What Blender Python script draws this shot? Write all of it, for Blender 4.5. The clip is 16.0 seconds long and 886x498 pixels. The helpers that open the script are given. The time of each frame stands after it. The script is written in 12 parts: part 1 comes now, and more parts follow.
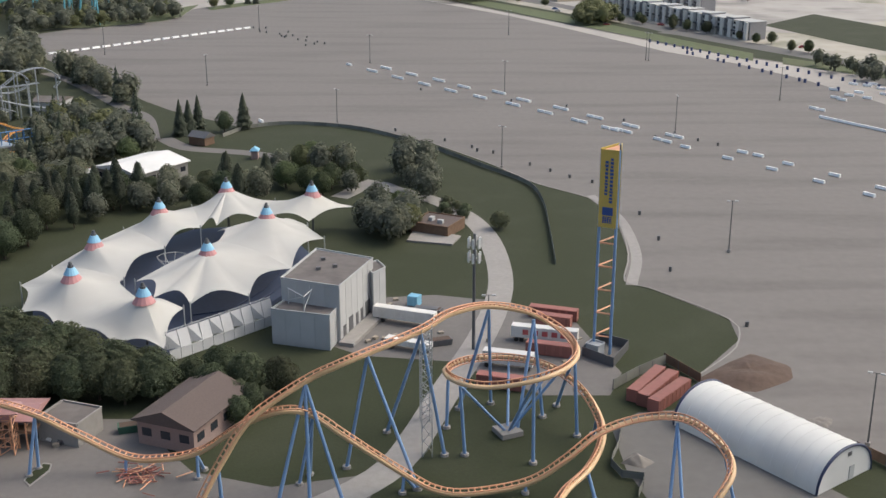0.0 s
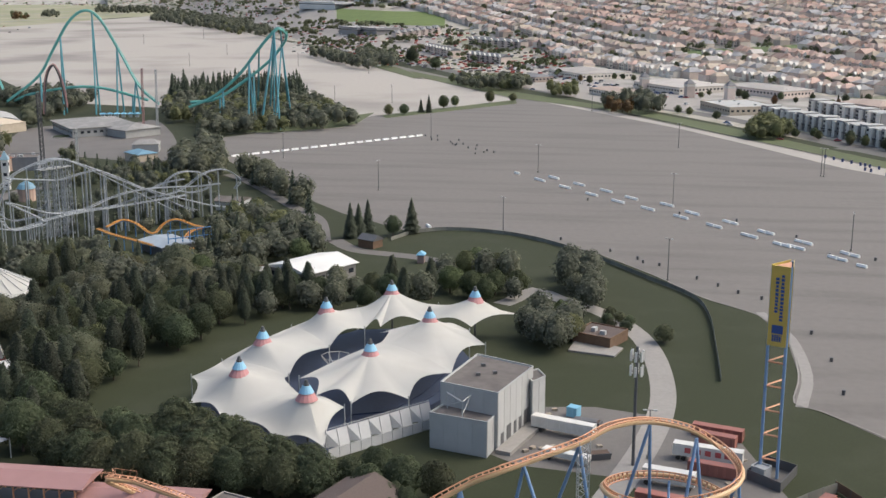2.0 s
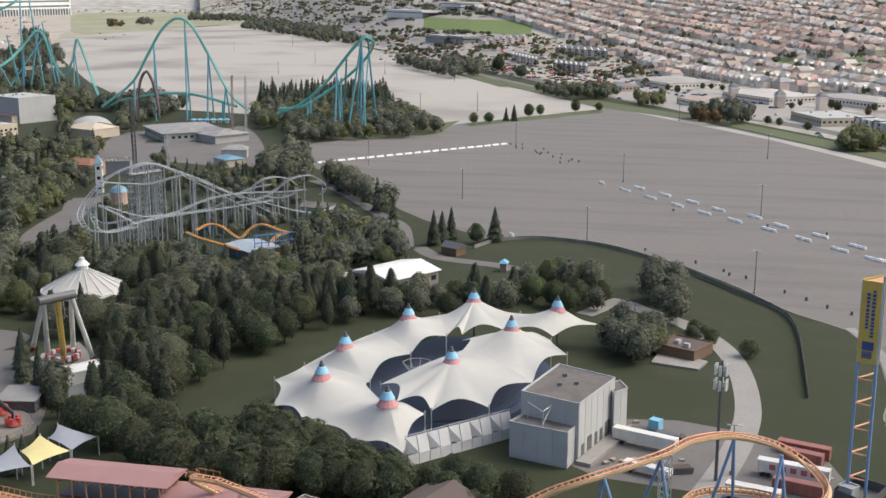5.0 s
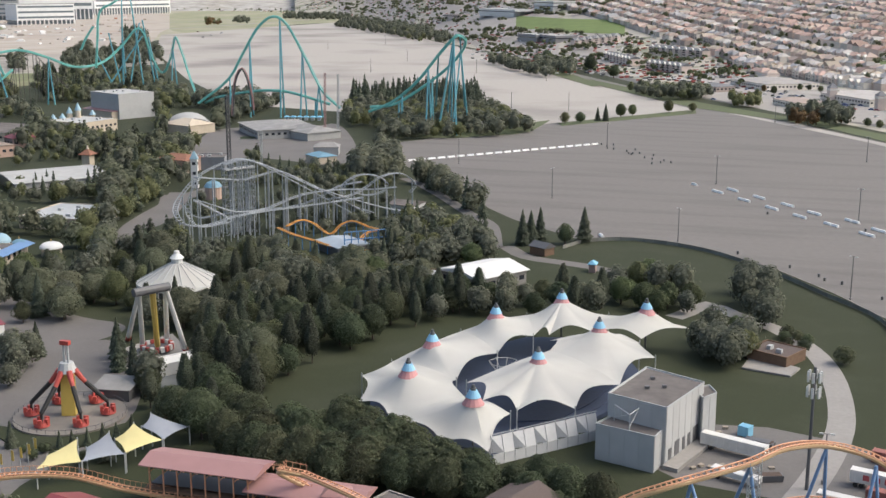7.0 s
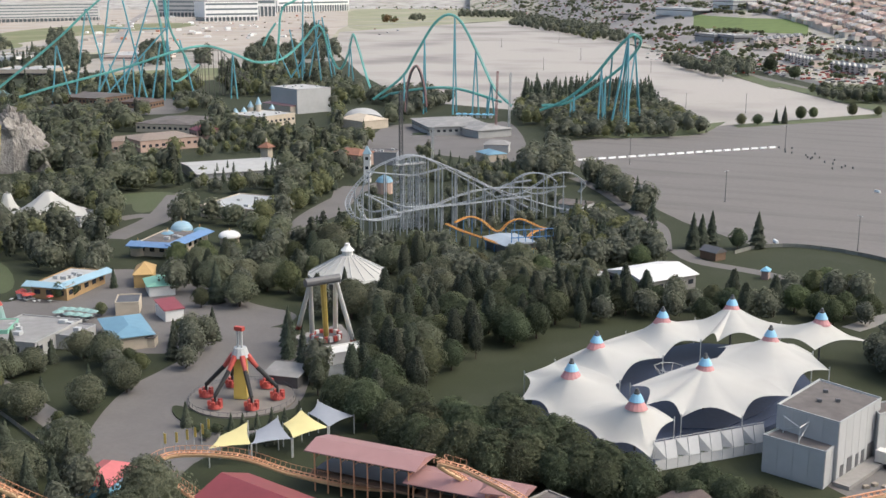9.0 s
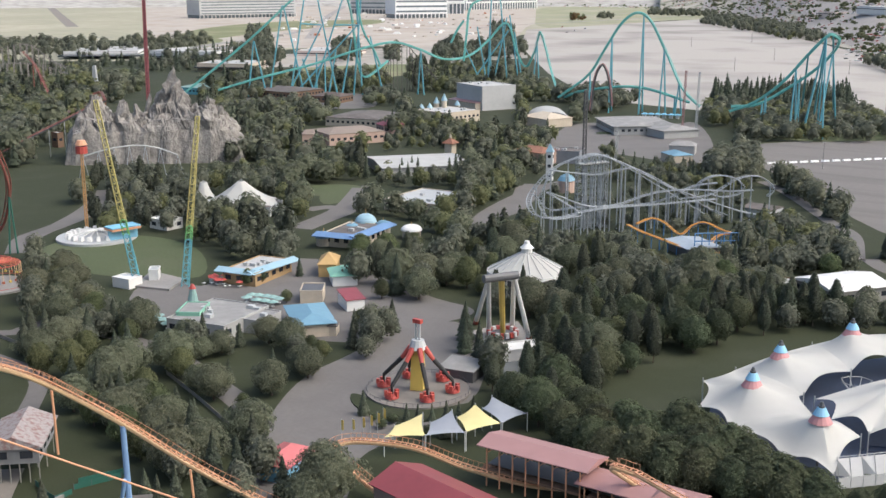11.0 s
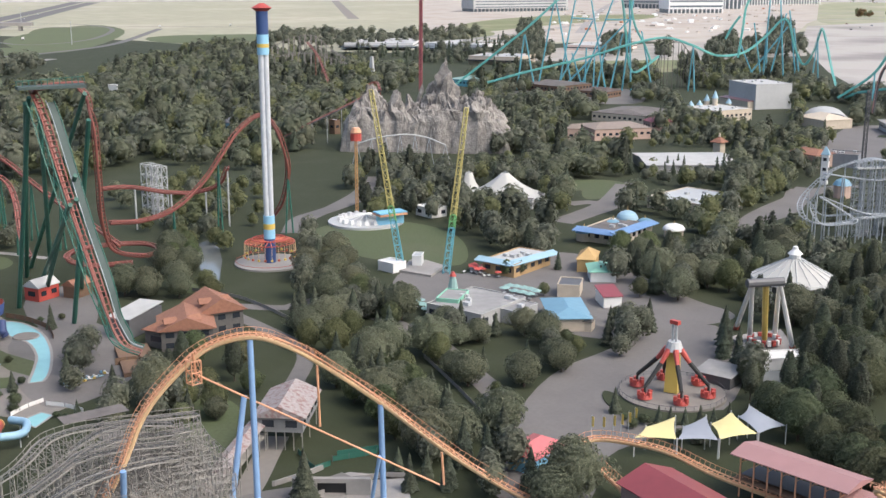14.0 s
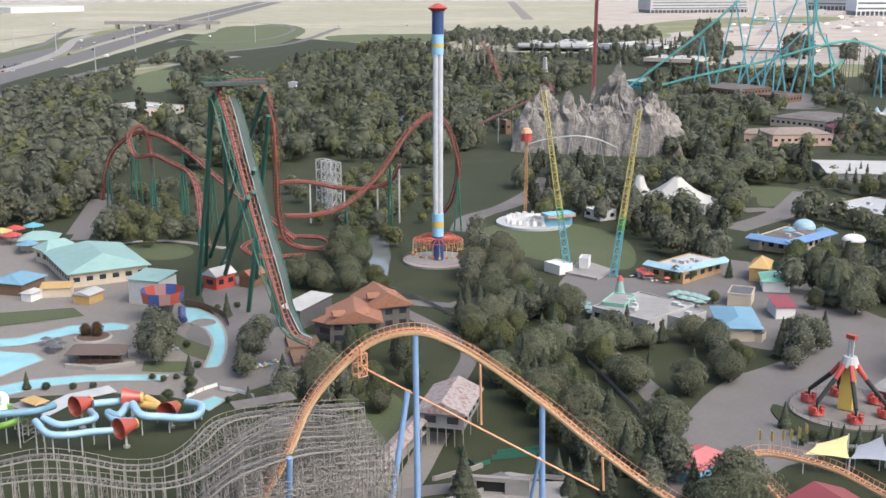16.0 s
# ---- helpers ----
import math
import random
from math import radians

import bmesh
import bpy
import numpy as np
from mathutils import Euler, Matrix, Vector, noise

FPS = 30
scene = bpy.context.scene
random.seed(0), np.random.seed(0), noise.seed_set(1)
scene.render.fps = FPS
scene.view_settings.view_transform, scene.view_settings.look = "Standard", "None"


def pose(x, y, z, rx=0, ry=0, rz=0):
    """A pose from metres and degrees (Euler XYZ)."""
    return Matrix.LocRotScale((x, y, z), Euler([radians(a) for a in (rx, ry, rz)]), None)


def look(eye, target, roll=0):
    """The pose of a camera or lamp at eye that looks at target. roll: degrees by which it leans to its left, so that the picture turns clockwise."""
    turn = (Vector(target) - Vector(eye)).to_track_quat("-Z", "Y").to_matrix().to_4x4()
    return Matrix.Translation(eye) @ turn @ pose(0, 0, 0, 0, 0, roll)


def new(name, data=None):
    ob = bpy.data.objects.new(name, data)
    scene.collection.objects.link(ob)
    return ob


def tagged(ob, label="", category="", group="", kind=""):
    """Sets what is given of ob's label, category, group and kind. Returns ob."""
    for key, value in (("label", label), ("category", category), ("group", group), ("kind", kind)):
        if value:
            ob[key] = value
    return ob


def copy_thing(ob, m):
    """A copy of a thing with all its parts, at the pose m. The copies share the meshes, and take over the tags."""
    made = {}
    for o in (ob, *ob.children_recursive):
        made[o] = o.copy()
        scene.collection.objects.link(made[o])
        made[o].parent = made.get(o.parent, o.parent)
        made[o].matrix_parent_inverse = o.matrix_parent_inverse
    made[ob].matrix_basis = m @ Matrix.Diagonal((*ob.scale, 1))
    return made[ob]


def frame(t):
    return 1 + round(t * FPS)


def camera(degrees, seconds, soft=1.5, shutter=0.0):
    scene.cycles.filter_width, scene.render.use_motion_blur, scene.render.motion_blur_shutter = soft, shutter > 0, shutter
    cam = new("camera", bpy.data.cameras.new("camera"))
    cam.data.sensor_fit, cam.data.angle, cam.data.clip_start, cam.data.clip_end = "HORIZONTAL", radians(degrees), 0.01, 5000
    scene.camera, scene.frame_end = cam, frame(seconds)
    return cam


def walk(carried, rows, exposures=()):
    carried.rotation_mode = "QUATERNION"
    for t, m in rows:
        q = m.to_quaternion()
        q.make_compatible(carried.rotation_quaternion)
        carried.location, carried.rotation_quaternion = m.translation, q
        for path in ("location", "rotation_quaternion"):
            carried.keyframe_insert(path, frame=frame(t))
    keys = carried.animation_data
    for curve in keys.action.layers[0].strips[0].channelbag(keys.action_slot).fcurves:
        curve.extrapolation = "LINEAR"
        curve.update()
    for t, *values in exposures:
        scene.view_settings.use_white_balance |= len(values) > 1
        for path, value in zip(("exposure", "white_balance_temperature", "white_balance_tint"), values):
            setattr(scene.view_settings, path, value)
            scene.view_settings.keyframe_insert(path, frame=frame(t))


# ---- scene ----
EYE = 104.0
cam = camera(41.58, 16.0)
# seconds, heading to the left of +y, pitch; a drone that hovers in one spot and pans
ROWS = [
    (0.0, 0.00, -18.57),
    (0.5, 2.92, -17.21),
    (1.0, 5.26, -15.86),
    (1.5, 8.20, -14.53),
    (2.0, 8.29, -13.29),
    (2.5, 8.40, -12.99),
    (3.0, 8.84, -12.98),
    (3.5, 9.32, -12.95),
    (4.0, 10.40, -12.92),
    (6.5, 15.54, -12.91),
    (7.0, 16.92, -12.94),
    (7.5, 18.63, -12.97),
    (8.0, 20.61, -12.99),
    (8.5, 22.94, -13.00),
    (9.0, 25.31, -13.02),
    (11.5, 36.56, -13.18),
    (12.0, 38.80, -13.25),
    (12.5, 41.01, -13.32),
    (13.0, 43.11, -13.35),
    (13.5, 45.30, -13.40),
    (14.0, 47.37, -13.40),
    (14.5, 49.57, -13.41),
    (15.0, 51.84, -13.41),
    (15.5, 54.01, -13.40),
    (16.0, 55.78, -13.37),
]
walk(cam, [(t, pose(0, 0, EYE, 90 + pitch, 0, heading)) for t, heading, pitch in ROWS], [(0, 0.30, 6500, 6), (4, 0.37, 6480, 6), (9, 0.48, 6400, 6), (12.5, 0.63, 6220, 7), (16, 0.70, 6220, 9)])

# ---- daylight ----
SUN_AZ, SUN_EL = 72.0, 50.0          # degrees to the right of +y, and above the horizon
world = bpy.data.worlds.new("sky")
scene.world = world
world.use_nodes = True
wn = world.node_tree
sky = wn.nodes.new("ShaderNodeTexSky")
sky.sky_type, sky.sun_disc = "NISHITA", False
sky.sun_elevation, sky.sun_rotation = radians(SUN_EL), radians(SUN_AZ)
sky.air_density, sky.dust_density, sky.ozone_density = 1.0, 6.0, 1.0
wn.links.new(sky.outputs[0], wn.nodes["Background"].inputs[0])
wn.nodes["Background"].inputs[1].default_value = 0.17
sun = new("sun", bpy.data.lights.new("sun", "SUN"))
sun.data.energy, sun.data.angle, sun.data.color = 0.72, radians(35), (1.0, 0.98, 0.96)
sun.matrix_world = look((0, 0, 0), (-math.sin(radians(SUN_AZ)) * math.cos(radians(SUN_EL)), -math.cos(radians(SUN_AZ)) * math.cos(radians(SUN_EL)), -math.sin(radians(SUN_EL))))


# ---- shape helpers ----
class Geo:
    """Vertices and faces of one mesh."""

    def __init__(self):
        self.v, self.f = [], []

    def add(self, verts, faces):
        n = len(self.v)
        self.v.extend(verts)
        self.f.extend([tuple(n + i for i in f) for f in faces])
        return self

    def box(self, c, s, rz=0.0, taper=1.0):
        co, si = math.cos(radians(rz)), math.sin(radians(rz))
        vs = []
        for z in (-0.5, 0.5):
            k = taper if z > 0 else 1.0
            for x, y in ((-0.5, -0.5), (0.5, -0.5), (0.5, 0.5), (-0.5, 0.5)):
                a, b = x * s[0] * k, y * s[1] * k
                vs.append((c[0] + a * co - b * si, c[1] + a * si + b * co, c[2] + z * s[2]))
        return self.add(vs, [(3, 2, 1, 0), (4, 5, 6, 7), (0, 1, 5, 4), (1, 2, 6, 5), (2, 3, 7, 6), (3, 0, 4, 7)])

    def bar(self, a, b, r, r2=None, n=6, caps=True):
        """A round bar from a to b."""
        a, b = Vector(a), Vector(b)
        d = b - a
        if d.length < 1e-6:
            return self
        r2 = r if r2 is None else r2
        x = d.orthogonal().normalized()
        if abs(d.normalized().z) > 0.95:
            x = (Vector((1, 0, 0)) - d.normalized() * d.normalized().x).normalized()
        y = d.normalized().cross(x)
        vs = []
        for p, rr in ((a, r), (b, r2)):
            for i in range(n):
                w = 2 * math.pi * (i + 0.5) / n
                vs.append(tuple(p + (x * math.cos(w) + y * math.sin(w)) * rr))
        fs = [(i, (i + 1) % n, n + (i + 1) % n, n + i) for i in range(n)]
        if caps:
            fs += [tuple(range(n - 1, -1, -1)), tuple(range(n, 2 * n))]
        return self.add(vs, fs)

    def tube(self, pts, r, n=6, side=None, up=None, closed=False):
        """A round tube along points, on given side and up directions."""
        pts = [Vector(p) for p in pts]
        if side is None:
            side, up = frames(pts)
        vs = []
        for p, s, u in zip(pts, side, up):
            for i in range(n):
                w = 2 * math.pi * (i + 0.5) / n
                vs.append(tuple(p + s * (r * math.cos(w)) + u * (r * math.sin(w))))
        fs = [(k * n + i, k * n + (i + 1) % n, (k + 1) * n + (i + 1) % n, (k + 1) * n + i) for k in range(len(pts) - 1) for i in range(n)]
        if not closed:
            fs += [tuple(range(n - 1, -1, -1)), tuple(range(len(vs) - n, len(vs)))]
        return self.add(vs, fs)

    def prism(self, poly, z0, z1):
        """An upright block on a flat outline (x, y)."""
        n = len(poly)
        area = sum(poly[i][0] * poly[(i + 1) % n][1] - poly[(i + 1) % n][0] * poly[i][1] for i in range(n))
        poly = list(poly) if area > 0 else list(poly)[::-1]
        vs = [(x, y, z0) for x, y in poly] + [(x, y, z1) for x, y in poly]
        fs = [(i, (i + 1) % n, n + (i + 1) % n, n + i) for i in range(n)]
        return self.add(vs, fs + [tuple(range(n - 1, -1, -1)), tuple(range(n, 2 * n))])

    def sheet(self, poly, z):
        n = len(poly)
        area = sum(poly[i][0] * poly[(i + 1) % n][1] - poly[(i + 1) % n][0] * poly[i][1] for i in range(n))
        poly = list(poly) if area > 0 else list(poly)[::-1]
        return self.add([(x, y, z) for x, y in poly], [tuple(range(n))])

    def ribbon(self, pts, w, z):
        side, up = frames([Vector((p[0], p[1], z)) for p in pts])
        vs = []
        for p, s in zip(pts, side):
            vs += [(p[0] + s.x * w / 2, p[1] + s.y * w / 2, z), (p[0] - s.x * w / 2, p[1] - s.y * w / 2, z)]
        return self.add(vs, [(2 * i, 2 * i + 1, 2 * i + 3, 2 * i + 2)[::-1] for i in range(len(pts) - 1)])

    def hip(self, c, s, rz, rise, ridge=0.5, z=0.0, over=0.4):
        """A hipped roof (ridge 0..1 of the length), or a gabled one (ridge 1), on a box outline, with a thin eave."""
        co, si = math.cos(radians(rz)), math.sin(radians(rz))
        a, b, k = s[0] / 2 + over, s[1] / 2 + over, s[0] / 2 * ridge + (over if ridge >= 1 else 0)
        loc = [(-a, -b, -0.2), (a, -b, -0.2), (a, b, -0.2), (-a, b, -0.2), (-a, -b, 0), (a, -b, 0), (a, b, 0), (-a, b, 0), (-k, 0, rise), (k, 0, rise)]
        vs = [(c[0] + x * co - y * si, c[1] + x * si + y * co, z + w) for x, y, w in loc]
        return self.add(vs, [(3, 2, 1, 0), (0, 1, 5, 4), (1, 2, 6, 5), (2, 3, 7, 6), (3, 0, 4, 7), (4, 5, 9, 8), (6, 7, 8, 9), (5, 6, 9), (7, 4, 8)])

    def cone(self, c, r0, r1, z0, z1, n=16):
        return self.bar((c[0], c[1], z0), (c[0], c[1], z1), r0, max(r1, 0.01), n)

    def mesh(self, name, smooth=False):
        me = bpy.data.meshes.new(name)
        me.from_pydata(self.v, [], self.f)
        if smooth:
            me.polygons.foreach_set("use_smooth", [True] * len(me.polygons))
            me.set_sharp_from_angle(angle=radians(40))
        me.update()
        return me


def frames(pts):
    """Side and up directions along a line of points."""
    side, up = [], []
    for i in range(len(pts)):
        d = (pts[min(i + 1, len(pts) - 1)] - pts[max(i - 1, 0)])
        d = d.normalized() if d.length > 1e-9 else Vector((1, 0, 0))
        s = d.cross(Vector((0, 0, 1)))
        s = s.normalized() if s.length > 0.05 else (side[-1] if side else Vector((1, 0, 0)))
        side.append(s)
        up.append(s.cross(d).normalized())
    return side, up


def spline(pts, step):
    """A smooth curve through control points, sampled about every step metres."""
    pts = [Vector(p) for p in pts]
    ext = [2 * pts[0] - pts[1]] + pts + [2 * pts[-1] - pts[-2]]
    out = []
    for i in range(1, len(ext) - 2):
        p0, p1, p2, p3 = ext[i - 1:i + 3]
        n = max(1, int((p2 - p1).length / step + 0.5))
        for k in range(n):
            t = k / n
            out.append(0.5 * ((2 * p1) + (p2 - p0) * t + (2 * p0 - 5 * p1 + 4 * p2 - p3) * t * t + (3 * p1 - p0 - 3 * p2 + p3) * t ** 3))
    return out + [pts[-1]]


def part(name, geo, material, parent, label="", smooth=False):
    me = geo.mesh(name, smooth) if isinstance(geo, Geo) else geo
    if material and not me.materials:
        me.materials.append(material)
    ob = new(name, me)
    ob.parent = parent
    if label:
        tagged(ob, label)
    return ob


def thing(name, label, category, at=(0, 0, 0), rz=0.0, group="", kind=""):
    ob = new(name)
    ob.empty_display_size = 0.5
    ob.matrix_basis = pose(at[0], at[1], at[2] if len(at) > 2 else 0, 0, 0, rz)
    return tagged(ob, label, category, group, kind)


def whole(name, geo, material, label, category, kind="", group="", smooth=False):
    """A thing, or a piece of the setting, that is one mesh."""
    me = geo.mesh(name, smooth)
    me.materials.append(material)
    return tagged(new(name, me), label, category, group, kind)


def inside(x, y, poly):
    hit, n = False, len(poly)
    for i in range(n):
        (x0, y0), (x1, y1) = poly[i], poly[(i + 1) % n]
        if (y0 > y) != (y1 > y) and x < (x1 - x0) * (y - y0) / (y1 - y0) + x0:
            hit = not hit
    return hit


def mid(a, b, k=0.5):
    return tuple(p + (q - p) * k for p, q in zip(a, b))


def heading(a, b):
    return math.degrees(math.atan2(b[1] - a[1], b[0] - a[0]))


def span(a, b):
    return math.hypot(b[0] - a[0], b[1] - a[1])


# ---- materials ----
def mat(name, colour, rough=0.7, metal=0.0, vary=0.15, scale=0.6, bump=0.0, bump_scale=8.0, each=0.0, island=0.0, dirt=None, dirt_scale=0.08, dirt_amount=0.3, translucent=0.0, streak=None):
    """A painted, mineral or metal surface: base colour, fine grain, larger stains, and change from piece to piece."""
    m = bpy.data.materials.new(name)
    m.use_nodes = True
    nt = m.node_tree
    nodes, link = nt.nodes, nt.links.new
    b = nodes["Principled BSDF"]
    b.inputs["Roughness"].default_value, b.inputs["Metallic"].default_value = rough, metal
    geo = nodes.new("ShaderNodeNewGeometry")
    grain = nodes.new("ShaderNodeTexNoise")
    grain.inputs["Scale"].default_value, grain.inputs["Detail"].default_value = scale, 5.0
    link(geo.outputs["Position"], grain.inputs["Vector"])
    stain = nodes.new("ShaderNodeTexNoise")
    stain.inputs["Scale"].default_value, stain.inputs["Detail"].default_value = dirt_scale, 4.0
    if streak:
        turn = nodes.new("ShaderNodeMapping")
        turn.inputs["Rotation"].default_value, turn.inputs["Scale"].default_value = (0, 0, radians(streak)), (0.22, 1.6, 1)
        link(geo.outputs["Position"], turn.inputs["Vector"])
        link(turn.outputs["Vector"], stain.inputs["Vector"])
    else:
        link(geo.outputs["Position"], stain.inputs["Vector"])

    def maths(op, a, bb):
        n = nodes.new("ShaderNodeMath")
        n.operation = op
        for i, q in enumerate((a, bb)):
            if isinstance(q, (int, float)):
                n.inputs[i].default_value = q
            else:
                link(q, n.inputs[i])
        return n.outputs[0]

    value = maths("ADD", maths("MULTIPLY", maths("SUBTRACT", grain.outputs["Fac"], 0.5), 2.4 * vary), 1.0)
    if each:
        info = nodes.new("ShaderNodeObjectInfo")
        value = maths("ADD", value, maths("MULTIPLY", maths("SUBTRACT", info.outputs["Random"], 0.5), 2 * each))
        tone = maths("ADD", maths("MULTIPLY", maths("FRACT", maths("MULTIPLY", info.outputs["Random"], 7.3), 0.0), 0.2 * each), 0.5 - 0.04 * each)
    if island:
        value = maths("ADD", value, maths("MULTIPLY", maths("SUBTRACT", geo.outputs["Random Per Island"], 0.5), 2 * island))
    mixd = nodes.new("ShaderNodeMix")
    mixd.data_type = "RGBA"
    mixd.inputs[6].default_value = (*colour, 1)
    mixd.inputs[7].default_value = (*(dirt or tuple(c * 0.7 for c in colour)), 1)
    ramp = nodes.new("ShaderNodeMapRange")
    ramp.inputs["From Min"].default_value, ramp.inputs["From Max"].default_value = 0.48, 0.68
    ramp.inputs["To Max"].default_value = dirt_amount
    link(stain.outputs["Fac"], ramp.inputs["Value"])
    link(ramp.outputs["Result"], mixd.inputs[0])
    hsv = nodes.new("ShaderNodeHueSaturation")
    link(mixd.outputs[2], hsv.inputs["Color"])
    link(value, hsv.inputs["Value"])
    if each and translucent:
        link(tone, hsv.inputs["Hue"])
    link(hsv.outputs["Color"], b.inputs["Base Color"])
    if bump:
        bt = nodes.new("ShaderNodeTexNoise")
        bt.inputs["Scale"].default_value = bump_scale
        link(geo.outputs["Position"], bt.inputs["Vector"])
        bp = nodes.new("ShaderNodeBump")
        bp.inputs["Strength"].default_value, bp.inputs["Distance"].default_value = bump, 0.1 if bump < 0.85 else 0.5
        link(bt.outputs["Fac"], bp.inputs["Height"])
        link(bp.outputs["Normal"], b.inputs["Normal"])
    if translucent:
        tr = nodes.new("ShaderNodeBsdfTranslucent")
        link(hsv.outputs["Color"], tr.inputs["Color"])
        mx = nodes.new("ShaderNodeMixShader")
        mx.inputs[0].default_value = translucent
        link(b.outputs[0], mx.inputs[1])
        link(tr.outputs[0], mx.inputs[2])
        link(mx.outputs[0], nodes["Material Output"].inputs["Surface"])
    return m


LAWN = mat("park_lawn", (0.066, 0.083, 0.036), 0.95, vary=0.25, scale=1.0, bump=0.3, bump_scale=3, dirt=(0.085, 0.088, 0.05), dirt_scale=0.04, dirt_amount=0.5)
GRASS = mat("grass", (0.023, 0.0295, 0.009), 0.95, vary=0.25, scale=1.5, bump=0.4, bump_scale=3, dirt=(0.035, 0.040, 0.019), dirt_scale=0.05, dirt_amount=0.7)
SUBURB = mat("suburban_land", (0.36, 0.335, 0.285), 0.95, vary=0.3, scale=0.05, dirt=(0.12, 0.14, 0.07), dirt_scale=0.02, dirt_amount=0.9)
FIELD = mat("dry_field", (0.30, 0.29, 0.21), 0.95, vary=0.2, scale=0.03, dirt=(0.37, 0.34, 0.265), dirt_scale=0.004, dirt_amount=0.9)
ASPHALT = mat("weathered_asphalt", (0.158, 0.146, 0.136), 0.85, vary=0.12, scale=0.35, bump=0.2, bump_scale=6, dirt=(0.085, 0.077, 0.072), dirt_scale=0.045, dirt_amount=0.42, streak=25)
# Sunlight on the far lots put into a pale colour with broad darker patches.
SUNLOT = mat("sunlit_lot_colour", (0.36, 0.335, 0.305), 0.85, vary=0.10, scale=0.3, dirt=(0.20, 0.185, 0.17), dirt_scale=0.006, dirt_amount=0.9)
PAVING = mat("grey_paving", (0.142, 0.132, 0.125), 0.85, vary=0.12, scale=0.8, bump=0.2, dirt=(0.105, 0.097, 0.092), dirt_scale=0.05, dirt_amount=0.5)
ROAD = mat("road_asphalt", (0.12, 0.115, 0.11), 0.85, vary=0.12, scale=0.4, dirt=(0.15, 0.145, 0.14), dirt_scale=0.05)
CONCRETE = mat("concrete", (0.27, 0.255, 0.24), 0.85, vary=0.15, scale=0.8, bump=0.2)
SAND = mat("sand_beige_paving", (0.188, 0.171, 0.153), 0.85, vary=0.12, scale=0.5, dirt=(0.17, 0.155, 0.14))
EARTH = mat("brown_earth", (0.10, 0.068, 0.052), 0.95, vary=0.3, scale=0.7, bump=0.6, bump_scale=2)
WHITE = mat("white_paint", (0.66, 0.655, 0.635), 0.6, vary=0.06, scale=0.3)
FABRIC = mat("white_membrane", (0.60, 0.59, 0.555), 0.7, vary=0.05, scale=0.15, dirt=(0.53, 0.515, 0.475), dirt_scale=0.12, dirt_amount=0.35, translucent=0.3)
HANGAR = mat("bright_white_fabric", (0.80, 0.80, 0.775), 0.6, vary=0.05, scale=0.15, translucent=0.3)
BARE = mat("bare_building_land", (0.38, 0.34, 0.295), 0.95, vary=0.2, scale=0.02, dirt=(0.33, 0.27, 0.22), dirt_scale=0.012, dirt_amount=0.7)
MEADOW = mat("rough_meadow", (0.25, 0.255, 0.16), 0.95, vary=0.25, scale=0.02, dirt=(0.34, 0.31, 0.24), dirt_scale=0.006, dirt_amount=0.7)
DIVEGREY = mat("grey_green_grating", (0.055, 0.08, 0.075), 0.7, vary=0.15, scale=0.5)
ORANGE = mat("orange_paint", (0.60, 0.31, 0.18), 0.5, vary=0.12, scale=0.5, dirt=(0.55, 0.22, 0.10))
PEACH = mat("faded_orange_paint", (0.64, 0.44, 0.25), 0.5, vary=0.12, scale=0.5)
BLUE = mat("blue_steel_paint", (0.20, 0.32, 0.52), 0.45, vary=0.1, scale=0.5)
TEAL = mat("teal_steel_paint", (0.16, 0.48, 0.44), 0.4, vary=0.1, scale=0.3)
TEALBLUE = mat("turquoise_blue_paint", (0.13, 0.37, 0.44), 0.4, vary=0.1, scale=0.3)
GREY = mat("light_grey_steel", (0.42, 0.43, 0.43), 0.5, vary=0.1, scale=0.5)
SILVER = mat("silver_grey_steel", (0.31, 0.335, 0.36), 0.45, vary=0.1, scale=0.5)
DGREY = mat("dark_grey_steel", (0.10, 0.10, 0.105), 0.5, vary=0.15, scale=0.5)
BLACK = mat("black_rubber", (0.02, 0.02, 0.02), 0.7)
RED = mat("red_paint", (0.42, 0.07, 0.055), 0.5, vary=0.1)
DRED = mat("red_coaster_steel", (0.23, 0.078, 0.062), 0.45, vary=0.12)
GREEN = mat("dark_green_steel", (0.03, 0.12, 0.09), 0.5, vary=0.1)
YELLOW = mat("yellow_paint", (0.58, 0.42, 0.10), 0.5, vary=0.08)
SKYBLUE = mat("sky_blue_paint", (0.20, 0.45, 0.62), 0.5, vary=0.1)
PINK = mat("faded_pink_metal", (0.33, 0.185, 0.178), 0.5, vary=0.08, scale=0.3)
REDROOF = mat("red_metal_roof", (0.235, 0.052, 0.058), 0.4, vary=0.1)
BROWNROOF = mat("brown_shingles", (0.105, 0.080, 0.072), 0.9, vary=0.2, scale=3, bump=0.4)
GREYROOF = mat("grey_flat_roof", (0.135, 0.12, 0.112), 0.9, vary=0.25, scale=0.5, dirt=(0.085, 0.074, 0.07), dirt_scale=0.15, dirt_amount=0.7)
BRICK = mat("red_brown_brick", (0.29, 0.21, 0.19), 0.9, vary=0.2, scale=4)
PANEL = mat("pale_grey_cladding", (0.43, 0.435, 0.435), 0.6, vary=0.06, scale=0.5, each=0.05)
CONTAINER = mat("rust_red_container", (0.27, 0.105, 0.085), 0.6, vary=0.15, scale=0.6, each=0.2)
GLASS = mat("dark_window_glass", (0.03, 0.035, 0.045), 0.15, vary=0.05)
WOOD = mat("weathered_timber", (0.25, 0.235, 0.212), 0.9, vary=0.2, scale=0.6, island=0.15)
TIMBER = mat("brown_timber", (0.16, 0.10, 0.065), 0.9, vary=0.25, scale=1)
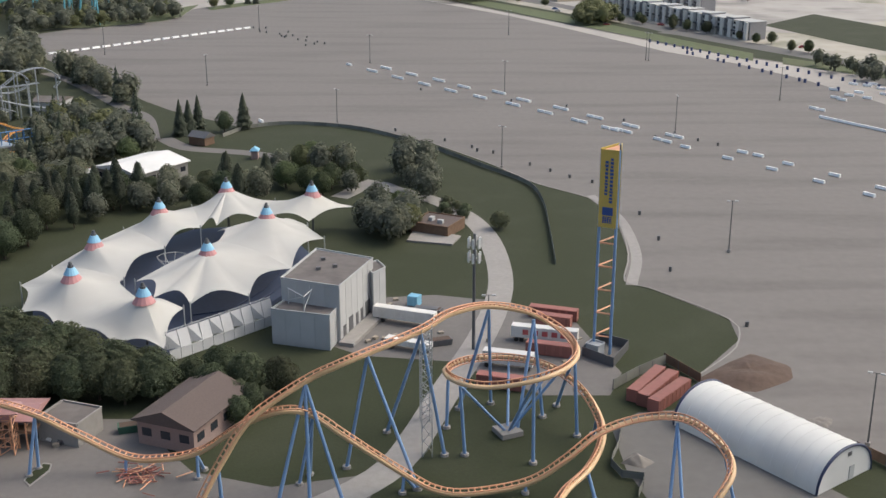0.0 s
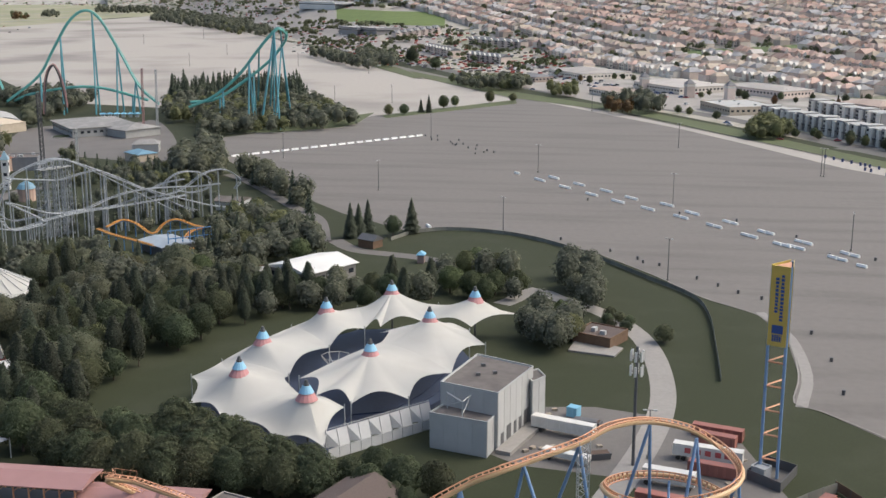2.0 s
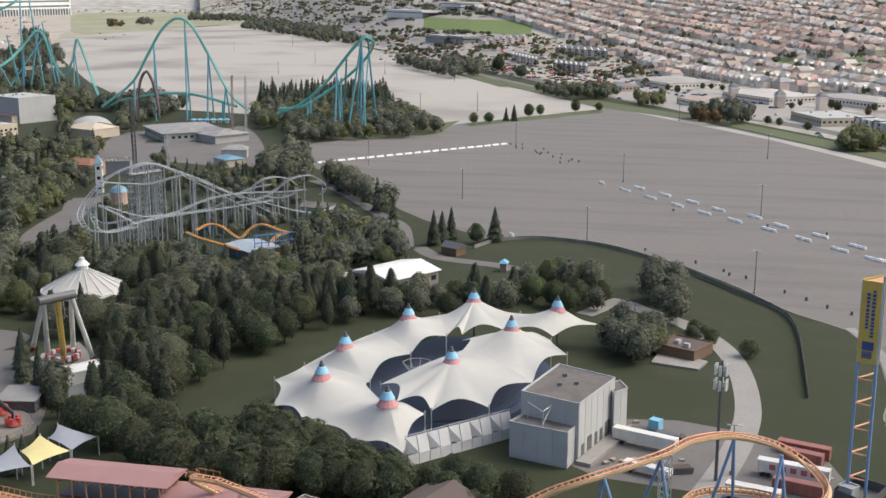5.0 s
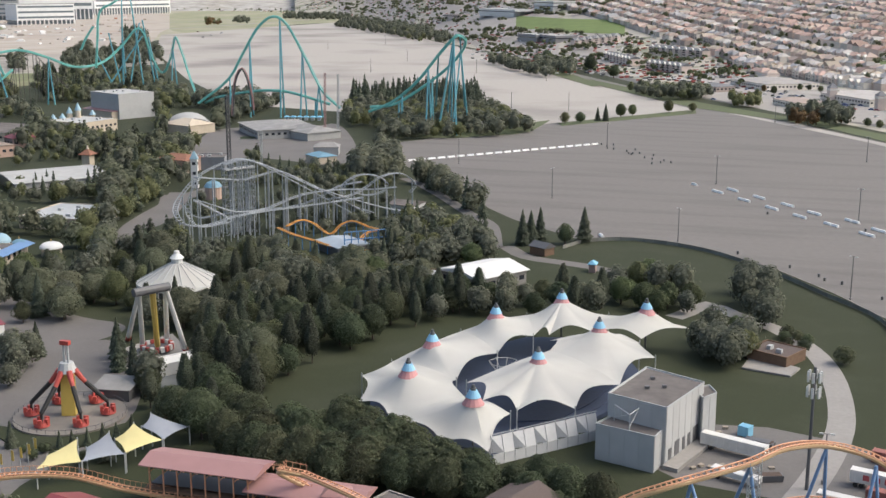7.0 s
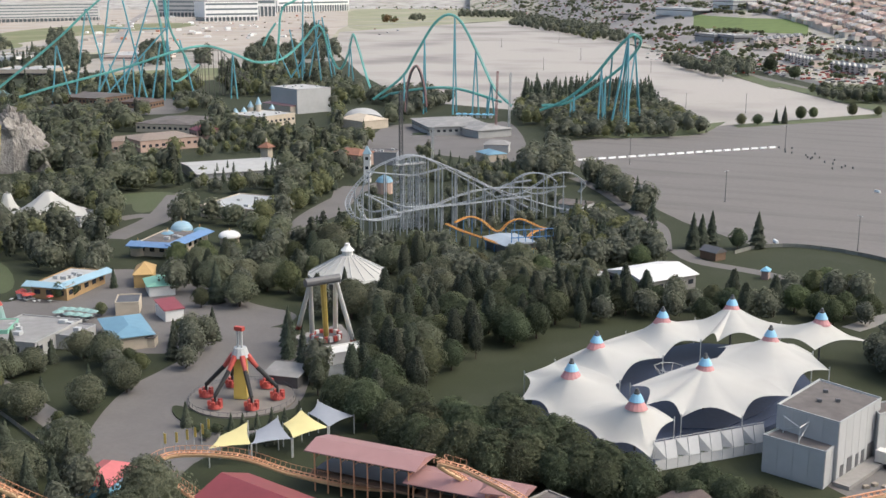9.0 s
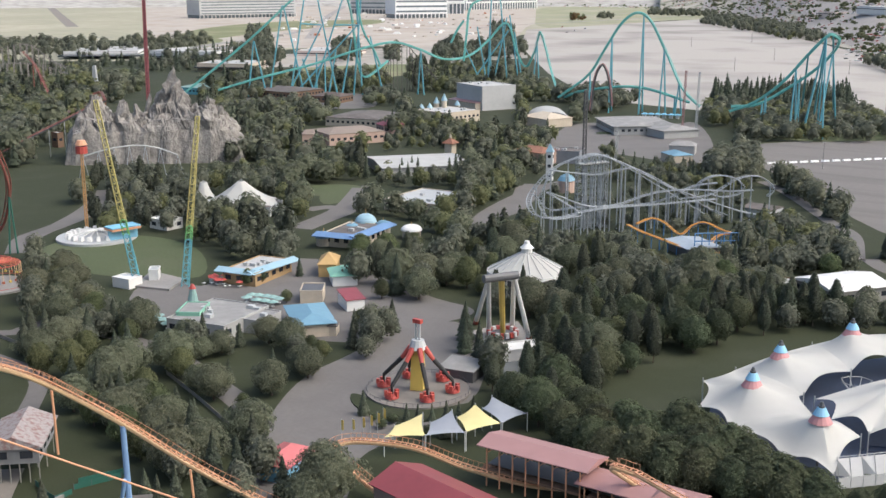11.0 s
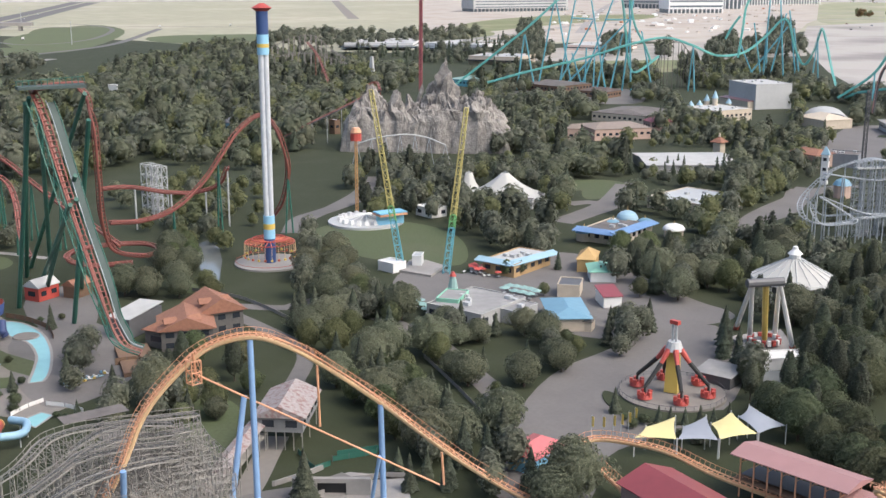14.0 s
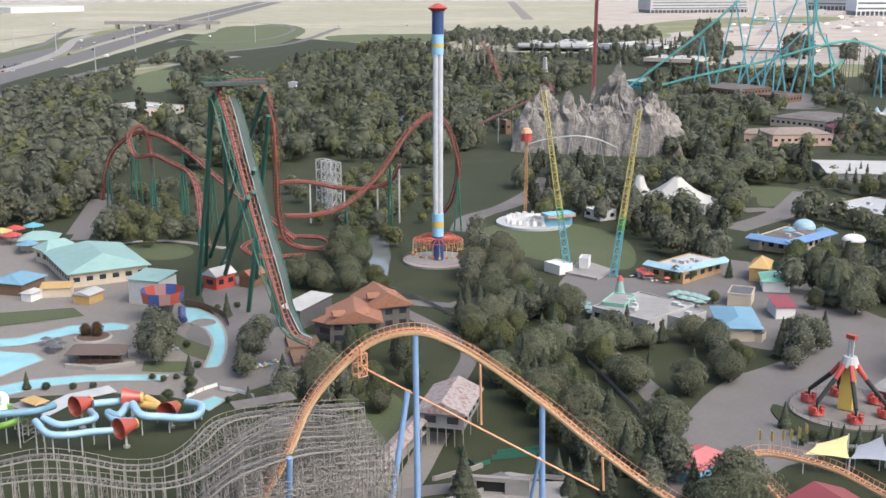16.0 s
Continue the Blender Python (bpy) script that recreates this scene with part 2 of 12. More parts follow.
ROCK = mat("grey_beige_rockwork", (0.25, 0.232, 0.212), 0.95, vary=0.6, scale=0.45, bump=1.0, bump_scale=0.9, dirt=(0.16, 0.145, 0.135), dirt_scale=0.16, dirt_amount=0.9)
WATER = mat("pool_water", (0.26, 0.50, 0.52), 0.08, vary=0.08, scale=0.3, bump=0.15, bump_scale=2)
POND = mat("still_pond_water", (0.16, 0.17, 0.17), 0.05, vary=0.1, scale=0.2)
BARK = mat("bark", (0.09, 0.07, 0.055), 0.95, vary=0.3, scale=2)
LEAF = mat("broad_leaves", (0.094, 0.106, 0.058), 0.8, vary=0.8, scale=2.6, bump=0.9, bump_scale=2.2, each=0.3, island=0.25, dirt=(0.135, 0.142, 0.078), dirt_scale=0.04, dirt_amount=0.8, translucent=0.5)
NEEDLE = mat("conifer_needles", (0.070, 0.080, 0.052), 0.8, vary=0.8, scale=2.6, bump=0.9, bump_scale=2.2, each=0.25, island=0.25, translucent=0.3)


# ---- ground ----
g_ = Geo()
rings = [0, 150, 400, 900, 1800, 3200, 4950]
for i in range(64):
    a = 2 * math.pi * i / 64
    for r in rings:
        g_.v.append((r * math.sin(a), r * math.cos(a), -0.06))
for i in range(64):
    for k in range(len(rings) - 1):
        a, b = i * len(rings) + k, ((i + 1) % 64) * len(rings) + k
        g_.f.append((a, a + 1, b + 1, b) if k else (a, a + 1, b + 1))
whole("ground", g_, GRASS, "dull green mown grass and rough ground", "ground", "structure")


def rounded(poly, n=2):
    """An outline with its corners cut off, twice over."""
    for _ in range(n):
        out = []
        for i, a in enumerate(poly):
            b = poly[(i + 1) % len(poly)]
            out += [(a[0] * 0.75 + b[0] * 0.25, a[1] * 0.75 + b[1] * 0.25), (a[0] * 0.25 + b[0] * 0.75, a[1] * 0.25 + b[1] * 0.75)]
        poly = out
    return poly


def surface(name, poly, z, material, label, category="pavement", thick=0.0):
    if name in ("plaza", "lawn", "verge", "beach", "meadow"):
        poly = rounded(poly)
    return whole(name, Geo().prism(poly, z - thick, z) if thick else Geo().sheet(poly, z), material, label, category, "structure")


def way(name, pts, w, z, material, label, category="path", step=6):
    line = spline([(p[0], p[1], 0) for p in pts], step)
    return whole(name, Geo().ribbon(line, w, z), material, label, category, "structure")


# the two great car parks, one sheet of asphalt
LOT = [(96.7, 172.4), (78.8, 192.1), (53.9, 225.4), (67.2, 244.6), (67.9, 257.3), (52.6, 278.3), (47.0, 283.3), (51.2, 305.1), (52.6, 339.7), (46.6, 361.5), (31.5, 378.6), (15.4, 407.7), (-5.2, 438.4), (-33.1, 465.1), (-61.5, 472.6), (-81.1, 464.1), (-118.5, 498.6)] + [(-134.1, 518.5), (-217.0, 635.1), (-251.3, 728.1), (-216.0, 777.4), (-193.9, 819.4)] + [(-193.7, 867.0), (-304.8, 873.1), (-381.0, 893.2), (-464.2, 915.3), (-639.3, 1142.4), (-931.1, 1574.3), (-1214.9, 2079.1), (-1146.7, 2929.6), (-463.5, 1716.6)] + [(-291.7, 1418.2), (-81.5, 1044.5), (-5.5, 922.7), (139.5, 675.1)] + [(220.0, 576.4), (296.1, 320.2)]
surface("parking_lot", LOT, 0.0, ASPHALT, "huge empty parking lot of worn grey asphalt", "parking lot")
# Far lot and margin laid over it; their paler colour carries the sunlight.
surface("parking_lot", [(-195.4, 825.9), (-173.0, 864.8), (-81.6, 986.5), (-189.8, 1178.2), (-291.7, 1418.2)] + [(-463.5, 1716.6), (-1146.7, 2929.6), (-1214.9, 2079.1), (-931.1, 1574.3), (-639.3, 1142.4), (-464.2, 915.3), (-381.0, 893.2), (-304.8, 873.1)], 0.03, SUNLOT, "far parking lot with sunlight painted into its pale colour", "parking lot")
surface("lot_margin", [(-78.4, 1005.6), (3.2, 901.2), (76.0, 779.0), (138.7, 671.0)] + [(218.9, 573.3), (196.4, 510.8), (177.6, 573.3), (155.1, 620.0), (125.9, 657.9), (78.2, 754.0), (45.3, 815.8)], 0.03, SUNLOT, "car park margin with sunlight painted into its pale colour", "pavement")
# town land and dry fields beyond
surface("suburb_ground", [(-1216.5, 2969.4), (-307.9, 1497.3), (-87.0, 1114.4), (3.1, 969.3), (149.4, 726.0)] + [(225.8, 592.5)] + [(1500, 900), (2600, 1500), (2900, 3600), (1200, 4700), (-800, 4700), (-900, 3600)], -0.03, SUBURB, "suburban streets, yards and verges", "ground")
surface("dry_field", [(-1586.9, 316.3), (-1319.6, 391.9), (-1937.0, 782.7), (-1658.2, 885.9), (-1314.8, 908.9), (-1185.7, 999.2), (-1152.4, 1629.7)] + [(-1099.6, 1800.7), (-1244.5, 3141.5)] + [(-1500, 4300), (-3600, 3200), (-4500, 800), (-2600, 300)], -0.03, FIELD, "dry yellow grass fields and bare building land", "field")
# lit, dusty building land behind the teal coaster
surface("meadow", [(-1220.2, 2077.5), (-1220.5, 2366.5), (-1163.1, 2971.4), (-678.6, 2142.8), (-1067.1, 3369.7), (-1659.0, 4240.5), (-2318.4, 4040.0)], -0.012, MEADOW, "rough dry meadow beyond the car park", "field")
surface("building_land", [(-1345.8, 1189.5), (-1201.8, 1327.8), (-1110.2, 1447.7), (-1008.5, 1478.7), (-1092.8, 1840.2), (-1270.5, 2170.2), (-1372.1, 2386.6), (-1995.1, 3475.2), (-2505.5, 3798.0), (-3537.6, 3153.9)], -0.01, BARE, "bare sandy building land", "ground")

surface("service_lot", [(-977.3, 1030.0), (-1105.3, 1199.0), (-1070.8, 1409.8), (-976.7, 1662.2), (-783.8, 1345.7), (-824.0, 1199.0), (-889.6, 1063.0)], 0.012, mat("pale_gravel", (0.33, 0.305, 0.27), 0.95, vary=0.2, scale=0.05, dirt=(0.2, 0.19, 0.16), dirt_scale=0.015, dirt_amount=0.9), "pale gravel service lots behind the coaster", "pavement")
MOWN = mat("dry_mown_grass", (0.16, 0.175, 0.085), 0.95, vary=0.25, scale=0.03, dirt=(0.24, 0.22, 0.13), dirt_scale=0.01, dirt_amount=0.9)
surface("verge", [(-1661.9, 1547.9), (-1839.5, 1814.1), (-1928.7, 2092.0), (-1877.9, 2241.5), (-1814.0, 2408.8), (-1627.2, 2140.3), (-1620.8, 1862.0), (-1536.0, 1603.6), (-1421.6, 1336.5)], 0.014, MOWN, "strip of mown grass before the offices", "lawn")
surface("verge", [(-1348.7, 1208.7), (-1581.2, 1472.6), (-1470.8, 1492.3), (-1318.1, 1299.5), (-1223.5, 1139.0)], 0.014, MOWN, "strip of mown grass on the building land", "lawn")
surface("verge", [(-856.2, 919.9), (-928.4, 1026.7), (-874.3, 1151.9), (-808.3, 1188.2), (-741.2, 1057.8), (-776.3, 927.9)], 0.016, MOWN, "rough meadow behind the coaster", "lawn")
way("road", [(-1291.9, 1202.8), (-1374.1, 1380.9), (-1419.8, 1540.0), (-1527.6, 1738.2), (-1596.3, 1961.6)], 20, 0.03, CONCRETE, "pale road across the building land", "road", 60)
way("road", [(-1343.3, 1558.4), (-1729.4, 2044.7), (-2091.8, 2508.7), (-2789.5, 3442.6)], 20, 0.035, CONCRETE, "pale road up to the offices", "road", 60)
# loose things on the building land, too far off to tell apart
random.seed(29)
site = [Geo(), Geo(), Geo()]
bl0, bl1 = [(-1286.4, 1422.3), (-1145.1, 1909.2)]
for _ in range(150):
    q = mid(bl0, bl1, random.random())
    k = random.uniform(0.0, 0.75)
    x, y = q[0] * (1 + k), q[1] * (1 + k)
    s = random.uniform(4, 16)
    random.choices(site, (5, 5, 1))[0].box((x, y, s * 0.12), (s, s * random.uniform(0.3, 0.8), s * 0.24), random.uniform(0, 180), random.uniform(0.5, 1.0))
for geo_, m_ in zip(site, (WHITE, BARE, mat("orange_site_plant", (0.45, 0.17, 0.09), 0.7))):
    whole("site_clutter", geo_, m_, "cabins, heaps and stores on the building land", "building site", "stuff")
way("road", [(-1697.3, 1741.2), (-1519.4, 1986.5), (-1359.1, 2035.2), (-1351.8, 2326.6), (-1320.8, 2621.0), (-1292.0, 3301.3)], 14, 0.01, CONCRETE, "pale link road across the building land", "road", 60)
way("road", [(-2157.1, 2217.2), (-1849.8, 2421.3), (-1559.6, 2714.2), (-1515.8, 3768.8)], 12, 0.01, CONCRETE, "pale link road across the building land", "road", 60)

VERGE = mat("verge_turf", (0.09, 0.108, 0.05), 0.95, vary=0.25, scale=0.3, dirt=(0.085, 0.085, 0.045), dirt_scale=0.03, dirt_amount=0.5)
# grass islands in the car park, each behind a kerb
def island(name, poly):
    ob = whole(name, Geo().prism(poly, -0.05, 0.16), CONCRETE, "pale concrete kerb round a grass island", "kerb", "structure")
    cx, cy = sum(p[0] for p in poly) / len(poly), sum(p[1] for p in poly) / len(poly)
    part("turf", Geo().sheet(poly, 0.2), VERGE, ob)


island("grass_island", [(-254.6, 747.3), (-181.1, 878.5), (-179.8, 808.5), (-186.6, 788.3), (-221.8, 755.5)])
island("grass_island", [(-172.3, 861.3), (-81.6, 986.5), (-78.1, 956.0), (-165.6, 844.5)])
island("grass_island", [(-449.6, 1724.1), (-295.6, 1437.2), (-191.9, 1191.3), (-201.1, 1176.3), (-283.6, 1345.8), (-437.0, 1643.2)])
island("grass_island", [(-224.0, 1273.1), (-81.5, 1044.5), (11.9, 929.5), (-1.1, 915.6), (-87.9, 1004.0), (-189.8, 1178.2)])
island("grass_island", [(-1.4, 955.8), (80.2, 826.0), (144.5, 700.7), (173.1, 651.9), (166.6, 626.2), (139.5, 675.1), (76.5, 784.6), (11.7, 902.6)])
island("grass_island", [(185.8, 638.4), (225.8, 592.5), (266.7, 536.9), (257.5, 517.1), (218.9, 573.3), (179.7, 616.4)])
whole("kerb", Geo().ribbon(spline([(x, y, 0) for x, y in [(53.9, 225.4), (63.0, 236.4), (67.2, 244.6), (67.9, 257.3), (52.6, 278.3), (47.0, 283.3), (51.2, 305.1), (52.6, 339.7), (46.6, 361.5), (31.5, 378.6), (15.4, 407.7), (-5.2, 438.4)]], 5), 0.4, 0.15), CONCRETE, "pale concrete kerb round the car park", "kerb", "structure")
way("pavement", [(48.3, 280.4), (53.4, 305.1), (53.7, 338.0), (48.0, 364.1)], 3.0, 0.02, CONCRETE, "pale concrete strip along the kerb", "pavement")

# avenue beyond the car park and streets
way("road", [(-638.1, 2315.0), (-323.7, 1574.0), (-86.6, 1108.7), (12.3, 975.1), (91.7, 866.2), (150.3, 730.8)] + [(229.4, 602.5), (282.8, 517.1)], 17, 0.0, ROAD, "wide grey avenue along the car park", "road", 40)
way("road", [(138.8, 728.8), (219.5, 809.8), (316.8, 929.0)], 14, 0.01, ROAD, "side street between town houses", "road", 40)
way("path", [(-283.6, 1345.8), (-195.4, 1177.3), (-164.4, 1162.8), (-126.2, 1079.7), (-80.7, 1034.5)], 6, 0.03, SAND, "pale path along the verge", "path", 20)

# paths and paved yards of the park
way("service_road", [(-21.3, 172.4), (-14.2, 179.4), (-8.6, 187.4), (-4.7, 198.7), (0.7, 218.5), (8.5, 245.3), (13.7, 270.3), (15.1, 291.2), (13.3, 317.6), (7.9, 339.7), (-2.5, 358.2), (-15.6, 370.9), (-24.6, 380.8), (-30.0, 368.2), (-33.5, 361.5)], 6.5, 0.02, CONCRETE, "grey service road winding through the grass", "road")
surface("yard", [(-39.2, 245.9), (-25.2, 241.4), (-17.9, 235.8), (2.0, 232.7), (7.9, 226.9), (20.3, 215.9), (34.1, 215.9), (38.0, 226.9), (30.5, 259.1), (16.2, 268.4), (-2.0, 273.5), (-18.8, 271.1)], 0.01, PAVING, "worn grey service yard with parked trailers", "yard")
surface("forecourt", [(-80.3, 172.4), (-91.4, 201.0), (-74.3, 205.3), (-60.5, 205.3), (-50.4, 192.1), (-44.8, 184.8), (-29.9, 179.4), (-9.5, 184.8), (-13.7, 172.4)], 0.0, PAVING, "grey paved service yard", "yard")
surface("tent_yard", [(32.4, 202.2), (38.6, 208.2), (46.7, 209.5), (69.3, 176.0), (82.9, 162.1), (37.6, 162.1), (32.8, 185.8)], 0.0, ROAD, "dark asphalt yard by the fabric hangar", "yard")
surface("plaza", [(-153.1, 151.3), (-168.3, 175.5), (-182.4, 190.3), (-198.4, 222.5), (-199.1, 247.7), (-203.9, 272.6), (-192.1, 294.8), (-163.2, 262.5), (-146.6, 226.3), (-155.0, 187.1), (-135.3, 166.9)], 0.0, PAVING, "wide grey paved midway", "pavement")
surface("plaza", [(-289.3, 240.5), (-310.7, 266.6), (-300.0, 275.9), (-285.4, 272.9), (-296.7, 295.4), (-289.6, 331.7), (-248.1, 321.1), (-213.3, 306.6), (-194.6, 305.1), (-191.4, 293.8), (-202.2, 270.3), (-206.1, 248.5), (-239.9, 253.3), (-263.0, 241.4)], 0.02, PAVING, "wide grey paved midway", "pavement")
way("path", [(-180.1, 189.9), (-202.8, 201.2), (-231.9, 212.4), (-259.1, 219.3), (-281.0, 217.5), (-296.7, 216.4), (-295.6, 204.8), (-307.5, 194.4)], 6, 0.03, PAVING, "grey path between the trees")
way("path", [(-303.5, 188.1), (-282.2, 186.9), (-255.6, 182.7), (-231.9, 160.5)], 5, 0.03, PAVING, "grey path by the trees")
surface("plaza", [(-381.4, 692.5), (-407.1, 765.3), (-336.0, 786.9), (-333.4, 824.5), (-262.7, 686.8), (-246.6, 608.6), (-267.1, 624.3), (-326.7, 641.6), (-307.9, 590.0), (-329.3, 583.4), (-366.4, 629.5)], 0.01, PAVING, "paved square among the rides", "pavement")
way("path", [(-297.4, 508.9), (-281.1, 475.2), (-270.6, 437.9), (-260.3, 405.7)], 8, 0.02, PAVING, "grey path through the woods")
way("path", [(-112.1, 441.1), (-125.2, 483.5), (-141.6, 506.4), (-166.7, 545.5), (-187.7, 574.9), (-202.0, 590.4)], 6, 0.02, PAVING, "grey path along the tree belt")
way("path", [(-108.8, 445.1), (-96.7, 429.2), (-80.9, 423.9), (-65.3, 417.8), (-48.4, 397.3)], 7, 0.02, PAVING, "grey path by the hall")
way("path", [(-362.8, 457.7), (-336.9, 410.5), (-326.4, 373.1)], 9, 0.02, PAVING, "grey path curving past a lawn")
way("path", [(-396.5, 280.1), (-412.8, 310.3), (-432.6, 342.0), (-458.3, 373.2)], 7, 0.02, PAVING, "grey path beneath the pole ride")
surface("plaza", [(-291.1, 112.9), (-332.0, 129.5), (-325.7, 155.4), (-297.6, 149.1), (-271.1, 142.4), (-259.5, 119.9), (-262.2, 108.6)], 0.02, PAVING, "grey forecourt under the dive coaster", "pavement")
surface("plaza", [(-368.3, 148.4), (-368.2, 176.2), (-301.4, 143.5), (-328.1, 135.3)], 0.03, PAVING, "grey forecourt under the dive coaster", "pavement")
surface("beach", [(-300.1, 38.9), (-528.2, 76.4), (-471.7, 130.5), (-387.7, 133.4), (-344.0, 134.4), (-292.4, 128.6), (-272.1, 132.6), (-254.1, 106.6), (-277.4, 93.6)], 0.01, SAND, "pale beige paving of the water park", "pavement")
way("path", [(-467.8, 136.2), (-515.9, 158.7), (-554.1, 176.5)], 6, 0.02, PAVING, "grey path into the woods")
way("path", [(-241.9, 114.4), (-220.4, 112.4), (-203.2, 100.7), (-197.0, 91.2)], 6, 0.02, PAVING, "grey path under the great hill")
surface("yard", [(-185.0, 132.4), (-183.7, 141.9), (-173.7, 149.1), (-162.8, 141.5), (-173.8, 123.1)], 0.0, CONCRETE, "pale concrete yard with low walls", "yard")
way("path", [(-192.8, 104.3), (-188.1, 113.4), (-185.6, 122.8), (-182.1, 131.8), (-182.1, 140.7)], 5, 0.03, PAVING, "grey path past the lodge")
way("path", [(-262.2, 409.8), (-273.8, 437.5), (-282.3, 474.1), (-287.4, 511.0), (-283.7, 541.1)], 10, 0.022, PAVING, "grey path beside the silver coaster")
surface("plaza", [(-720.9, 715.2), (-733.2, 819.6), (-672.7, 854.1), (-603.0, 787.8), (-580.0, 744.7), (-638.1, 714.5), (-669.2, 683.2)], 0.02, PAVING, "paved square of the themed street", "pavement")
surface("lawn", [(-988.1, 817.5), (-981.0, 863.5), (-1072.0, 939.6), (-1100.1, 915.1)], 0.008, LAWN, "short green lawn", "lawn")
way("road", [(-210.5, 141.7), (-201.3, 132.1), (-192.9, 123.4), (-183.1, 111.7)], 6, 0.025, SAND, "pale dirt track under the great hill")
way("path", [(-439.3, 140.7), (-440.4, 154.7), (-430.6, 167.3), (-409.8, 177.3)], 3.5, 0.03, CONCRETE, "pale path round a lawn")
surface("lawn", [(-433.7, 142.1), (-437.5, 153.7), (-425.6, 167.6), (-407.2, 164.6), (-403.0, 151.8), (-413.5, 142.7)], 0.012, LAWN, "short green lawn", "lawn")
surface("lawn", [(-248.1, 136.6), (-240.0, 148.5), (-221.2, 141.6), (-196.4, 115.7), (-201.0, 108.8)], 0.004, LAWN, "short green lawn", "lawn")
surface("lawn", [(-359.1, 189.6), (-343.2, 198.9), (-315.6, 200.1), (-337.7, 186.8)], 0.006, LAWN, "short green lawn", "lawn")
surface("lawn", [(-395.1, 437.5), (-376.1, 465.4), (-356.5, 453.9), (-369.3, 417.2)], 0.006, LAWN, "short green lawn", "lawn")
surface("lawn", [(-378.7, 267.1), (-391.7, 305.5), (-363.7, 322.2), (-330.0, 316.1), (-292.4, 282.5), (-312.4, 276.2), (-328.0, 262.6)], 0.005, LAWN, "short green lawn", "lawn")

way("path", [(-322.4, 365.6), (-327.4, 388.4), (-331.4, 407.1), (-346.5, 440.9), (-362.0, 465.1)], 10, 0.03, PAVING, "pale grey path curving past a pond")
way("path", [(-347.7, 398.2), (-344.3, 408.4), (-332.0, 411.9)], 9, 0.032, PAVING, "pale grey path curving past a lawn")
surface("lawn", [(-350.0, 409.0), (-381.4, 448.3), (-369.4, 467.5), (-347.5, 440.0), (-344.5, 423.2)], 0.01, LAWN, "short green lawn", "lawn")
way("path", [(-383.6, 269.3), (-403.3, 287.7), (-411.4, 308.7), (-422.5, 333.2), (-440.7, 359.0), (-464.4, 380.4)], 9, 0.03, PAVING, "grey path beneath the pole ride")
way("path", [(-262.5, 407.2), (-268.9, 432.7), (-272.8, 458.1), (-295.1, 516.7)], 12, 0.034, PAVING, "wide grey path beside the silver coaster")
surface("lawn", [(-1008.0, 352.1), (-1204.9, 428.3), (-1249.4, 495.0), (-1085.2, 431.5), (-1028.2, 385.7)], 0.02, VERGE, "sunny green meadow in the woods", "lawn")
way("path", [(-456.2, 134.9), (-485.7, 149.0), (-525.2, 168.3), (-565.2, 187.3)], 7, 0.03, PAVING, "grey path along the woods")
way("path", [(-256.4, 219.7), (-238.0, 215.8), (-217.9, 208.0), (-199.6, 200.6), (-179.7, 191.2)], 6.5, 0.04, PAVING, "grey path between low walls and trees")
# highway with ramps and an overpass in the distance
way("highway", [(-1033.7, 118.6), (-1421.6, 344.2), (-1701.5, 515.6), (-2067.8, 729.3), (-2393.0, 930.6), (-3087.5, 1367.5), (-3966.4, 1913.7)], 44, 0.02, ROAD, "broad grey motorway carriageway", "road", 60)
way("highway", [(-909.6, 103.0), (-1223.0, 294.9), (-1455.2, 439.9), (-1778.7, 626.4), (-2145.2, 844.8), (-2826.7, 1267.2), (-3795.8, 1874.9)], 44, 0.02, ROAD, "broad grey motorway carriageway", "road", 60)
way("road", [(-1038.0, 248.9), (-1201.0, 361.7), (-1415.2, 533.2), (-1476.1, 651.3), (-1597.2, 814.9), (-1970.5, 1101.7)], 14, 0.02, ROAD, "motorway slip road", "road", 50)
way("road", [(-1566.8, 345.8), (-1694.4, 457.9), (-2057.4, 605.6), (-2253.6, 685.4)], 12, 0.02, ROAD, "motorway slip road", "road", 50)
surface("verge", [(-1685.6, 684.9), (-1416.6, 640.6), (-1650.4, 842.1), (-2000.6, 1057.4), (-2272.5, 1107.8), (-1893.9, 780.3)], 0.0, VERGE, "green grass inside the motorway loop", "lawn")
surface("verge", [(-1176.7, 409.2), (-1230.6, 495.2), (-1052.2, 428.3), (-970.2, 348.6)], 0.0, VERGE, "green grass beside the motorway", "lawn")
surface("verge", [(-1635.1, 397.2), (-1944.6, 581.1), (-2084.9, 704.2), (-1875.5, 623.6), (-1522.6, 410.7), (-1305.3, 280.8)], 0.0, VERGE, "green grass beside the motorway", "lawn")
surface("verge", [(-1778.3, 950.3), (-1701.6, 1128.9), (-1635.9, 1225.5), (-1482.5, 1088.9), (-1534.3, 857.3)], 0.0, VERGE, "strip of green grass along the link road", "lawn")
way("road", [(-1907.0, 464.7), (-2211.4, 747.4), (-2128.9, 1037.5), (-1912.9, 1269.1), (-1646.1, 1385.9)], 13, 0.02, SAND, "pale link road", "road", 60)
way("road", [(-1716.2, 665.7), (-1778.6, 708.8), (-1664.1, 716.5), (-1727.5, 841.2), (-2018.7, 1030.8), (-2229.1, 1073.7), (-2326.1, 1029.0)], 9, 0.03, ROAD, "curved motorway ramp", "road", 40)
way("road", [(-4111.3, 3123.5), (-2753.7, 2134.0), (-2085.2, 1648.2)], 26, 0.02, SAND, "straight pale road across the fields", "road", 60)
bridge = thing("overpass", "pale concrete overpass across the motorway", "bridge", kind="structure")
ba, bb = (-2164.6, 736.8), (-2066.0, 881.8)
bgeo = Geo()
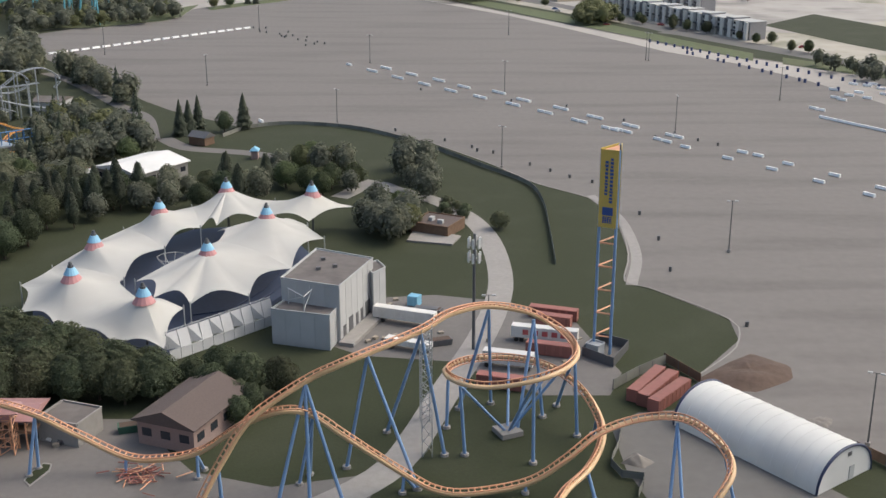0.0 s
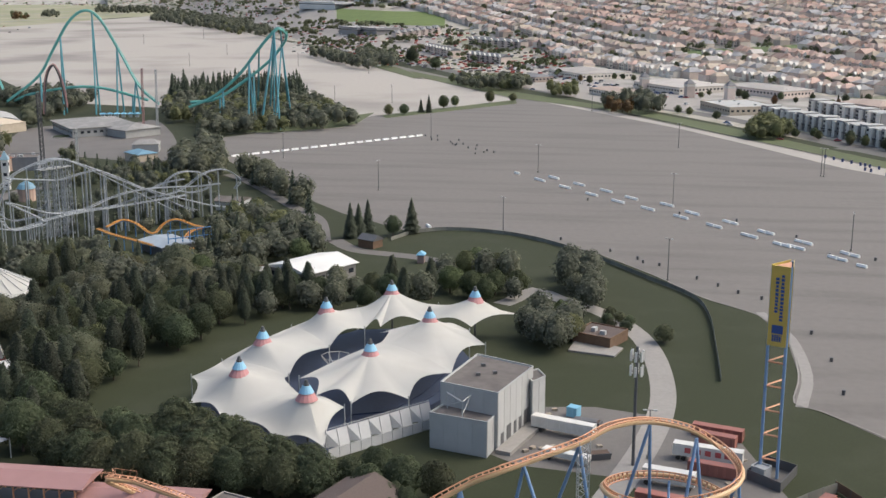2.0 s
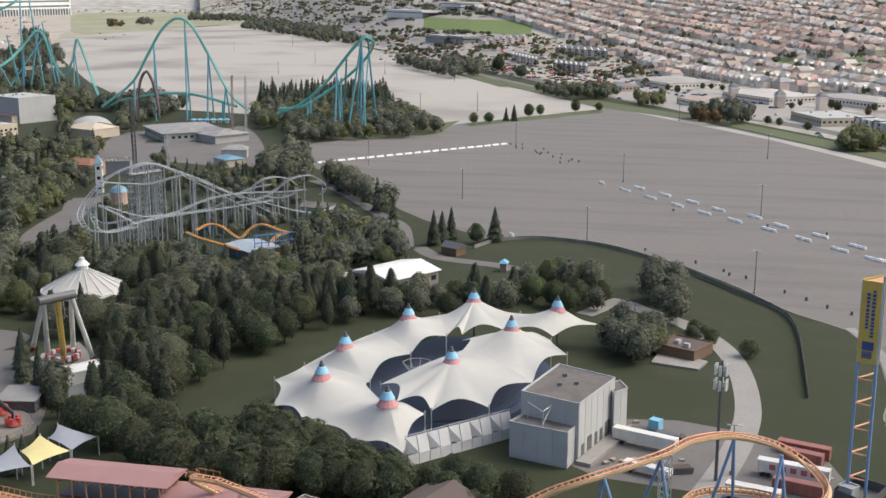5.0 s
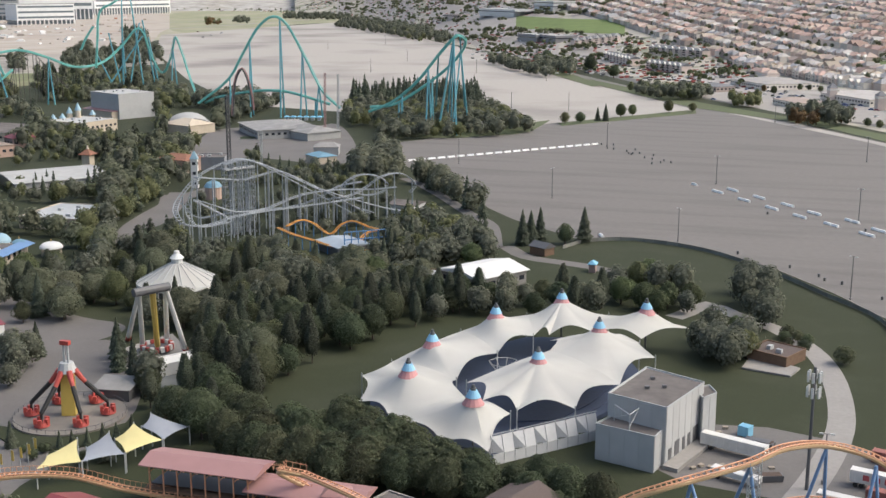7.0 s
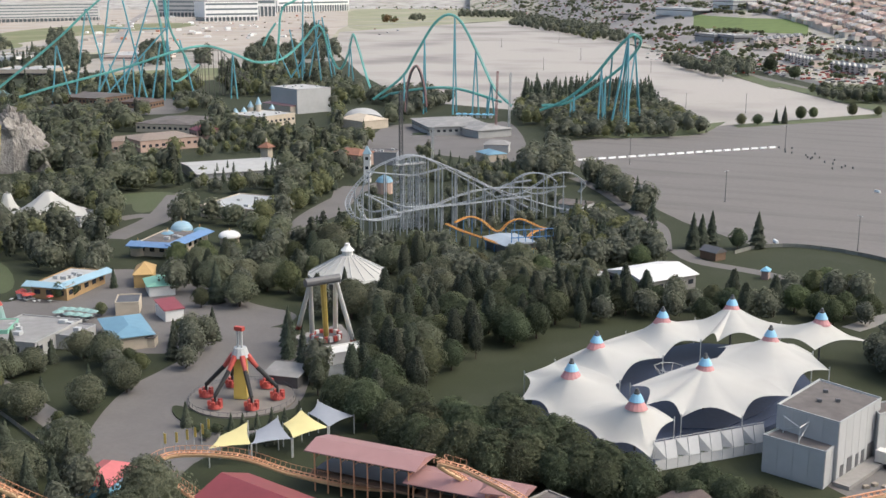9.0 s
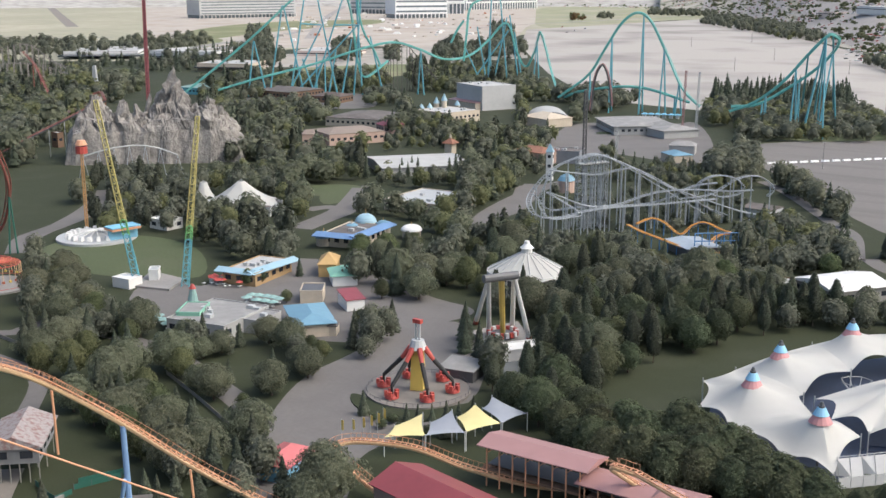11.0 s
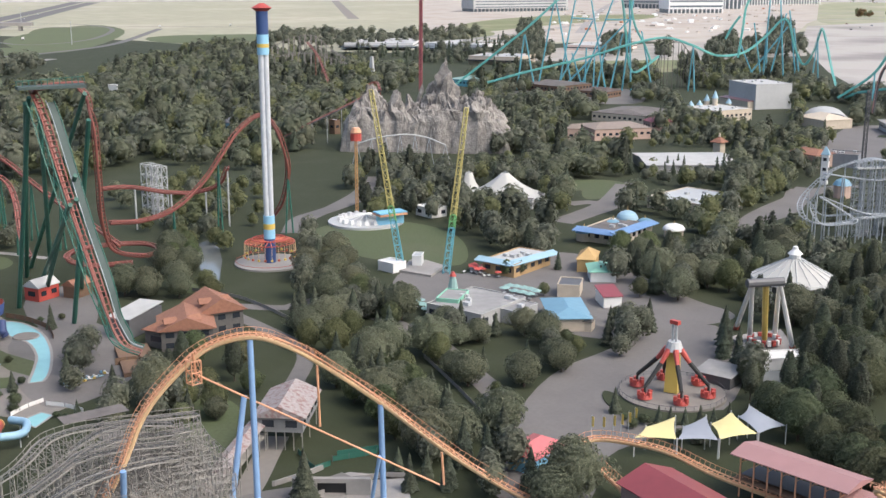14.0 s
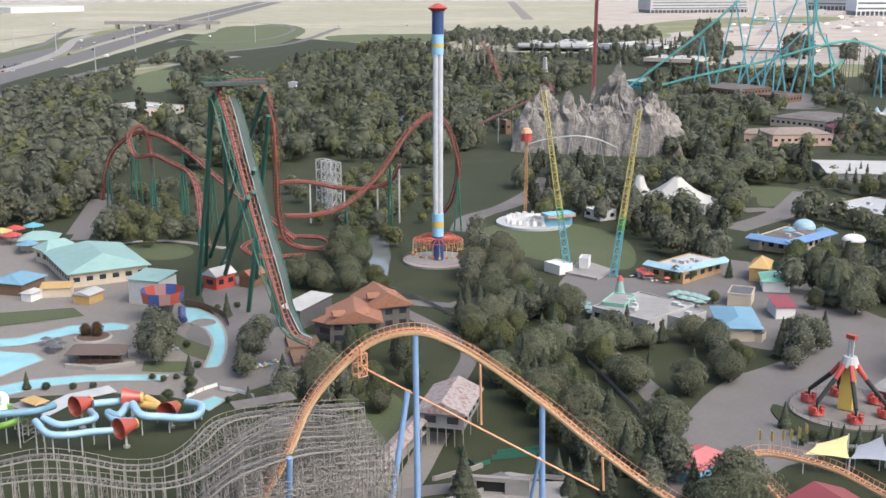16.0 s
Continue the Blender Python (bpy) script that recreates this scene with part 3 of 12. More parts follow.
bgeo.box((*mid(ba, bb), 12.0), (span(ba, bb) * 1.2, 20, 6.0), heading(ba, bb))
part("deck", bgeo, CONCRETE, bridge)
for k in (0.02, 0.35, 0.65, 0.98):
    part("pier", Geo().box((*mid(ba, bb, k), 4.5), (5, 16, 9.0), heading(ba, bb)), CONCRETE, bridge)

surface("verge", [(-1444.2, 525.7), (-1661.1, 670.5), (-1549.7, 692.6), (-1407.1, 616.7), (-1352.8, 523.6)], 0.012, VERGE, "green slope beside the motorway", "lawn")
surface("verge", [(-1522.5, 410.7), (-2035.2, 637.8), (-2244.4, 781.0), (-1966.2, 673.5), (-1546.7, 468.0), (-1357.0, 365.1)], 0.012, MOWN, "dry mown slope between the slip roads", "lawn")
surface("verge", [(-1880.2, 800.0), (-2202.0, 974.0), (-2072.3, 1034.0), (-1872.6, 945.0), (-1747.7, 811.1)], 0.012, VERGE, "green grass beyond the overpass", "lawn")
surface("verge", [(-1168.8, 363.1), (-1350.7, 494.7), (-1307.7, 526.7), (-1188.1, 428.3), (-1100.3, 357.5)], 0.012, MOWN, "dry mown grass beside the motorway", "lawn")
way("road", [(-1288.4, 305.4), (-1425.9, 384.1), (-1611.3, 472.6), (-1842.6, 559.1), (-1993.1, 634.0)], 16, 0.03, CONCRETE, "pale slip road", "road", 60)
way("road", [(-1026.4, 241.5), (-1127.3, 317.7), (-1232.2, 413.4), (-1286.6, 497.6), (-1378.0, 623.1)], 14, 0.03, CONCRETE, "pale road beside the motorway", "road", 60)


def light_mast(q):
    """A tall motorway light mast with a ring of lamps."""
    ob = thing("light_mast", "tall grey motorway light mast", "lamp", (*q, 0), 0, "light masts")
    part("pole", Geo().bar((0, 0, 0), (0, 0, 32), 0.55, 0.3, 8), GREY, ob)
    part("head", Geo().cone((0, 0), 1.4, 1.2, 31.6, 32.4, 10), GREY, ob)


for q in [(-1533.2, 546.8), (-1592.6, 459.5), (-1697.5, 431.0), (-1629.5, 767.1), (-2186.1, 866.8), (-2345.8, 999.4), (-1228.3, 393.9)]:
    light_mast(q)

# rising wooded land at the end of the view, haze put into its colour
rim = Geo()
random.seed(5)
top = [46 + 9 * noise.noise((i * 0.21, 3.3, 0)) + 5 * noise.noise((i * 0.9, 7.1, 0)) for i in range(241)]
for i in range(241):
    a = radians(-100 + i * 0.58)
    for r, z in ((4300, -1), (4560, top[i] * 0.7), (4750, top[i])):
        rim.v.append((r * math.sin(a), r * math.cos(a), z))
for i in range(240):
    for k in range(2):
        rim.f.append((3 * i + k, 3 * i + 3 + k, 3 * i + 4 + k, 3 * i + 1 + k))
whole("backdrop", rim, mat("hazed_wooded_land", (0.36, 0.345, 0.32), 0.95, vary=0.5, scale=0.03, dirt=(0.3, 0.28, 0.24), dirt_scale=0.006, dirt_amount=0.7), "far land at the horizon with haze painted into its colour", "backdrop", "structure")


# ---- trees ----
def lobe_shape(n):
    """Corner directions and quads of a rounded cube, n cuts a side."""
    keys, quads = {}, []
    for ax in range(3):
        for sg in (-1, 1):
            for i in range(n):
                for j in range(n):
                    quad = []
                    for u, w in ((i, j), (i + 1, j), (i + 1, j + 1), (i, j + 1)):
                        q = [0, 0, 0]
                        q[ax], q[(ax + 1) % 3], q[(ax + 2) % 3] = sg * n, (2 * u - n) * sg, 2 * w - n
                        quad.append(keys.setdefault(tuple(q), len(keys)))
                    quads.append(tuple(quad))
    v = np.array(list(keys), dtype=float)
    return v / np.linalg.norm(v, axis=1)[:, None], quads


LOBES = {1: lobe_shape(1), 2: lobe_shape(2), 3: lobe_shape(3)}


def crown_mesh(name, seed, height, width, bumps, leaves, size, material, cuts=2, point=0.0, fine=True):
    """A crown of many small leaf clumps over an uneven, bumpy envelope, with a ragged outline and gaps."""
    rng = np.random.default_rng(seed)
    knobs = rng.normal(size=(bumps, 3))
    knobs /= np.linalg.norm(knobs, axis=1)[:, None]
    knobs[:, 2] = np.abs(knobs[:, 2]) * 0.9 - 0.15
    swell = rng.uniform(0.10, 0.40, bumps)

    def envelope(d):
        r = 0.78 + (np.maximum(0, d @ knobs.T) ** 22 * swell).sum(1) + 0.05 * np.sin(d @ np.array((9.0, 5.0, 7.0)) + seed)
        z = d[:, 2] * r
        slim = 1.0 - point * np.clip(z * 0.5 + 0.45, 0, 1) - 0.12 * np.clip(-z, 0, 1)
        return np.stack([d[:, 0] * r * slim * width / 2, d[:, 1] * r * slim * width / 2, height * (0.50 + 0.52 * z)], 1)

    core, quads = LOBES[cuts]
    if fine:
        leaves, size = leaves * 2, size * 0.86
    mid_ = np.array((0, 0, height * 0.52))
    v = [tuple(q) for q in mid_ + (envelope(core) - mid_) * rng.uniform(0.70, 0.90, (len(core), 1)) * (1.0 if fine else 0.98)]
    f = [tuple(q) for q in quads]
    d = rng.normal(size=(leaves, 3))
    d /= np.linalg.norm(d, axis=1)[:, None]
    d[:, 2] = np.where(d[:, 2] < -0.8, -d[:, 2], d[:, 2])
    p = mid_ + (envelope(d) - mid_) * (1.08 - np.abs(rng.normal(scale=0.11, size=(leaves, 1))))
    nrm = d * np.array((1, 1, 0.8)) + rng.normal(scale=0.24, size=(leaves, 3)) + np.array((0, 0, 0.35))
    nrm /= np.linalg.norm(nrm, axis=1)[:, None]
    s = np.cross(nrm, rng.normal(size=(leaves, 3)))
    s /= np.linalg.norm(s, axis=1)[:, None]
    t = np.cross(nrm, s)
    w = size * rng.uniform(0.55, 1.4, (leaves, 1))
    quad = np.stack([p - s * w, p + t * w * 0.8 - nrm * w * 0.2, p + s * w, p - t * w * 0.8 - nrm * w * 0.2], 1)
    base = len(v)
    v.extend(map(tuple, quad.reshape(-1, 3)))
    f.extend([tuple(base + 4 * i + j for j in range(4 - fine)) for i in range(leaves)])
    g = Geo()
    g.v, g.f = [tuple(map(float, q)) for q in v], f
    me = g.mesh(name)
    me.polygons.foreach_set("use_smooth", [True] * len(me.polygons))
    me.materials.append(material)
    return me


def conifer_mesh(name, seed, height, width, tiers, material, twigs=26):
    rng = random.Random(seed)
    g = Geo()
    for k in range(tiers):
        z = height * (0.10 + 0.86 * k / tiers)
        r = width / 2 * (1 - k / tiers) ** 0.85 * rng.uniform(0.85, 1.12) + 0.15
        n = max(6, int(twigs * (1 - 0.6 * k / tiers)))
        for i in range(n):
            a = 2 * math.pi * (i + rng.random() * 0.8) / n
            rr, w, dz = r * rng.uniform(0.7, 1.15), r * rng.uniform(0.25, 0.42) + 0.1, rng.uniform(-0.3, 0.3)
            ca, sa = math.cos(a), math.sin(a)
            top, drop = z + height * 0.10 + dz, z - rr * 0.28 + dz
            g.add([(ca * rr * 0.1, sa * rr * 0.1, top), (ca * rr * 0.72 - sa * w, sa * rr * 0.72 + ca * w, drop + 0.2), (ca * rr, sa * rr, drop - 0.1), (ca * rr * 0.72 + sa * w, sa * rr * 0.72 - ca * w, drop + 0.2)], [(0, 1, 2, 3)])
    g.bar((0, 0, height * 0.85), (0, 0, height * 1.02), 0.12, 0.02, 4)
    me = g.mesh(name)
    me.materials.append(material)
    return me


def trunk_mesh(name, seed, height, width):
    rng = random.Random(seed)
    g = Geo()
    g.bar((0, 0, -0.1), (0, 0, height * 0.42), width * 0.032, width * 0.022, 7)
    for i in range(5):
        a = 2 * math.pi * i / 5 + rng.random()
        z0 = height * rng.uniform(0.24, 0.42)
        r = width * rng.uniform(0.18, 0.32)
        g.bar((0, 0, z0), (r * math.cos(a), r * math.sin(a), height * rng.uniform(0.55, 0.8)), width * 0.016, width * 0.006, 5)
    g.bar((0, 0, height * 0.42), (0.2, 0.1, height * 0.8), width * 0.022, width * 0.006, 5)
    me = g.mesh(name, True)
    me.materials.append(BARK)
    return me


WILLOWLEAF = mat("grey_green_leaves", (0.172, 0.178, 0.115), 0.7, vary=0.8, scale=2.6, bump=0.9, bump_scale=2.2, each=0.2, island=0.25, translucent=0.5)
YELLOWLEAF = mat("yellow_green_leaves", (0.165, 0.162, 0.085), 0.7, vary=0.8, scale=2.6, bump=0.9, bump_scale=2.2, each=0.25, island=0.25, translucent=0.5)
LIGHTLEAF = mat("fresh_green_leaves", (0.132, 0.143, 0.066), 0.7, vary=0.8, scale=2.6, bump=0.9, bump_scale=2.2, each=0.3, island=0.25, translucent=0.5)
RUSTLEAF = mat("russet_leaves", (0.14, 0.075, 0.04), 0.7, vary=0.8, scale=2.6, bump=0.9, bump_scale=2.2, each=0.25, island=0.25, translucent=0.5)
KINDS = {
    "dark": ("broadleaf_tree", "dark green broadleaf tree with a full uneven crown", [(crown_mesh("crown", s, 11, 10, 22, 1350, 0.40, LEAF, 3), trunk_mesh("trunk", s, 11, 10)) for s in (1, 2, 3, 4)]),
    "light": ("broadleaf_tree", "fresh green broadleaf tree with a loose crown", [(crown_mesh("crown", s, 10, 9, 18, 1150, 0.40, LIGHTLEAF, 3), trunk_mesh("trunk", s, 10, 9)) for s in (5, 6, 7)]),
    "willow": ("willow_tree", "grey-green willow with a broad drooping crown", [(crown_mesh("crown", s, 12, 13, 30, 1700, 0.44, WILLOWLEAF, 3), trunk_mesh("trunk", s, 12, 13)) for s in (8, 9)]),
    "yellow": ("broadleaf_tree", "yellowing broadleaf tree with an open crown", [(crown_mesh("crown", s, 9, 8, 16, 950, 0.38, YELLOWLEAF, 3), trunk_mesh("trunk", s, 9, 8)) for s in (10, 11)]),
    "rust": ("broadleaf_tree", "russet autumn tree with a round crown", [(crown_mesh("crown", s, 9, 8, 16, 900, 0.38, RUSTLEAF, 3), trunk_mesh("trunk", s, 9, 8)) for s in (12,)]),
    "conifer": ("conifer_tree", "dark green pointed spruce tree", [(conifer_mesh("crown", s, 12, 6, 13, NEEDLE), trunk_mesh("trunk", s, 9, 5)) for s in (13, 14, 15)]),
    "pine": ("pine_tree", "dark pine with a narrow ragged crown", [(crown_mesh("crown", s, 14, 7, 18, 1150, 0.38, NEEDLE, 3, 0.55), trunk_mesh("trunk", s, 14, 7)) for s in (16, 17, 18)]),
    "shrub": ("shrub", "low rounded dark green shrub", [(crown_mesh("crown", s, 4, 5, 9, 380, 0.28, LEAF, 2), trunk_mesh("trunk", s, 3, 3)) for s in (19, 20)]),
}
MASTER, PLANTED, REST, COUNT, NEAR = {}, [], [], {}, 440.0


def tree(kind, x, y, k=1.0, turn=None, group=""):
    """One tree of a kind: a trunk with limbs and a crown."""
    name, label, shapes = KINDS[kind]
    turn = random.uniform(0, 360) if turn is None else turn
    pick = random.randrange(len(shapes))
    m = pose(x, y, 0, 0, 0, turn) @ Matrix.Diagonal((k, k, k * random.uniform(0.9, 1.12), 1))
    PLANTED.append((x, y))
    key = (kind, pick)
    if key not in MASTER:
        ob = thing(name, label, "tree" if kind != "shrub" else "shrub")
        part("trunk", shapes[pick][1], None, ob)
        part("crown", shapes[pick][0], None, ob)
        MASTER[key] = ob
        ob.matrix_basis = m
        return ob
    ob = copy_thing(MASTER[key], Matrix.Identity(4))
    ob.matrix_basis = m
    return ob


def choose(mix):
    names, weights = zip(*mix)
    return random.choices(names, weights)[0]


KEEP = []      # clearings for buildings, paths, water and lawns
KEEP.append([(-261.9, 226.2), (-242.8, 221.8), (-222.1, 213.5), (-203.2, 205.6), (-182.7, 195.7), (-175.0, 184.9), (-194.0, 193.6), (-211.4, 200.3), (-230.4, 207.3), (-247.7, 210.7)])
KEEP.append([(-942.2, 326.3), (-1239.9, 441.0), (-1279.3, 508.3), (-1056.6, 421.6), (-965.5, 372.0)])
KEEP.append([(-824.0, 268.0), (-1019.2, 335.7), (-969.0, 383.6), (-800.4, 320.2)])
KEEP.append([(-657.2, 283.6), (-775.2, 339.8), (-762.7, 358.1), (-644.7, 302.1)])
KEEP.append([(-460.7, 137.5), (-504.7, 152.6), (-546.0, 175.2), (-536.6, 176.1), (-456.2, 144.1)])
KEEP.append([(-533.1, 263.3), (-581.0, 289.0), (-587.5, 334.3), (-498.7, 285.0)])
KEEP.append([(-318.9, 358.1), (-377.4, 434.5), (-385.9, 466.9), (-363.9, 472.3), (-332.6, 429.7), (-296.5, 358.9)])
KEEP.append([(-250.4, 378.6), (-281.9, 441.5), (-304.8, 519.2), (-287.8, 512.4), (-259.3, 452.6), (-239.2, 385.7)])
KEEP.append([(-384.7, 486.9), (-439.1, 555.4), (-393.6, 601.2), (-344.4, 526.8)])
KEEP.append([(-315.0, 409.2), (-351.2, 457.3), (-322.3, 486.7), (-286.8, 433.7)])
KEEP.append([(-458.0, 520.5), (-554.8, 632.5), (-519.0, 681.4), (-429.2, 564.0)])
KEEP.append([(-518.5, 630.1), (-607.1, 741.1), (-570.4, 773.0), (-485.6, 658.6)])
KEEP.append([(-392.6, 669.9), (-498.5, 852.7), (-462.4, 872.5), (-372.8, 705.6)])
KEEP.append([(-288.7, 332.3), (-330.5, 382.4), (-302.8, 409.8), (-261.7, 375.3), (-260.2, 350.8)])
KEEP.append([(-395.7, 265.6), (-408.0, 291.2), (-466.4, 383.2), (-429.1, 359.2), (-376.0, 276.0)])
KEEP.append([(-352.1, 252.9), (-397.9, 292.4), (-360.6, 332.4), (-298.4, 277.2)])
KEEP.append([(-259.5, 605.6), (-322.9, 749.0), (-297.5, 810.0), (-229.9, 631.4)])
KEEP.append([(-495.9, 679.3), (-631.4, 864.0), (-553.8, 931.4), (-434.6, 732.7)])
KEEP.append([(-247.7, 208.1), (-246.9, 213.9), (-189.3, 188.6), (-176.1, 177.6), (-183.5, 172.5), (-207.0, 182.7), (-230.4, 193.8)])
KEEP.append([(-231.2, 214.0), (-221.5, 241.9), (-192.1, 219.0), (-199.0, 198.0)])
KEEP.append([(-332.8, 193.9), (-326.6, 203.0), (-381.8, 235.6), (-396.1, 232.5)])
KEEP.append([(-357.2, 158.1), (-340.9, 188.6), (-378.3, 207.1), (-397.5, 178.8)])
KEEP.append([(-244.4, 212.8), (-225.2, 245.9), (-240.3, 264.3), (-262.0, 232.5)])
KEEP.append([(-698.7, 699.9), (-726.0, 811.7), (-660.0, 838.2), (-582.5, 747.8), (-638.1, 714.5), (-672.2, 686.1)])
KEEP.append([(-468.6, 536.7), (-440.1, 562.8), (-524.8, 668.9), (-553.6, 626.6)])
KEEP.append([(-519.3, 624.3), (-490.5, 666.6), (-565.4, 766.3), (-598.4, 717.8)])
KEEP.append([(-319.3, 360.2), (-337.4, 394.4), (-364.7, 468.4), (-349.1, 457.1), (-321.2, 384.7)])
KEEP.append([(-355.1, 355.5), (-342.1, 374.7), (-374.6, 409.5), (-395.9, 388.2)])
KEEP.append([(-258.4, 399.3), (-285.6, 461.5), (-301.6, 536.5), (-272.1, 492.1), (-250.5, 434.8)])
KEEP.append([(-487.3, 675.3), (-423.6, 710.2), (-480.6, 807.3), (-553.7, 769.1)])
KEEP.append([(-370.8, 415.0), (-354.4, 439.2), (-376.1, 465.4), (-393.5, 439.8)])
KEEP.append([(-221.8, 393.6), (-167.9, 467.2), (-158.5, 485.1), (-175.4, 502.9), (-243.1, 431.7)])
KEEP.append([(-985.9, 800.2), (-960.6, 841.5), (-1085.9, 951.9), (-1117.0, 924.8)])
KEEP.append([(-166.5, 256.4), (-148.5, 269.0), (-169.8, 306.2), (-193.8, 297.4)])
KEEP.append([(-195.1, 309.1), (-173.1, 328.2), (-186.9, 353.5), (-210.5, 333.0)])
KEEP.append([(-119.3, 375.1), (-81.7, 375.1), (-88.5, 409.4), (-125.2, 409.4)])
KEEP.append([(-377.5, 358.5), (-348.6, 383.6), (-381.9, 420.4), (-413.5, 392.9)])
KEEP.append([(-301.4, 143.5), (-277.9, 178.1), (-314.5, 201.7), (-340.9, 162.9)])
KEEP.append([(-191.2, 405.6), (-149.0, 418.5), (-169.0, 475.1), (-251.7, 443.6), (-293.3, 518.5), (-186.7, 550.9), (-161.8, 477.3), (-209.1, 444.3)])


def grove(poly, gap, mix, small=0.75, large=1.2, clear=()):
    """Trees scattered over an outline, at least gap metres apart."""
    xs, ys = [p[0] for p in poly], [p[1] for p in poly]
    area = abs(sum(poly[i][0] * poly[(i + 1) % len(poly)][1] - poly[(i + 1) % len(poly)][0] * poly[i][1] for i in range(len(poly)))) / 2
    put, tries = [], int(area / gap ** 2 * 6) + 30
    for _ in range(tries):
        x, y = random.uniform(min(xs), max(xs)), random.uniform(min(ys), max(ys))
        if inside(x, y, poly) and all((x - a) ** 2 + (y - b) ** 2 > gap * gap for a, b in put) and (large < 0.7 or not any(inside(x, y, c) for c in KEEP)):
            put.append((x, y))
    for x, y in put:
        kind, k = choose(mix), random.uniform(small, large)
        if math.hypot(x, y) < NEAR and COUNT.get(kind, 0) < 100:
            COUNT[kind] = COUNT.get(kind, 0) + 1
            tree(kind, x, y, k)
        else:
            REST.append((kind, x, y, k))
    return len(put)


def tree_row(pts, kinds, k=1.0):
    for i, (x, y) in enumerate(pts):
        tree(kinds[i % len(kinds)], x, y, k * random.uniform(0.85, 1.15))


WOODS = []      # outlines of woods too dense to count


def woods(poly, gap, mix, small=0.8, large=1.25):
    WOODS.append((poly, gap, mix, small, large))


random.seed(11)
# belt round the lawn of the tents
grove([(-173.2, 302.6), (-162.8, 315.6), (-145.9, 338.3), (-126.1, 359.5), (-104.2, 366.2), (-96.6, 346.1), (-112.7, 321.0), (-124.5, 287.9), (-123.9, 253.8), (-123.4, 237.2), (-136.3, 241.5)], 5.6, [("dark", 3), ("pine", 3)], 0.8, 1.15)
grove([(-161.3, 251.5), (-127.0, 244.3), (-110.8, 226.0), (-86.4, 223.1), (-78.3, 222.3), (-88.9, 203.8), (-108.6, 213.1), (-127.9, 220.8)], 6, [("dark", 3), ("pine", 1)])
grove([(-111.9, 220.2), (-100.0, 231.9), (-81.7, 228.3), (-63.0, 220.6), (-57.4, 217.7), (-66.0, 214.0), (-90.6, 208.9), (-106.8, 212.0)], 5.0, [("dark", 1)], 0.95, 1.3)
grove([(-97.1, 236.7), (-87.6, 230.4), (-72.2, 218.7), (-55.7, 217.3), (-59.7, 210.1), (-73.9, 209.3), (-87.8, 210.6)], 5.5, [("dark", 1)], 0.9, 1.2)
grove([(-55.4, 216.0), (-47.1, 227.4), (-41.4, 221.5), (-32.5, 216.0), (-32.6, 208.0), (-44.7, 208.0)], 5.5, [("dark", 1)], 0.7, 1.0)
grove([(-44.8, 205.5), (-37.0, 208.0), (-37.1, 201.8), (-42.3, 200.6)], 5, [("dark", 1)], 0.5, 0.7)
# behind the tents
grove([(-142.9, 363.8), (-129.2, 378.2), (-107.3, 353.7), (-86.1, 370.9), (-58.3, 370.9), (-54.5, 357.0), (-77.5, 347.2), (-105.5, 334.9), (-128.3, 323.4)], 6, [("dark", 3), ("pine", 2)], 0.75, 1.05)
grove([(-58.5, 385.8), (-44.7, 401.8), (-27.7, 385.8), (-28.1, 363.8), (-44.5, 363.8), (-55.0, 374.5)], 5.5, [("dark", 2), ("light", 2)], 0.7, 1.1)
grove([(-24.1, 332.0), (-14.7, 347.2), (-9.1, 332.0), (-10.2, 315.2), (-21.3, 312.5)], 5, [("dark", 2), ("light", 1)], 0.75, 1.05)
grove([(-16.5, 393.7), (-6.9, 406.0), (1.1, 363.8), (-2.5, 350.5), (-12.8, 370.9)], 6, [("dark", 1)], 0.8, 1.15)
grove([(-2.5, 350.5), (8.0, 347.2), (8.6, 334.9), (-0.7, 337.9)], 4, [("shrub", 1)], 0.8, 1.2)
tree("shrub", *(16.7, 328.3), 1.5)
grove([(-158.7, 437.8), (-152.5, 474.7), (-119.2, 453.0), (-106.7, 410.3), (-122.3, 393.7), (-147.8, 393.7)], 6.5, [("dark", 3), ("conifer", 1), ("light", 1)], 0.7, 1.05)
grove([(-192.6, 580.1), (-181.4, 590.2), (-131.9, 504.7), (-130.0, 492.3), (-168.5, 545.7)], 5, [("dark", 3), ("conifer", 1)], 0.85, 1.2)
tree_row([(-103.3, 449.9), (-97.7, 457.9), (-100.7, 453.9), (-80.3, 462.0)], ["conifer"], 1.15)
tree("dark", *(-87.0, 455.9), 0.75)
grove([(-253.5, 671.2), (-230.6, 660.5), (-211.3, 611.4), (-213.9, 576.8), (-231.3, 593.6)], 6, [("dark", 1)], 0.9, 1.3)
grove([(-288.0, 726.5), (-276.7, 743.2), (-213.5, 615.6), (-198.0, 569.9), (-227.6, 583.5)], 6.5, [("dark", 1)], 0.9, 1.3)
# the wooded island under the teal coaster
grove([(-355.4, 893.5), (-330.0, 943.2), (-285.7, 927.2), (-234.5, 913.3), (-179.2, 800.4), (-196.8, 765.4), (-224.4, 751.7), (-264.2, 730.4), (-303.0, 770.2)], 7.5, [("dark", 3), ("light", 1)], 0.85, 1.25)
grove([(-385.8, 984.2), (-335.0, 1019.4), (-284.6, 1027.7), (-244.5, 933.9), (-288.2, 904.5), (-349.6, 903.2)], 7, [("conifer", 1)], 1.2, 1.7)
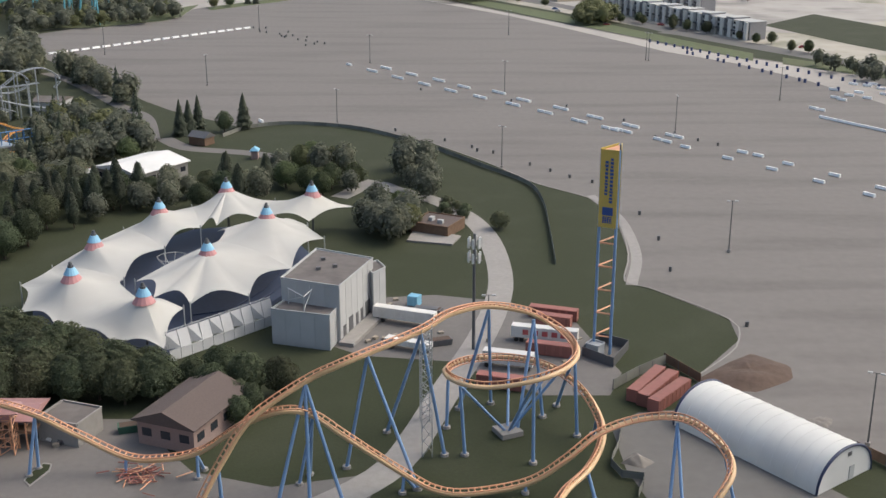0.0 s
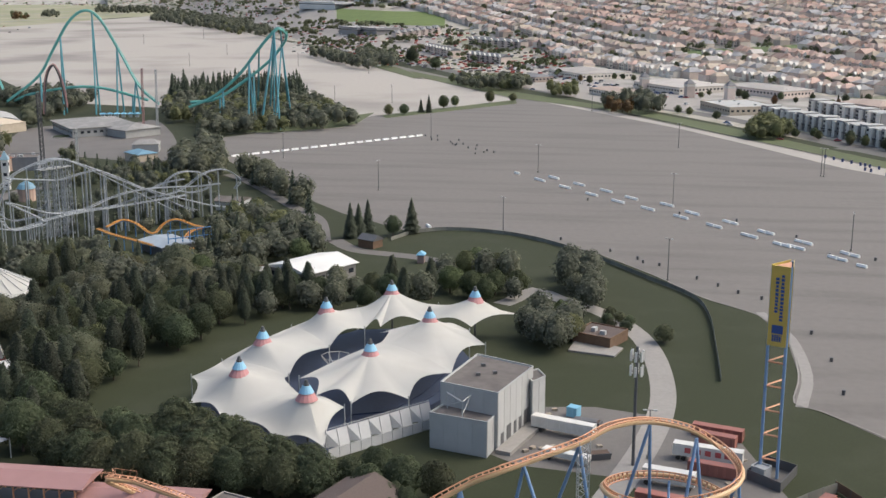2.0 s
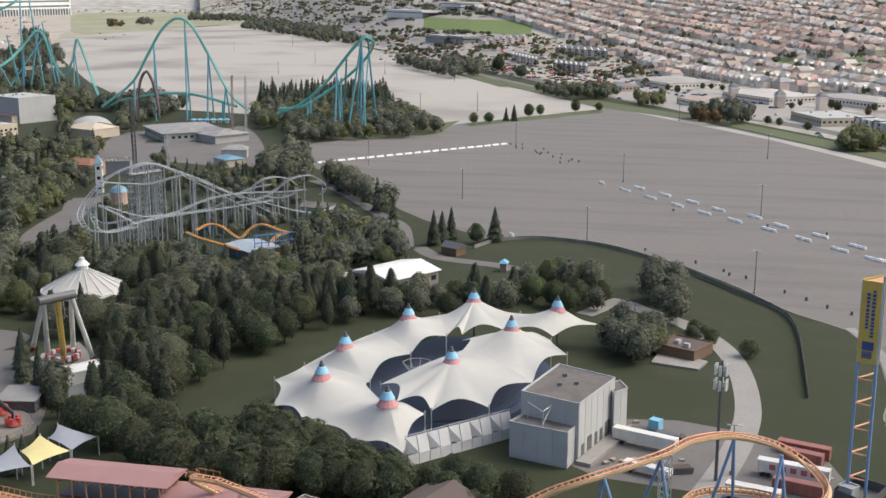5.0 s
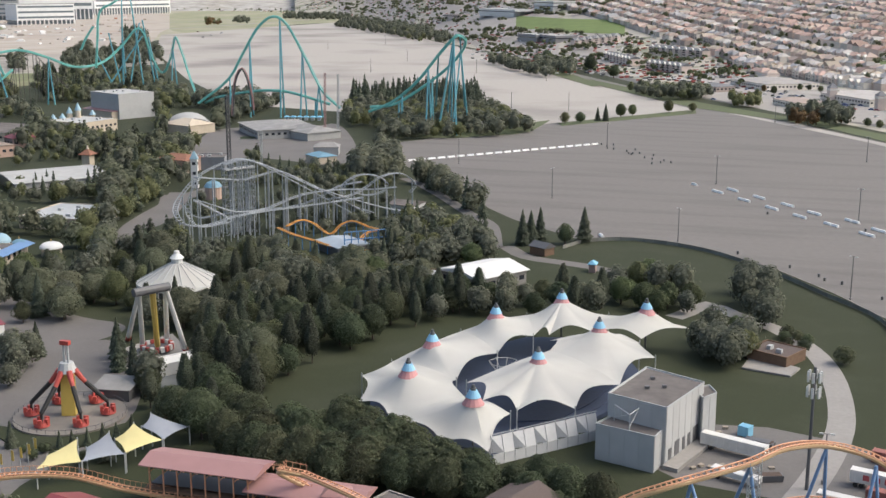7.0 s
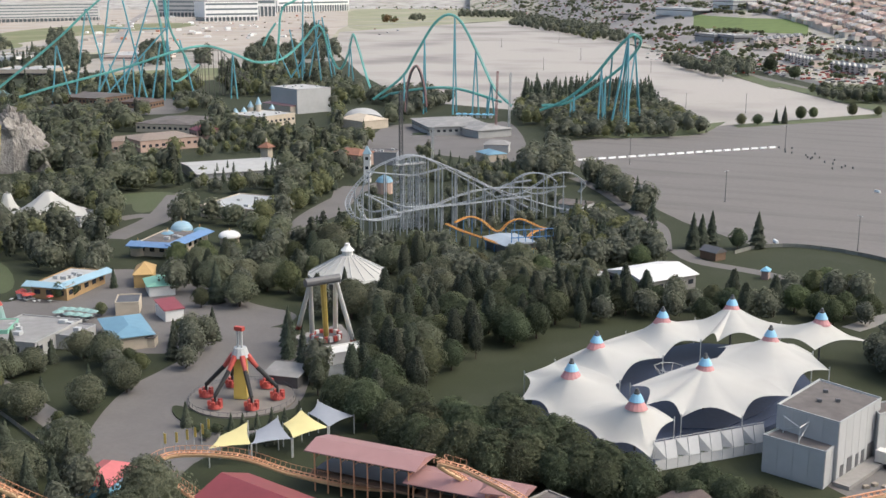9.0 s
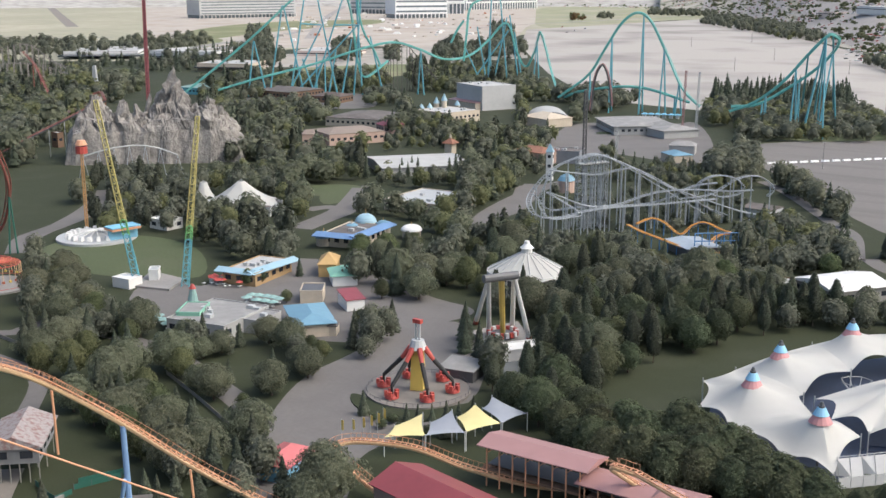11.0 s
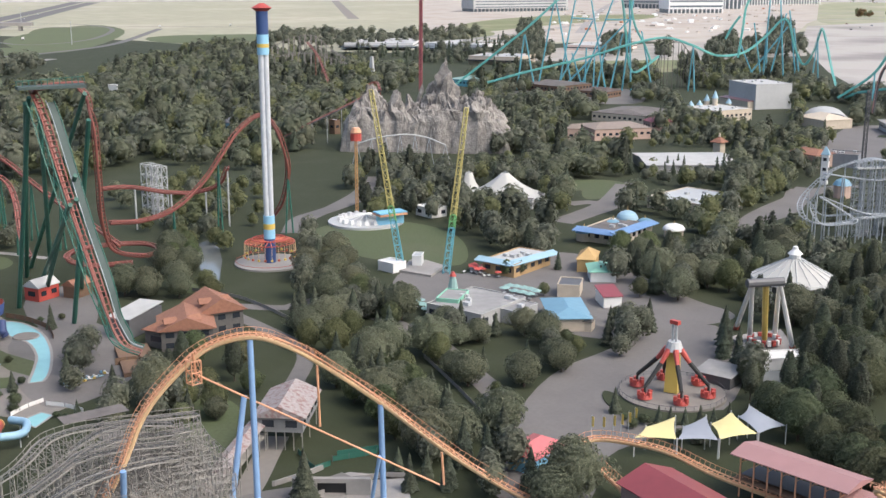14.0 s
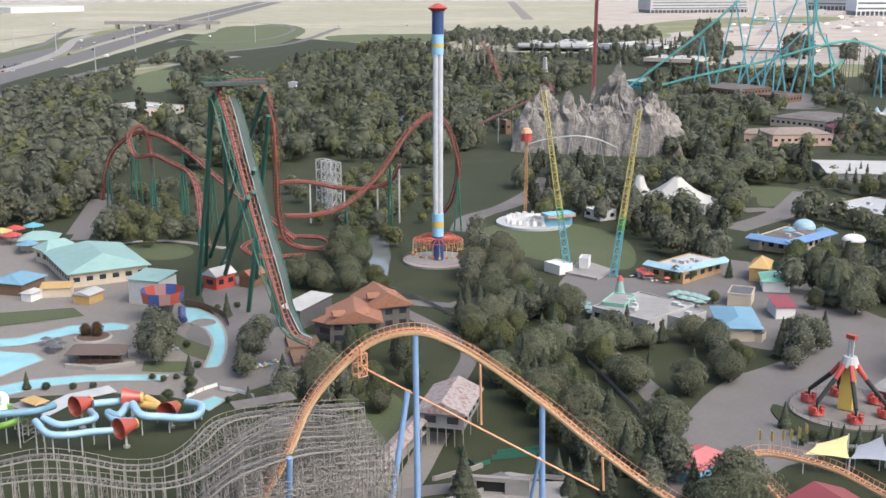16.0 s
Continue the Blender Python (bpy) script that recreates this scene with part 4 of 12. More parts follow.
# low planting under and behind the silver coaster
grove([(-245.3, 439.4), (-274.2, 492.2), (-227.3, 530.3), (-182.1, 520.3), (-169.0, 475.2), (-188.6, 438.8)], 6, [("dark", 2), ("conifer", 1), ("shrub", 2)], 0.45, 0.69)
grove([(-270.7, 542.9), (-286.5, 596.6), (-246.7, 608.7), (-209.4, 589.5), (-197.7, 556.3), (-230.5, 537.7)], 5.5, [("dark", 2), ("light", 1), ("conifer", 1)], 0.5, 0.69)
grove([(-307.2, 531.8), (-333.0, 582.4), (-335.0, 603.7), (-304.6, 551.0)], 5.5, [("dark", 2), ("conifer", 1)], 0.5, 0.69)
# trees before and between the halls
grove([(-351.8, 456.7), (-383.6, 497.7), (-369.5, 520.0), (-334.8, 471.6)], 7, [("dark", 2), ("light", 2), ("yellow", 1), ("conifer", 2)], 0.6, 0.69)
grove([(-428.7, 564.4), (-473.5, 629.4), (-452.8, 687.2), (-401.7, 610.3)], 7, [("dark", 2), ("light", 1), ("conifer", 2)], 0.6, 0.69)
grove([(-324.8, 484.5), (-366.4, 551.5), (-344.0, 584.8), (-308.1, 516.4)], 7, [("dark", 2), ("pine", 1), ("conifer", 1)], 0.6, 0.69)
grove([(-488.5, 512.4), (-575.7, 610.0), (-576.8, 654.2), (-470.9, 534.1)], 8, [("dark", 2), ("light", 2)], 0.6, 0.69)
# single trees at the avenue
tree_row([(-166.2, 858.7), (-156.2, 867.6), (-145.9, 884.2), (-139.9, 885.2), (-132.7, 913.7), (-125.5, 927.1), (-100.4, 956.6), (-82.4, 968.3)], ["yellow", "dark", "conifer", "conifer", "light", "light", "light"], 0.95)
grove([(-158.1, 1138.0), (-122.7, 1143.8), (-79.5, 1119.5), (-77.8, 1061.6), (-123.2, 1054.2)], 8, [("dark", 2), ("yellow", 1)], 0.9, 1.3)
grove([(-57.6, 1064.9), (-35.0, 1068.6), (-33.1, 1016.4), (-52.3, 1013.2)], 7, [("light", 1)], 0.8, 1.1)
grove([(-8.0, 929.2), (21.3, 977.5), (41.6, 916.9), (23.8, 883.1), (-5.4, 893.5)], 8, [("dark", 2), ("rust", 2)], 0.9, 1.3)
grove([(90.7, 803.4), (107.7, 837.6), (117.4, 798.9), (109.8, 769.1), (87.9, 760.1)], 6, [("light", 1)], 0.9, 1.25)
grove([(-380.4, 1486.5), (-268.8, 1306.8), (-263.4, 1249.7), (-379.3, 1453.4)], 8, [("dark", 1)], 1.0, 1.4)
tree_row([(-316.6, 1503.3), (-271.5, 1427.0), (-235.9, 1366.7), (-196.3, 1288.1)], ["dark"], 1.7)
grove([(-329.8, 1494.8), (-260.2, 1400.6), (-245.2, 1285.2), (-294.6, 1365.9)], 8, [("dark", 1)], 1.0, 1.4)
grove([(-1150.4, 2960.5), (-732.2, 2314.3), (-587.2, 1982.8), (-578.5, 1887.6), (-871.9, 2438.1)], 11, [("dark", 1)], 1.2, 1.7)
tree_row([(48.9, 904.9), (56.7, 895.3), (75.0, 870.2), (117.7, 780.5), (130.8, 772.0), (147.2, 754.3), (99.4, 829.1)], ["light", "light", "dark"], 0.75)
tree_row([(114.7, 795.1), (129.6, 780.9), (146.1, 748.8), (153.5, 741.2), (163.4, 728.8), (178.0, 705.1), (184.2, 689.4), (192.6, 687.3), (195.9, 657.9), (203.7, 652.0)], ["light", "dark", "yellow"], 0.7)
grove([(196.9, 620.6), (219.5, 576.8), (230.4, 553.2), (221.9, 531.4), (211.1, 553.2), (195.6, 597.1)], 7, [("dark", 1)], 0.7, 1.0)
tree("light", *(95.8, 786.5), 1.35)
tree("light", *(110.5, 792.2), 0.95)

# park woods
MIXED = [("dark", 4), ("light", 3), ("pine", 2), ("yellow", 2), ("willow", 3), ("conifer", 2)]
grove([(-282.6, 193.9), (-295.5, 215.8), (-287.3, 232.0), (-262.7, 227.2), (-246.5, 233.2), (-222.8, 216.9), (-215.6, 197.4), (-191.6, 190.1), (-171.2, 178.6), (-166.9, 165.3), (-172.0, 156.8), (-205.3, 173.0), (-226.4, 176.3), (-243.5, 173.2)], 7.5, [("willow", 4), ("light", 2), ("conifer", 2)], 0.75, 1.1)
grove([(-244.3, 219.6), (-235.9, 234.5), (-212.0, 233.1), (-203.8, 233.4), (-192.5, 211.6), (-185.4, 195.5), (-206.7, 205.2), (-229.9, 210.7)], 6.5, [("willow", 1), ("conifer", 2), ("dark", 2)], 0.55, 0.85)
grove([(-253.7, 228.9), (-237.9, 245.4), (-207.7, 236.6), (-187.6, 213.8), (-191.1, 195.1), (-206.2, 183.9)], 6.5, [("willow", 2), ("dark", 2), ("light", 1)], 0.6, 0.9)
grove([(-202.8, 248.3), (-205.6, 260.9), (-202.9, 271.1), (-193.7, 256.3), (-193.1, 242.7)], 5, [("conifer", 2), ("dark", 1)], 0.7, 1.0)
grove([(-183.4, 272.6), (-182.2, 281.2), (-164.7, 267.4), (-151.8, 247.0), (-165.0, 253.9)], 5, [("conifer", 1), ("dark", 1)], 0.8, 1.1)
grove([(-171.3, 213.1), (-162.2, 210.5), (-145.5, 210.3), (-139.5, 215.5), (-138.5, 209.4), (-156.4, 203.1)], 4, [("shrub", 3), ("conifer", 1)], 0.5, 0.8)
tree("willow", *(-142.5, 166.7), 1.1)
tree("willow", *(-142.5, 160.6), 0.9)
grove([(-164.8, 163.1), (-156.6, 170.2), (-149.9, 164.6), (-153.9, 153.8)], 5, [("conifer", 1), ("dark", 1)], 0.6, 0.9)
grove([(-437.8, 417.5), (-444.9, 472.0), (-378.8, 482.9), (-309.1, 400.4), (-302.9, 377.1), (-362.2, 404.1), (-337.5, 336.8), (-366.0, 347.2)], 8, MIXED, 0.75, 1.15)
grove([(-287.2, 360.6), (-253.5, 354.6), (-226.6, 367.4), (-179.6, 333.7), (-143.6, 306.1), (-128.2, 266.2), (-137.7, 261.7), (-166.7, 295.2), (-205.3, 321.6), (-215.7, 300.7), (-242.9, 303.8)], 7, MIXED, 0.8, 1.15)
grove([(-280.1, 400.7), (-251.8, 427.5), (-215.9, 383.2), (-184.2, 387.5), (-146.8, 385.0), (-119.4, 379.4), (-125.7, 351.1), (-146.4, 333.5), (-183.4, 349.1), (-231.6, 375.7), (-259.0, 373.9)], 6.5, MIXED, 0.8, 1.15)
grove([(-162.0, 443.7), (-154.8, 473.3), (-116.2, 441.5), (-110.3, 412.1), (-126.4, 394.6), (-145.6, 405.7)], 6.5, [("dark", 3), ("light", 1), ("conifer", 1)], 0.8, 1.1)
grove([(-333.5, 441.3), (-341.2, 521.1), (-295.8, 502.9), (-254.0, 426.4), (-269.4, 419.1), (-293.0, 394.6)], 7.5, MIXED, 0.8, 1.2)
grove([(-417.4, 638.6), (-357.6, 636.8), (-308.5, 536.6), (-341.2, 521.1)], 7.5, MIXED, 0.8, 1.2)
grove([(-747.7, 720.9), (-759.3, 827.3), (-624.3, 832.5), (-457.8, 686.6), (-443.9, 626.0), (-502.3, 630.7), (-517.8, 561.0), (-461.3, 464.3), (-508.5, 486.7)], 8.5, MIXED, 0.9, 1.3)
grove([(-510.2, 833.2), (-454.9, 810.9), (-446.5, 916.6), (-394.8, 754.0), (-398.9, 679.6)], 9, MIXED, 0.9, 1.3)
grove([(-495.4, 893.5), (-479.0, 959.8), (-418.3, 902.7), (-404.2, 790.4)], 9, [("dark", 1)], 1.0, 1.4)
grove([(-208.5, 329.7), (-179.3, 335.3), (-173.6, 360.0), (-154.1, 357.2), (-158.3, 318.1), (-167.7, 293.8), (-162.3, 269.4)], 7, MIXED, 0.8, 1.1)
grove([(-258.2, 132.2), (-271.4, 148.9), (-263.9, 167.9), (-238.8, 154.4), (-223.1, 129.1), (-247.5, 126.3)], 7.5, MIXED, 0.7, 1.0)
grove([(-452.0, 353.7), (-484.4, 394.6), (-464.0, 412.4), (-392.9, 384.5), (-320.1, 359.4), (-282.0, 310.2), (-311.1, 310.0), (-336.0, 315.7), (-358.0, 311.1), (-397.9, 307.7)], 7, [("pine", 2), ("dark", 3), ("light", 1)], 0.8, 1.15)
grove([(-626.8, 626.9), (-614.6, 690.3), (-430.4, 555.3), (-340.1, 430.5), (-385.7, 433.1), (-470.8, 489.0)], 8.5, MIXED, 0.9, 1.3)
grove([(-349.4, 169.3), (-371.4, 196.3), (-378.3, 219.5), (-355.0, 220.3), (-315.2, 193.3), (-312.5, 172.8)], 7, [("willow", 2), ("light", 1)], 0.7, 1.0)
grove([(-294.0, 128.1), (-296.9, 139.3), (-275.4, 131.0), (-269.3, 119.1)], 6, [("dark", 2), ("conifer", 1)], 0.7, 1.0)
grove([(-227.9, 171.9), (-223.2, 186.8), (-195.4, 183.1), (-174.7, 164.2), (-180.2, 156.1), (-201.0, 161.6)], 7, [("willow", 3), ("light", 2), ("conifer", 1)], 0.75, 1.05)
grove([(-181.2, 149.0), (-174.4, 159.1), (-161.0, 153.2), (-167.4, 143.7)], 6, [("conifer", 2), ("dark", 1)], 0.5, 0.8)
tree("conifer", *(-179.0, 126.8), 1.0)
tree("willow", *(-228.8, 137.0), 0.5)
grove([(-219.3, 204.9), (-210.0, 227.2), (-187.2, 209.2), (-193.7, 192.6)], 11, [("conifer", 2), ("shrub", 1), ("light", 1)], 0.4, 0.62)
grove([(-201.4, 181.2), (-199.1, 184.6), (-176.7, 172.7), (-177.1, 166.3)], 6, [("conifer", 2), ("shrub", 2)], 0.35, 0.55)
grove([(-507.5, 250.6), (-495.1, 328.2), (-399.3, 264.7), (-383.1, 212.4)], 12, [("light", 2), ("dark", 1), ("willow", 1)], 0.5, 0.85)
tree_row([(-275.9, 284.3), (-274.4, 289.1), (-269.7, 304.2), (-249.9, 275.1), (-251.9, 314.2), (-227.3, 296.8), (-211.4, 262.4), (-214.6, 269.2), (-203.4, 237.7), (-210.6, 241.6), (-225.0, 242.4), (-244.7, 330.1), (-233.3, 321.1)], ["light", "dark", "conifer", "yellow"], 0.55)
grove([(-540.3, 175.0), (-538.2, 219.6), (-468.2, 195.6), (-473.9, 155.0)], 9, MIXED, 0.6, 0.9)
for q in [(-156.2, 213.1), (-153.9, 214.6), (-151.1, 216.5), (-147.0, 222.0), (-146.1, 227.2), (-146.6, 238.8), (-146.4, 241.2), (-146.2, 243.8), (-145.7, 246.6)]:
    tree("conifer", *q, 0.36)
tree("willow", *(-339.3, 191.0), 0.8)
tree("willow", *(-357.2, 207.1), 0.7)
grove([(-323.5, 112.3), (-313.4, 117.0), (-289.4, 106.1), (-297.6, 102.8)], 5, [("dark", 1)], 0.7, 1.0)
grove([(-262.3, 121.4), (-266.3, 140.0), (-251.4, 145.3), (-229.7, 132.6), (-242.0, 114.6)], 6.5, [("dark", 2), ("conifer", 1)], 0.6, 0.9)
grove([(-265.6, 93.9), (-272.1, 106.9), (-265.2, 105.6), (-261.0, 93.6)], 4, [("shrub", 1)], 0.6, 0.9)
grove([(-512.6, 272.0), (-504.9, 313.8), (-371.0, 230.3), (-398.5, 226.1)], 8, [("dark", 1), ("light", 1), ("yellow", 1)], 0.7, 1.0)
grove([(-469.1, 141.6), (-478.8, 169.1), (-441.8, 181.8), (-419.7, 158.6), (-444.2, 140.4)], 7, [("dark", 1), ("light", 1), ("yellow", 1)], 0.8, 1.1)
grove([(-228.3, 397.4), (-191.4, 401.3), (-170.9, 397.3), (-175.2, 386.3), (-215.1, 378.0)], 6.5, MIXED, 0.7, 1.0)
grove([(-260.3, 515.9), (-236.2, 523.2), (-207.1, 540.7), (-190.8, 537.0), (-195.9, 518.9), (-244.6, 496.1)], 6.5, MIXED, 0.7, 1.0)
grove([(-580.5, 751.5), (-524.1, 755.4), (-467.1, 700.6), (-459.0, 634.7), (-512.1, 643.2)], 8, MIXED, 0.8, 1.1)
grove([(-462.9, 666.4), (-426.5, 666.6), (-371.1, 676.3), (-351.3, 625.5), (-401.0, 588.3)], 7.5, MIXED, 0.8, 1.1)
grove([(-344.0, 519.8), (-313.9, 534.0), (-282.4, 491.0), (-274.2, 445.7), (-303.9, 463.5)], 7.5, MIXED, 0.8, 1.15)
grove([(-321.7, 639.6), (-302.3, 630.4), (-282.8, 596.5), (-295.0, 592.8)], 10, MIXED, 0.6, 0.8)
grove([(-423.7, 423.0), (-397.2, 446.1), (-356.4, 416.3), (-324.4, 371.6), (-349.2, 384.4), (-397.8, 400.9)], 7, MIXED, 0.8, 1.1)
grove([(-366.9, 261.5), (-370.2, 271.9), (-336.1, 251.4), (-328.5, 235.8)], 7, MIXED, 0.6, 0.9)
grove([(-338.7, 244.4), (-341.4, 256.8), (-273.3, 230.4), (-256.9, 210.2), (-262.6, 202.0), (-300.6, 214.7)], 7, [("willow", 3), ("dark", 2), ("yellow", 1)], 0.7, 1.0)
woods([(-677.4, 940.1), (-581.8, 950.9), (-543.2, 969.1), (-466.9, 842.0), (-495.3, 808.7), (-594.3, 823.9)], 8.5, MIXED)
woods([(-851.9, 823.2), (-824.2, 907.1), (-707.2, 891.6), (-662.8, 819.5), (-753.2, 806.2), (-750.1, 723.5)], 9, MIXED)
woods([(-723.9, 109.3), (-861.6, 229.4), (-800.7, 258.7), (-686.2, 248.6), (-574.8, 189.6), (-493.3, 151.9), (-480.2, 89.6), (-470.9, 67.7)], 6.5, [("dark", 3), ("light", 1)])
woods([(-880.0, 234.4), (-1009.5, 358.2), (-1049.0, 509.5), (-1233.0, 658.2), (-1289.2, 855.2), (-1000.3, 843.2), (-868.2, 775.5), (-660.0, 495.1), (-515.6, 341.9), (-586.4, 311.6), (-536.4, 246.2), (-588.7, 234.4), (-703.4, 269.8)], 8.5, MIXED)
woods([(-1453.0, 963.9), (-1253.2, 1015.7), (-1241.2, 1149.4), (-1377.7, 1360.8), (-1492.9, 1460.6), (-1464.5, 1233.1), (-1691.2, 1169.1)], 13, [("dark", 1)])
woods([(-1099.1, 325.6), (-1414.8, 570.6), (-1285.4, 581.2), (-1124.5, 458.5), (-958.5, 301.6)], 12, [("dark", 1)])
woods([(-1163.4, 628.2), (-1449.8, 901.8), (-1299.9, 873.1), (-1114.2, 776.8), (-859.3, 639.4), (-667.7, 520.1), (-554.2, 398.4), (-664.3, 400.9), (-752.1, 402.9)], 9, MIXED)
woods([(-1174.9, 910.6), (-1136.2, 1015.5), (-1203.3, 1205.5), (-1043.6, 1172.5), (-944.4, 982.6), (-1003.2, 896.2)], 11, [("conifer", 2), ("dark", 1)])
woods([(-1016.9, 1031.5), (-1231.7, 1259.1), (-1222.9, 1326.5), (-1037.2, 1152.5), (-920.6, 998.7)], 11, [("dark", 3), ("conifer", 1)])
woods([(-1038.5, 1078.9), (-1647.4, 1728.2), (-1672.2, 1813.9), (-1012.3, 1103.4)], 11, [("dark", 3), ("conifer", 1)])
woods([(-928.2, 1114.5), (-1220.4, 1478.7), (-1197.0, 1500.5), (-931.2, 1179.4)], 11, [("dark", 3), ("conifer", 1)])
woods([(-880.1, 1159.5), (-1036.4, 1367.3), (-1022.7, 1380.1), (-867.5, 1171.4)], 11, [("dark", 3), ("conifer", 1)])
woods([(-842.6, 1207.8), (-1049.0, 1509.6), (-1034.4, 1565.0), (-812.1, 1236.4)], 11, [("dark", 3), ("conifer", 1)])
woods([(-809.5, 1238.8), (-977.4, 1497.2), (-966.5, 1546.5), (-786.6, 1260.3)], 11, [("dark", 3), ("conifer", 1)])
woods([(-808.1, 1294.6), (-1393.1, 2232.0), (-1299.4, 2162.9), (-795.5, 1334.8)], 11, [("dark", 3), ("conifer", 1)])
woods([(-806.7, 1353.4), (-944.2, 1587.4), (-912.3, 1558.1), (-797.0, 1362.5)], 11, [("dark", 3), ("conifer", 1)])
woods([(-1537.3, 3378.9), (-1257.2, 3212.6), (-1159.4, 2970.5), (-1377.3, 3007.9)], 15, [("dark", 1)])
woods([(-1084.2, 2849.0), (-874.5, 2510.2), (-674.6, 2102.2), (-611.9, 1900.4), (-769.5, 2175.1), (-971.6, 2552.8)], 13, [("dark", 2), ("light", 1)])
woods([(-1463.0, 2878.1), (-1401.3, 2847.3), (-1322.6, 2686.9), (-1360.3, 2675.5)], 14, [("dark", 1)])
woods([(-1512.4, 2813.5), (-1430.0, 2743.8), (-1333.6, 2558.3), (-1369.8, 2547.3)], 14, [("yellow", 1), ("rust", 1)])
woods([(-789.1, 120.1), (-989.9, 255.5), (-1067.5, 321.2), (-1020.7, 341.7), (-849.6, 279.1), (-827.1, 219.8), (-689.6, 103.7)], 8, [("dark", 2), ("light", 1)])
woods([(-1160.7, 2930.0), (-745.1, 2317.6), (-662.4, 2028.9), (-1031.5, 2533.9)], 12, [("dark", 1)])
woods([(-637.9, 926.6), (-765.7, 1124.8), (-772.6, 1220.1), (-673.3, 1152.0), (-564.3, 975.7), (-581.5, 917.2)], 8, MIXED, 0.7, 1.0)
woods([(-721.4, 824.8), (-806.1, 939.7), (-787.1, 1027.0), (-693.0, 925.5), (-675.6, 847.3)], 8, MIXED, 0.7, 1.0)
woods([(-710.3, 972.3), (-845.0, 1163.7), (-801.1, 1165.1), (-642.1, 937.4)], 8, MIXED, 0.7, 1.0)
woods([(-819.5, 850.0), (-907.9, 951.2), (-822.9, 916.8), (-765.8, 844.8)], 8, MIXED, 0.7, 1.0)


def fill_woods():
    """All the trees of the dense and far woods, joined by kind."""
    protos, out = {}, {}
    random.seed(21)
    spots = list(REST)
    for poly, gap, mix, small, large in WOODS:
        gap *= 1.42
        xs, ys = [p[0] for p in poly], [p[1] for p in poly]
        for i in range(int((max(xs) - min(xs)) / gap) + 1):
            for j in range(int((max(ys) - min(ys)) / gap) + 1):
                x = min(xs) + (i + random.uniform(0.0, 1.0)) * gap
                y = min(ys) + (j + random.uniform(0.0, 1.0)) * gap
                if inside(x, y, poly) and not any(inside(x, y, c) for c in KEEP):
                    spots.append((choose(mix), x, y, random.uniform(small, large) * random.choice((0.75, 1.0, 1.15, 1.45))))
    for kind, x, y, k in spots:
        far_ = math.hypot(x, y)
        tier = 2 if far_ < 400 else 0 if far_ < 620 else 1
        name, kind_ = kind, kind
        kind = (name, tier)
        if kind not in protos:
            h, w, n = {"dark": (12, 10.5, 165), "light": (11, 10, 150), "pine": (14.5, 7, 150), "yellow": (10, 9, 150), "rust": (10, 9, 150), "conifer": (13, 7, 0), "willow": (12, 13, 220), "shrub": (4, 5, 80)}[name]
            n = (n, int(n * 0.28), int(n * 2.6))[tier]
            protos[kind] = []
            for s in (31, 32, 33, 34):
                me = crown_mesh("proto", s, h, w, 14, int(n * (1.1, 1.45, 1.0)[tier]), (0.70, 1.0, 0.48)[tier] if h > 5 else 0.5, LEAF, 3 if tier == 2 else 2, 0.5 if name == "pine" else 0.0, False) if n else conifer_mesh("proto", s, h, w, 8, NEEDLE, 11)
                v = np.empty(len(me.vertices) * 3)
                me.vertices.foreach_get("co", v)
                f = np.empty(len(me.loops), dtype=np.int32)
                me.loops.foreach_get("vertex_index", f)
                protos[kind].append((v.reshape(-1, 3), f))
                bpy.data.meshes.remove(me)
        v, f = random.choice(protos[kind])
        a = random.uniform(0, 6.28)
        rot = np.array(((math.cos(a), -math.sin(a), 0), (math.sin(a), math.cos(a), 0), (0, 0, random.uniform(0.85, 1.15))))
        vs, fs, n = out.setdefault(name, ([], [], [0]))
        vs.append(v @ rot.T * k + np.array((x, y, 0)))
        fs.append(f + n[0])
        n[0] += len(v)
    # Broadleaf colour for the joined woods, lightened and greyed in place of haze.
    far = mat("hazed_canopy", (0.152, 0.162, 0.122), 0.85, bump=0.9, bump_scale=1.6, vary=0.7, scale=1.8, island=0.3, dirt=(0.185, 0.192, 0.128), dirt_scale=0.055, dirt_amount=0.9, translucent=0.5)
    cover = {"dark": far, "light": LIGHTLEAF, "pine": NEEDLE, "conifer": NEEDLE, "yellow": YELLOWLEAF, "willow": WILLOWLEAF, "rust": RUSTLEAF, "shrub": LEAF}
    for kind, (vs, fs, n) in out.items():
        v, f = np.concatenate(vs), np.concatenate(fs).astype(np.int32)
        me = bpy.data.meshes.new("woods")
        me.vertices.add(len(v))
        me.vertices.foreach_set("co", v.ravel().astype(np.float32))
        me.loops.add(len(f))
        me.loops.foreach_set("vertex_index", f)
        me.polygons.add(len(f) // 4)
        me.polygons.foreach_set("loop_start", np.arange(0, len(f), 4, dtype=np.int32))
        me.update(calc_edges=True)
        me.polygons.foreach_set("use_smooth", [True] * len(me.polygons))
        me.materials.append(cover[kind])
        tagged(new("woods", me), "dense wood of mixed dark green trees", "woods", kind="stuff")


fill_woods()


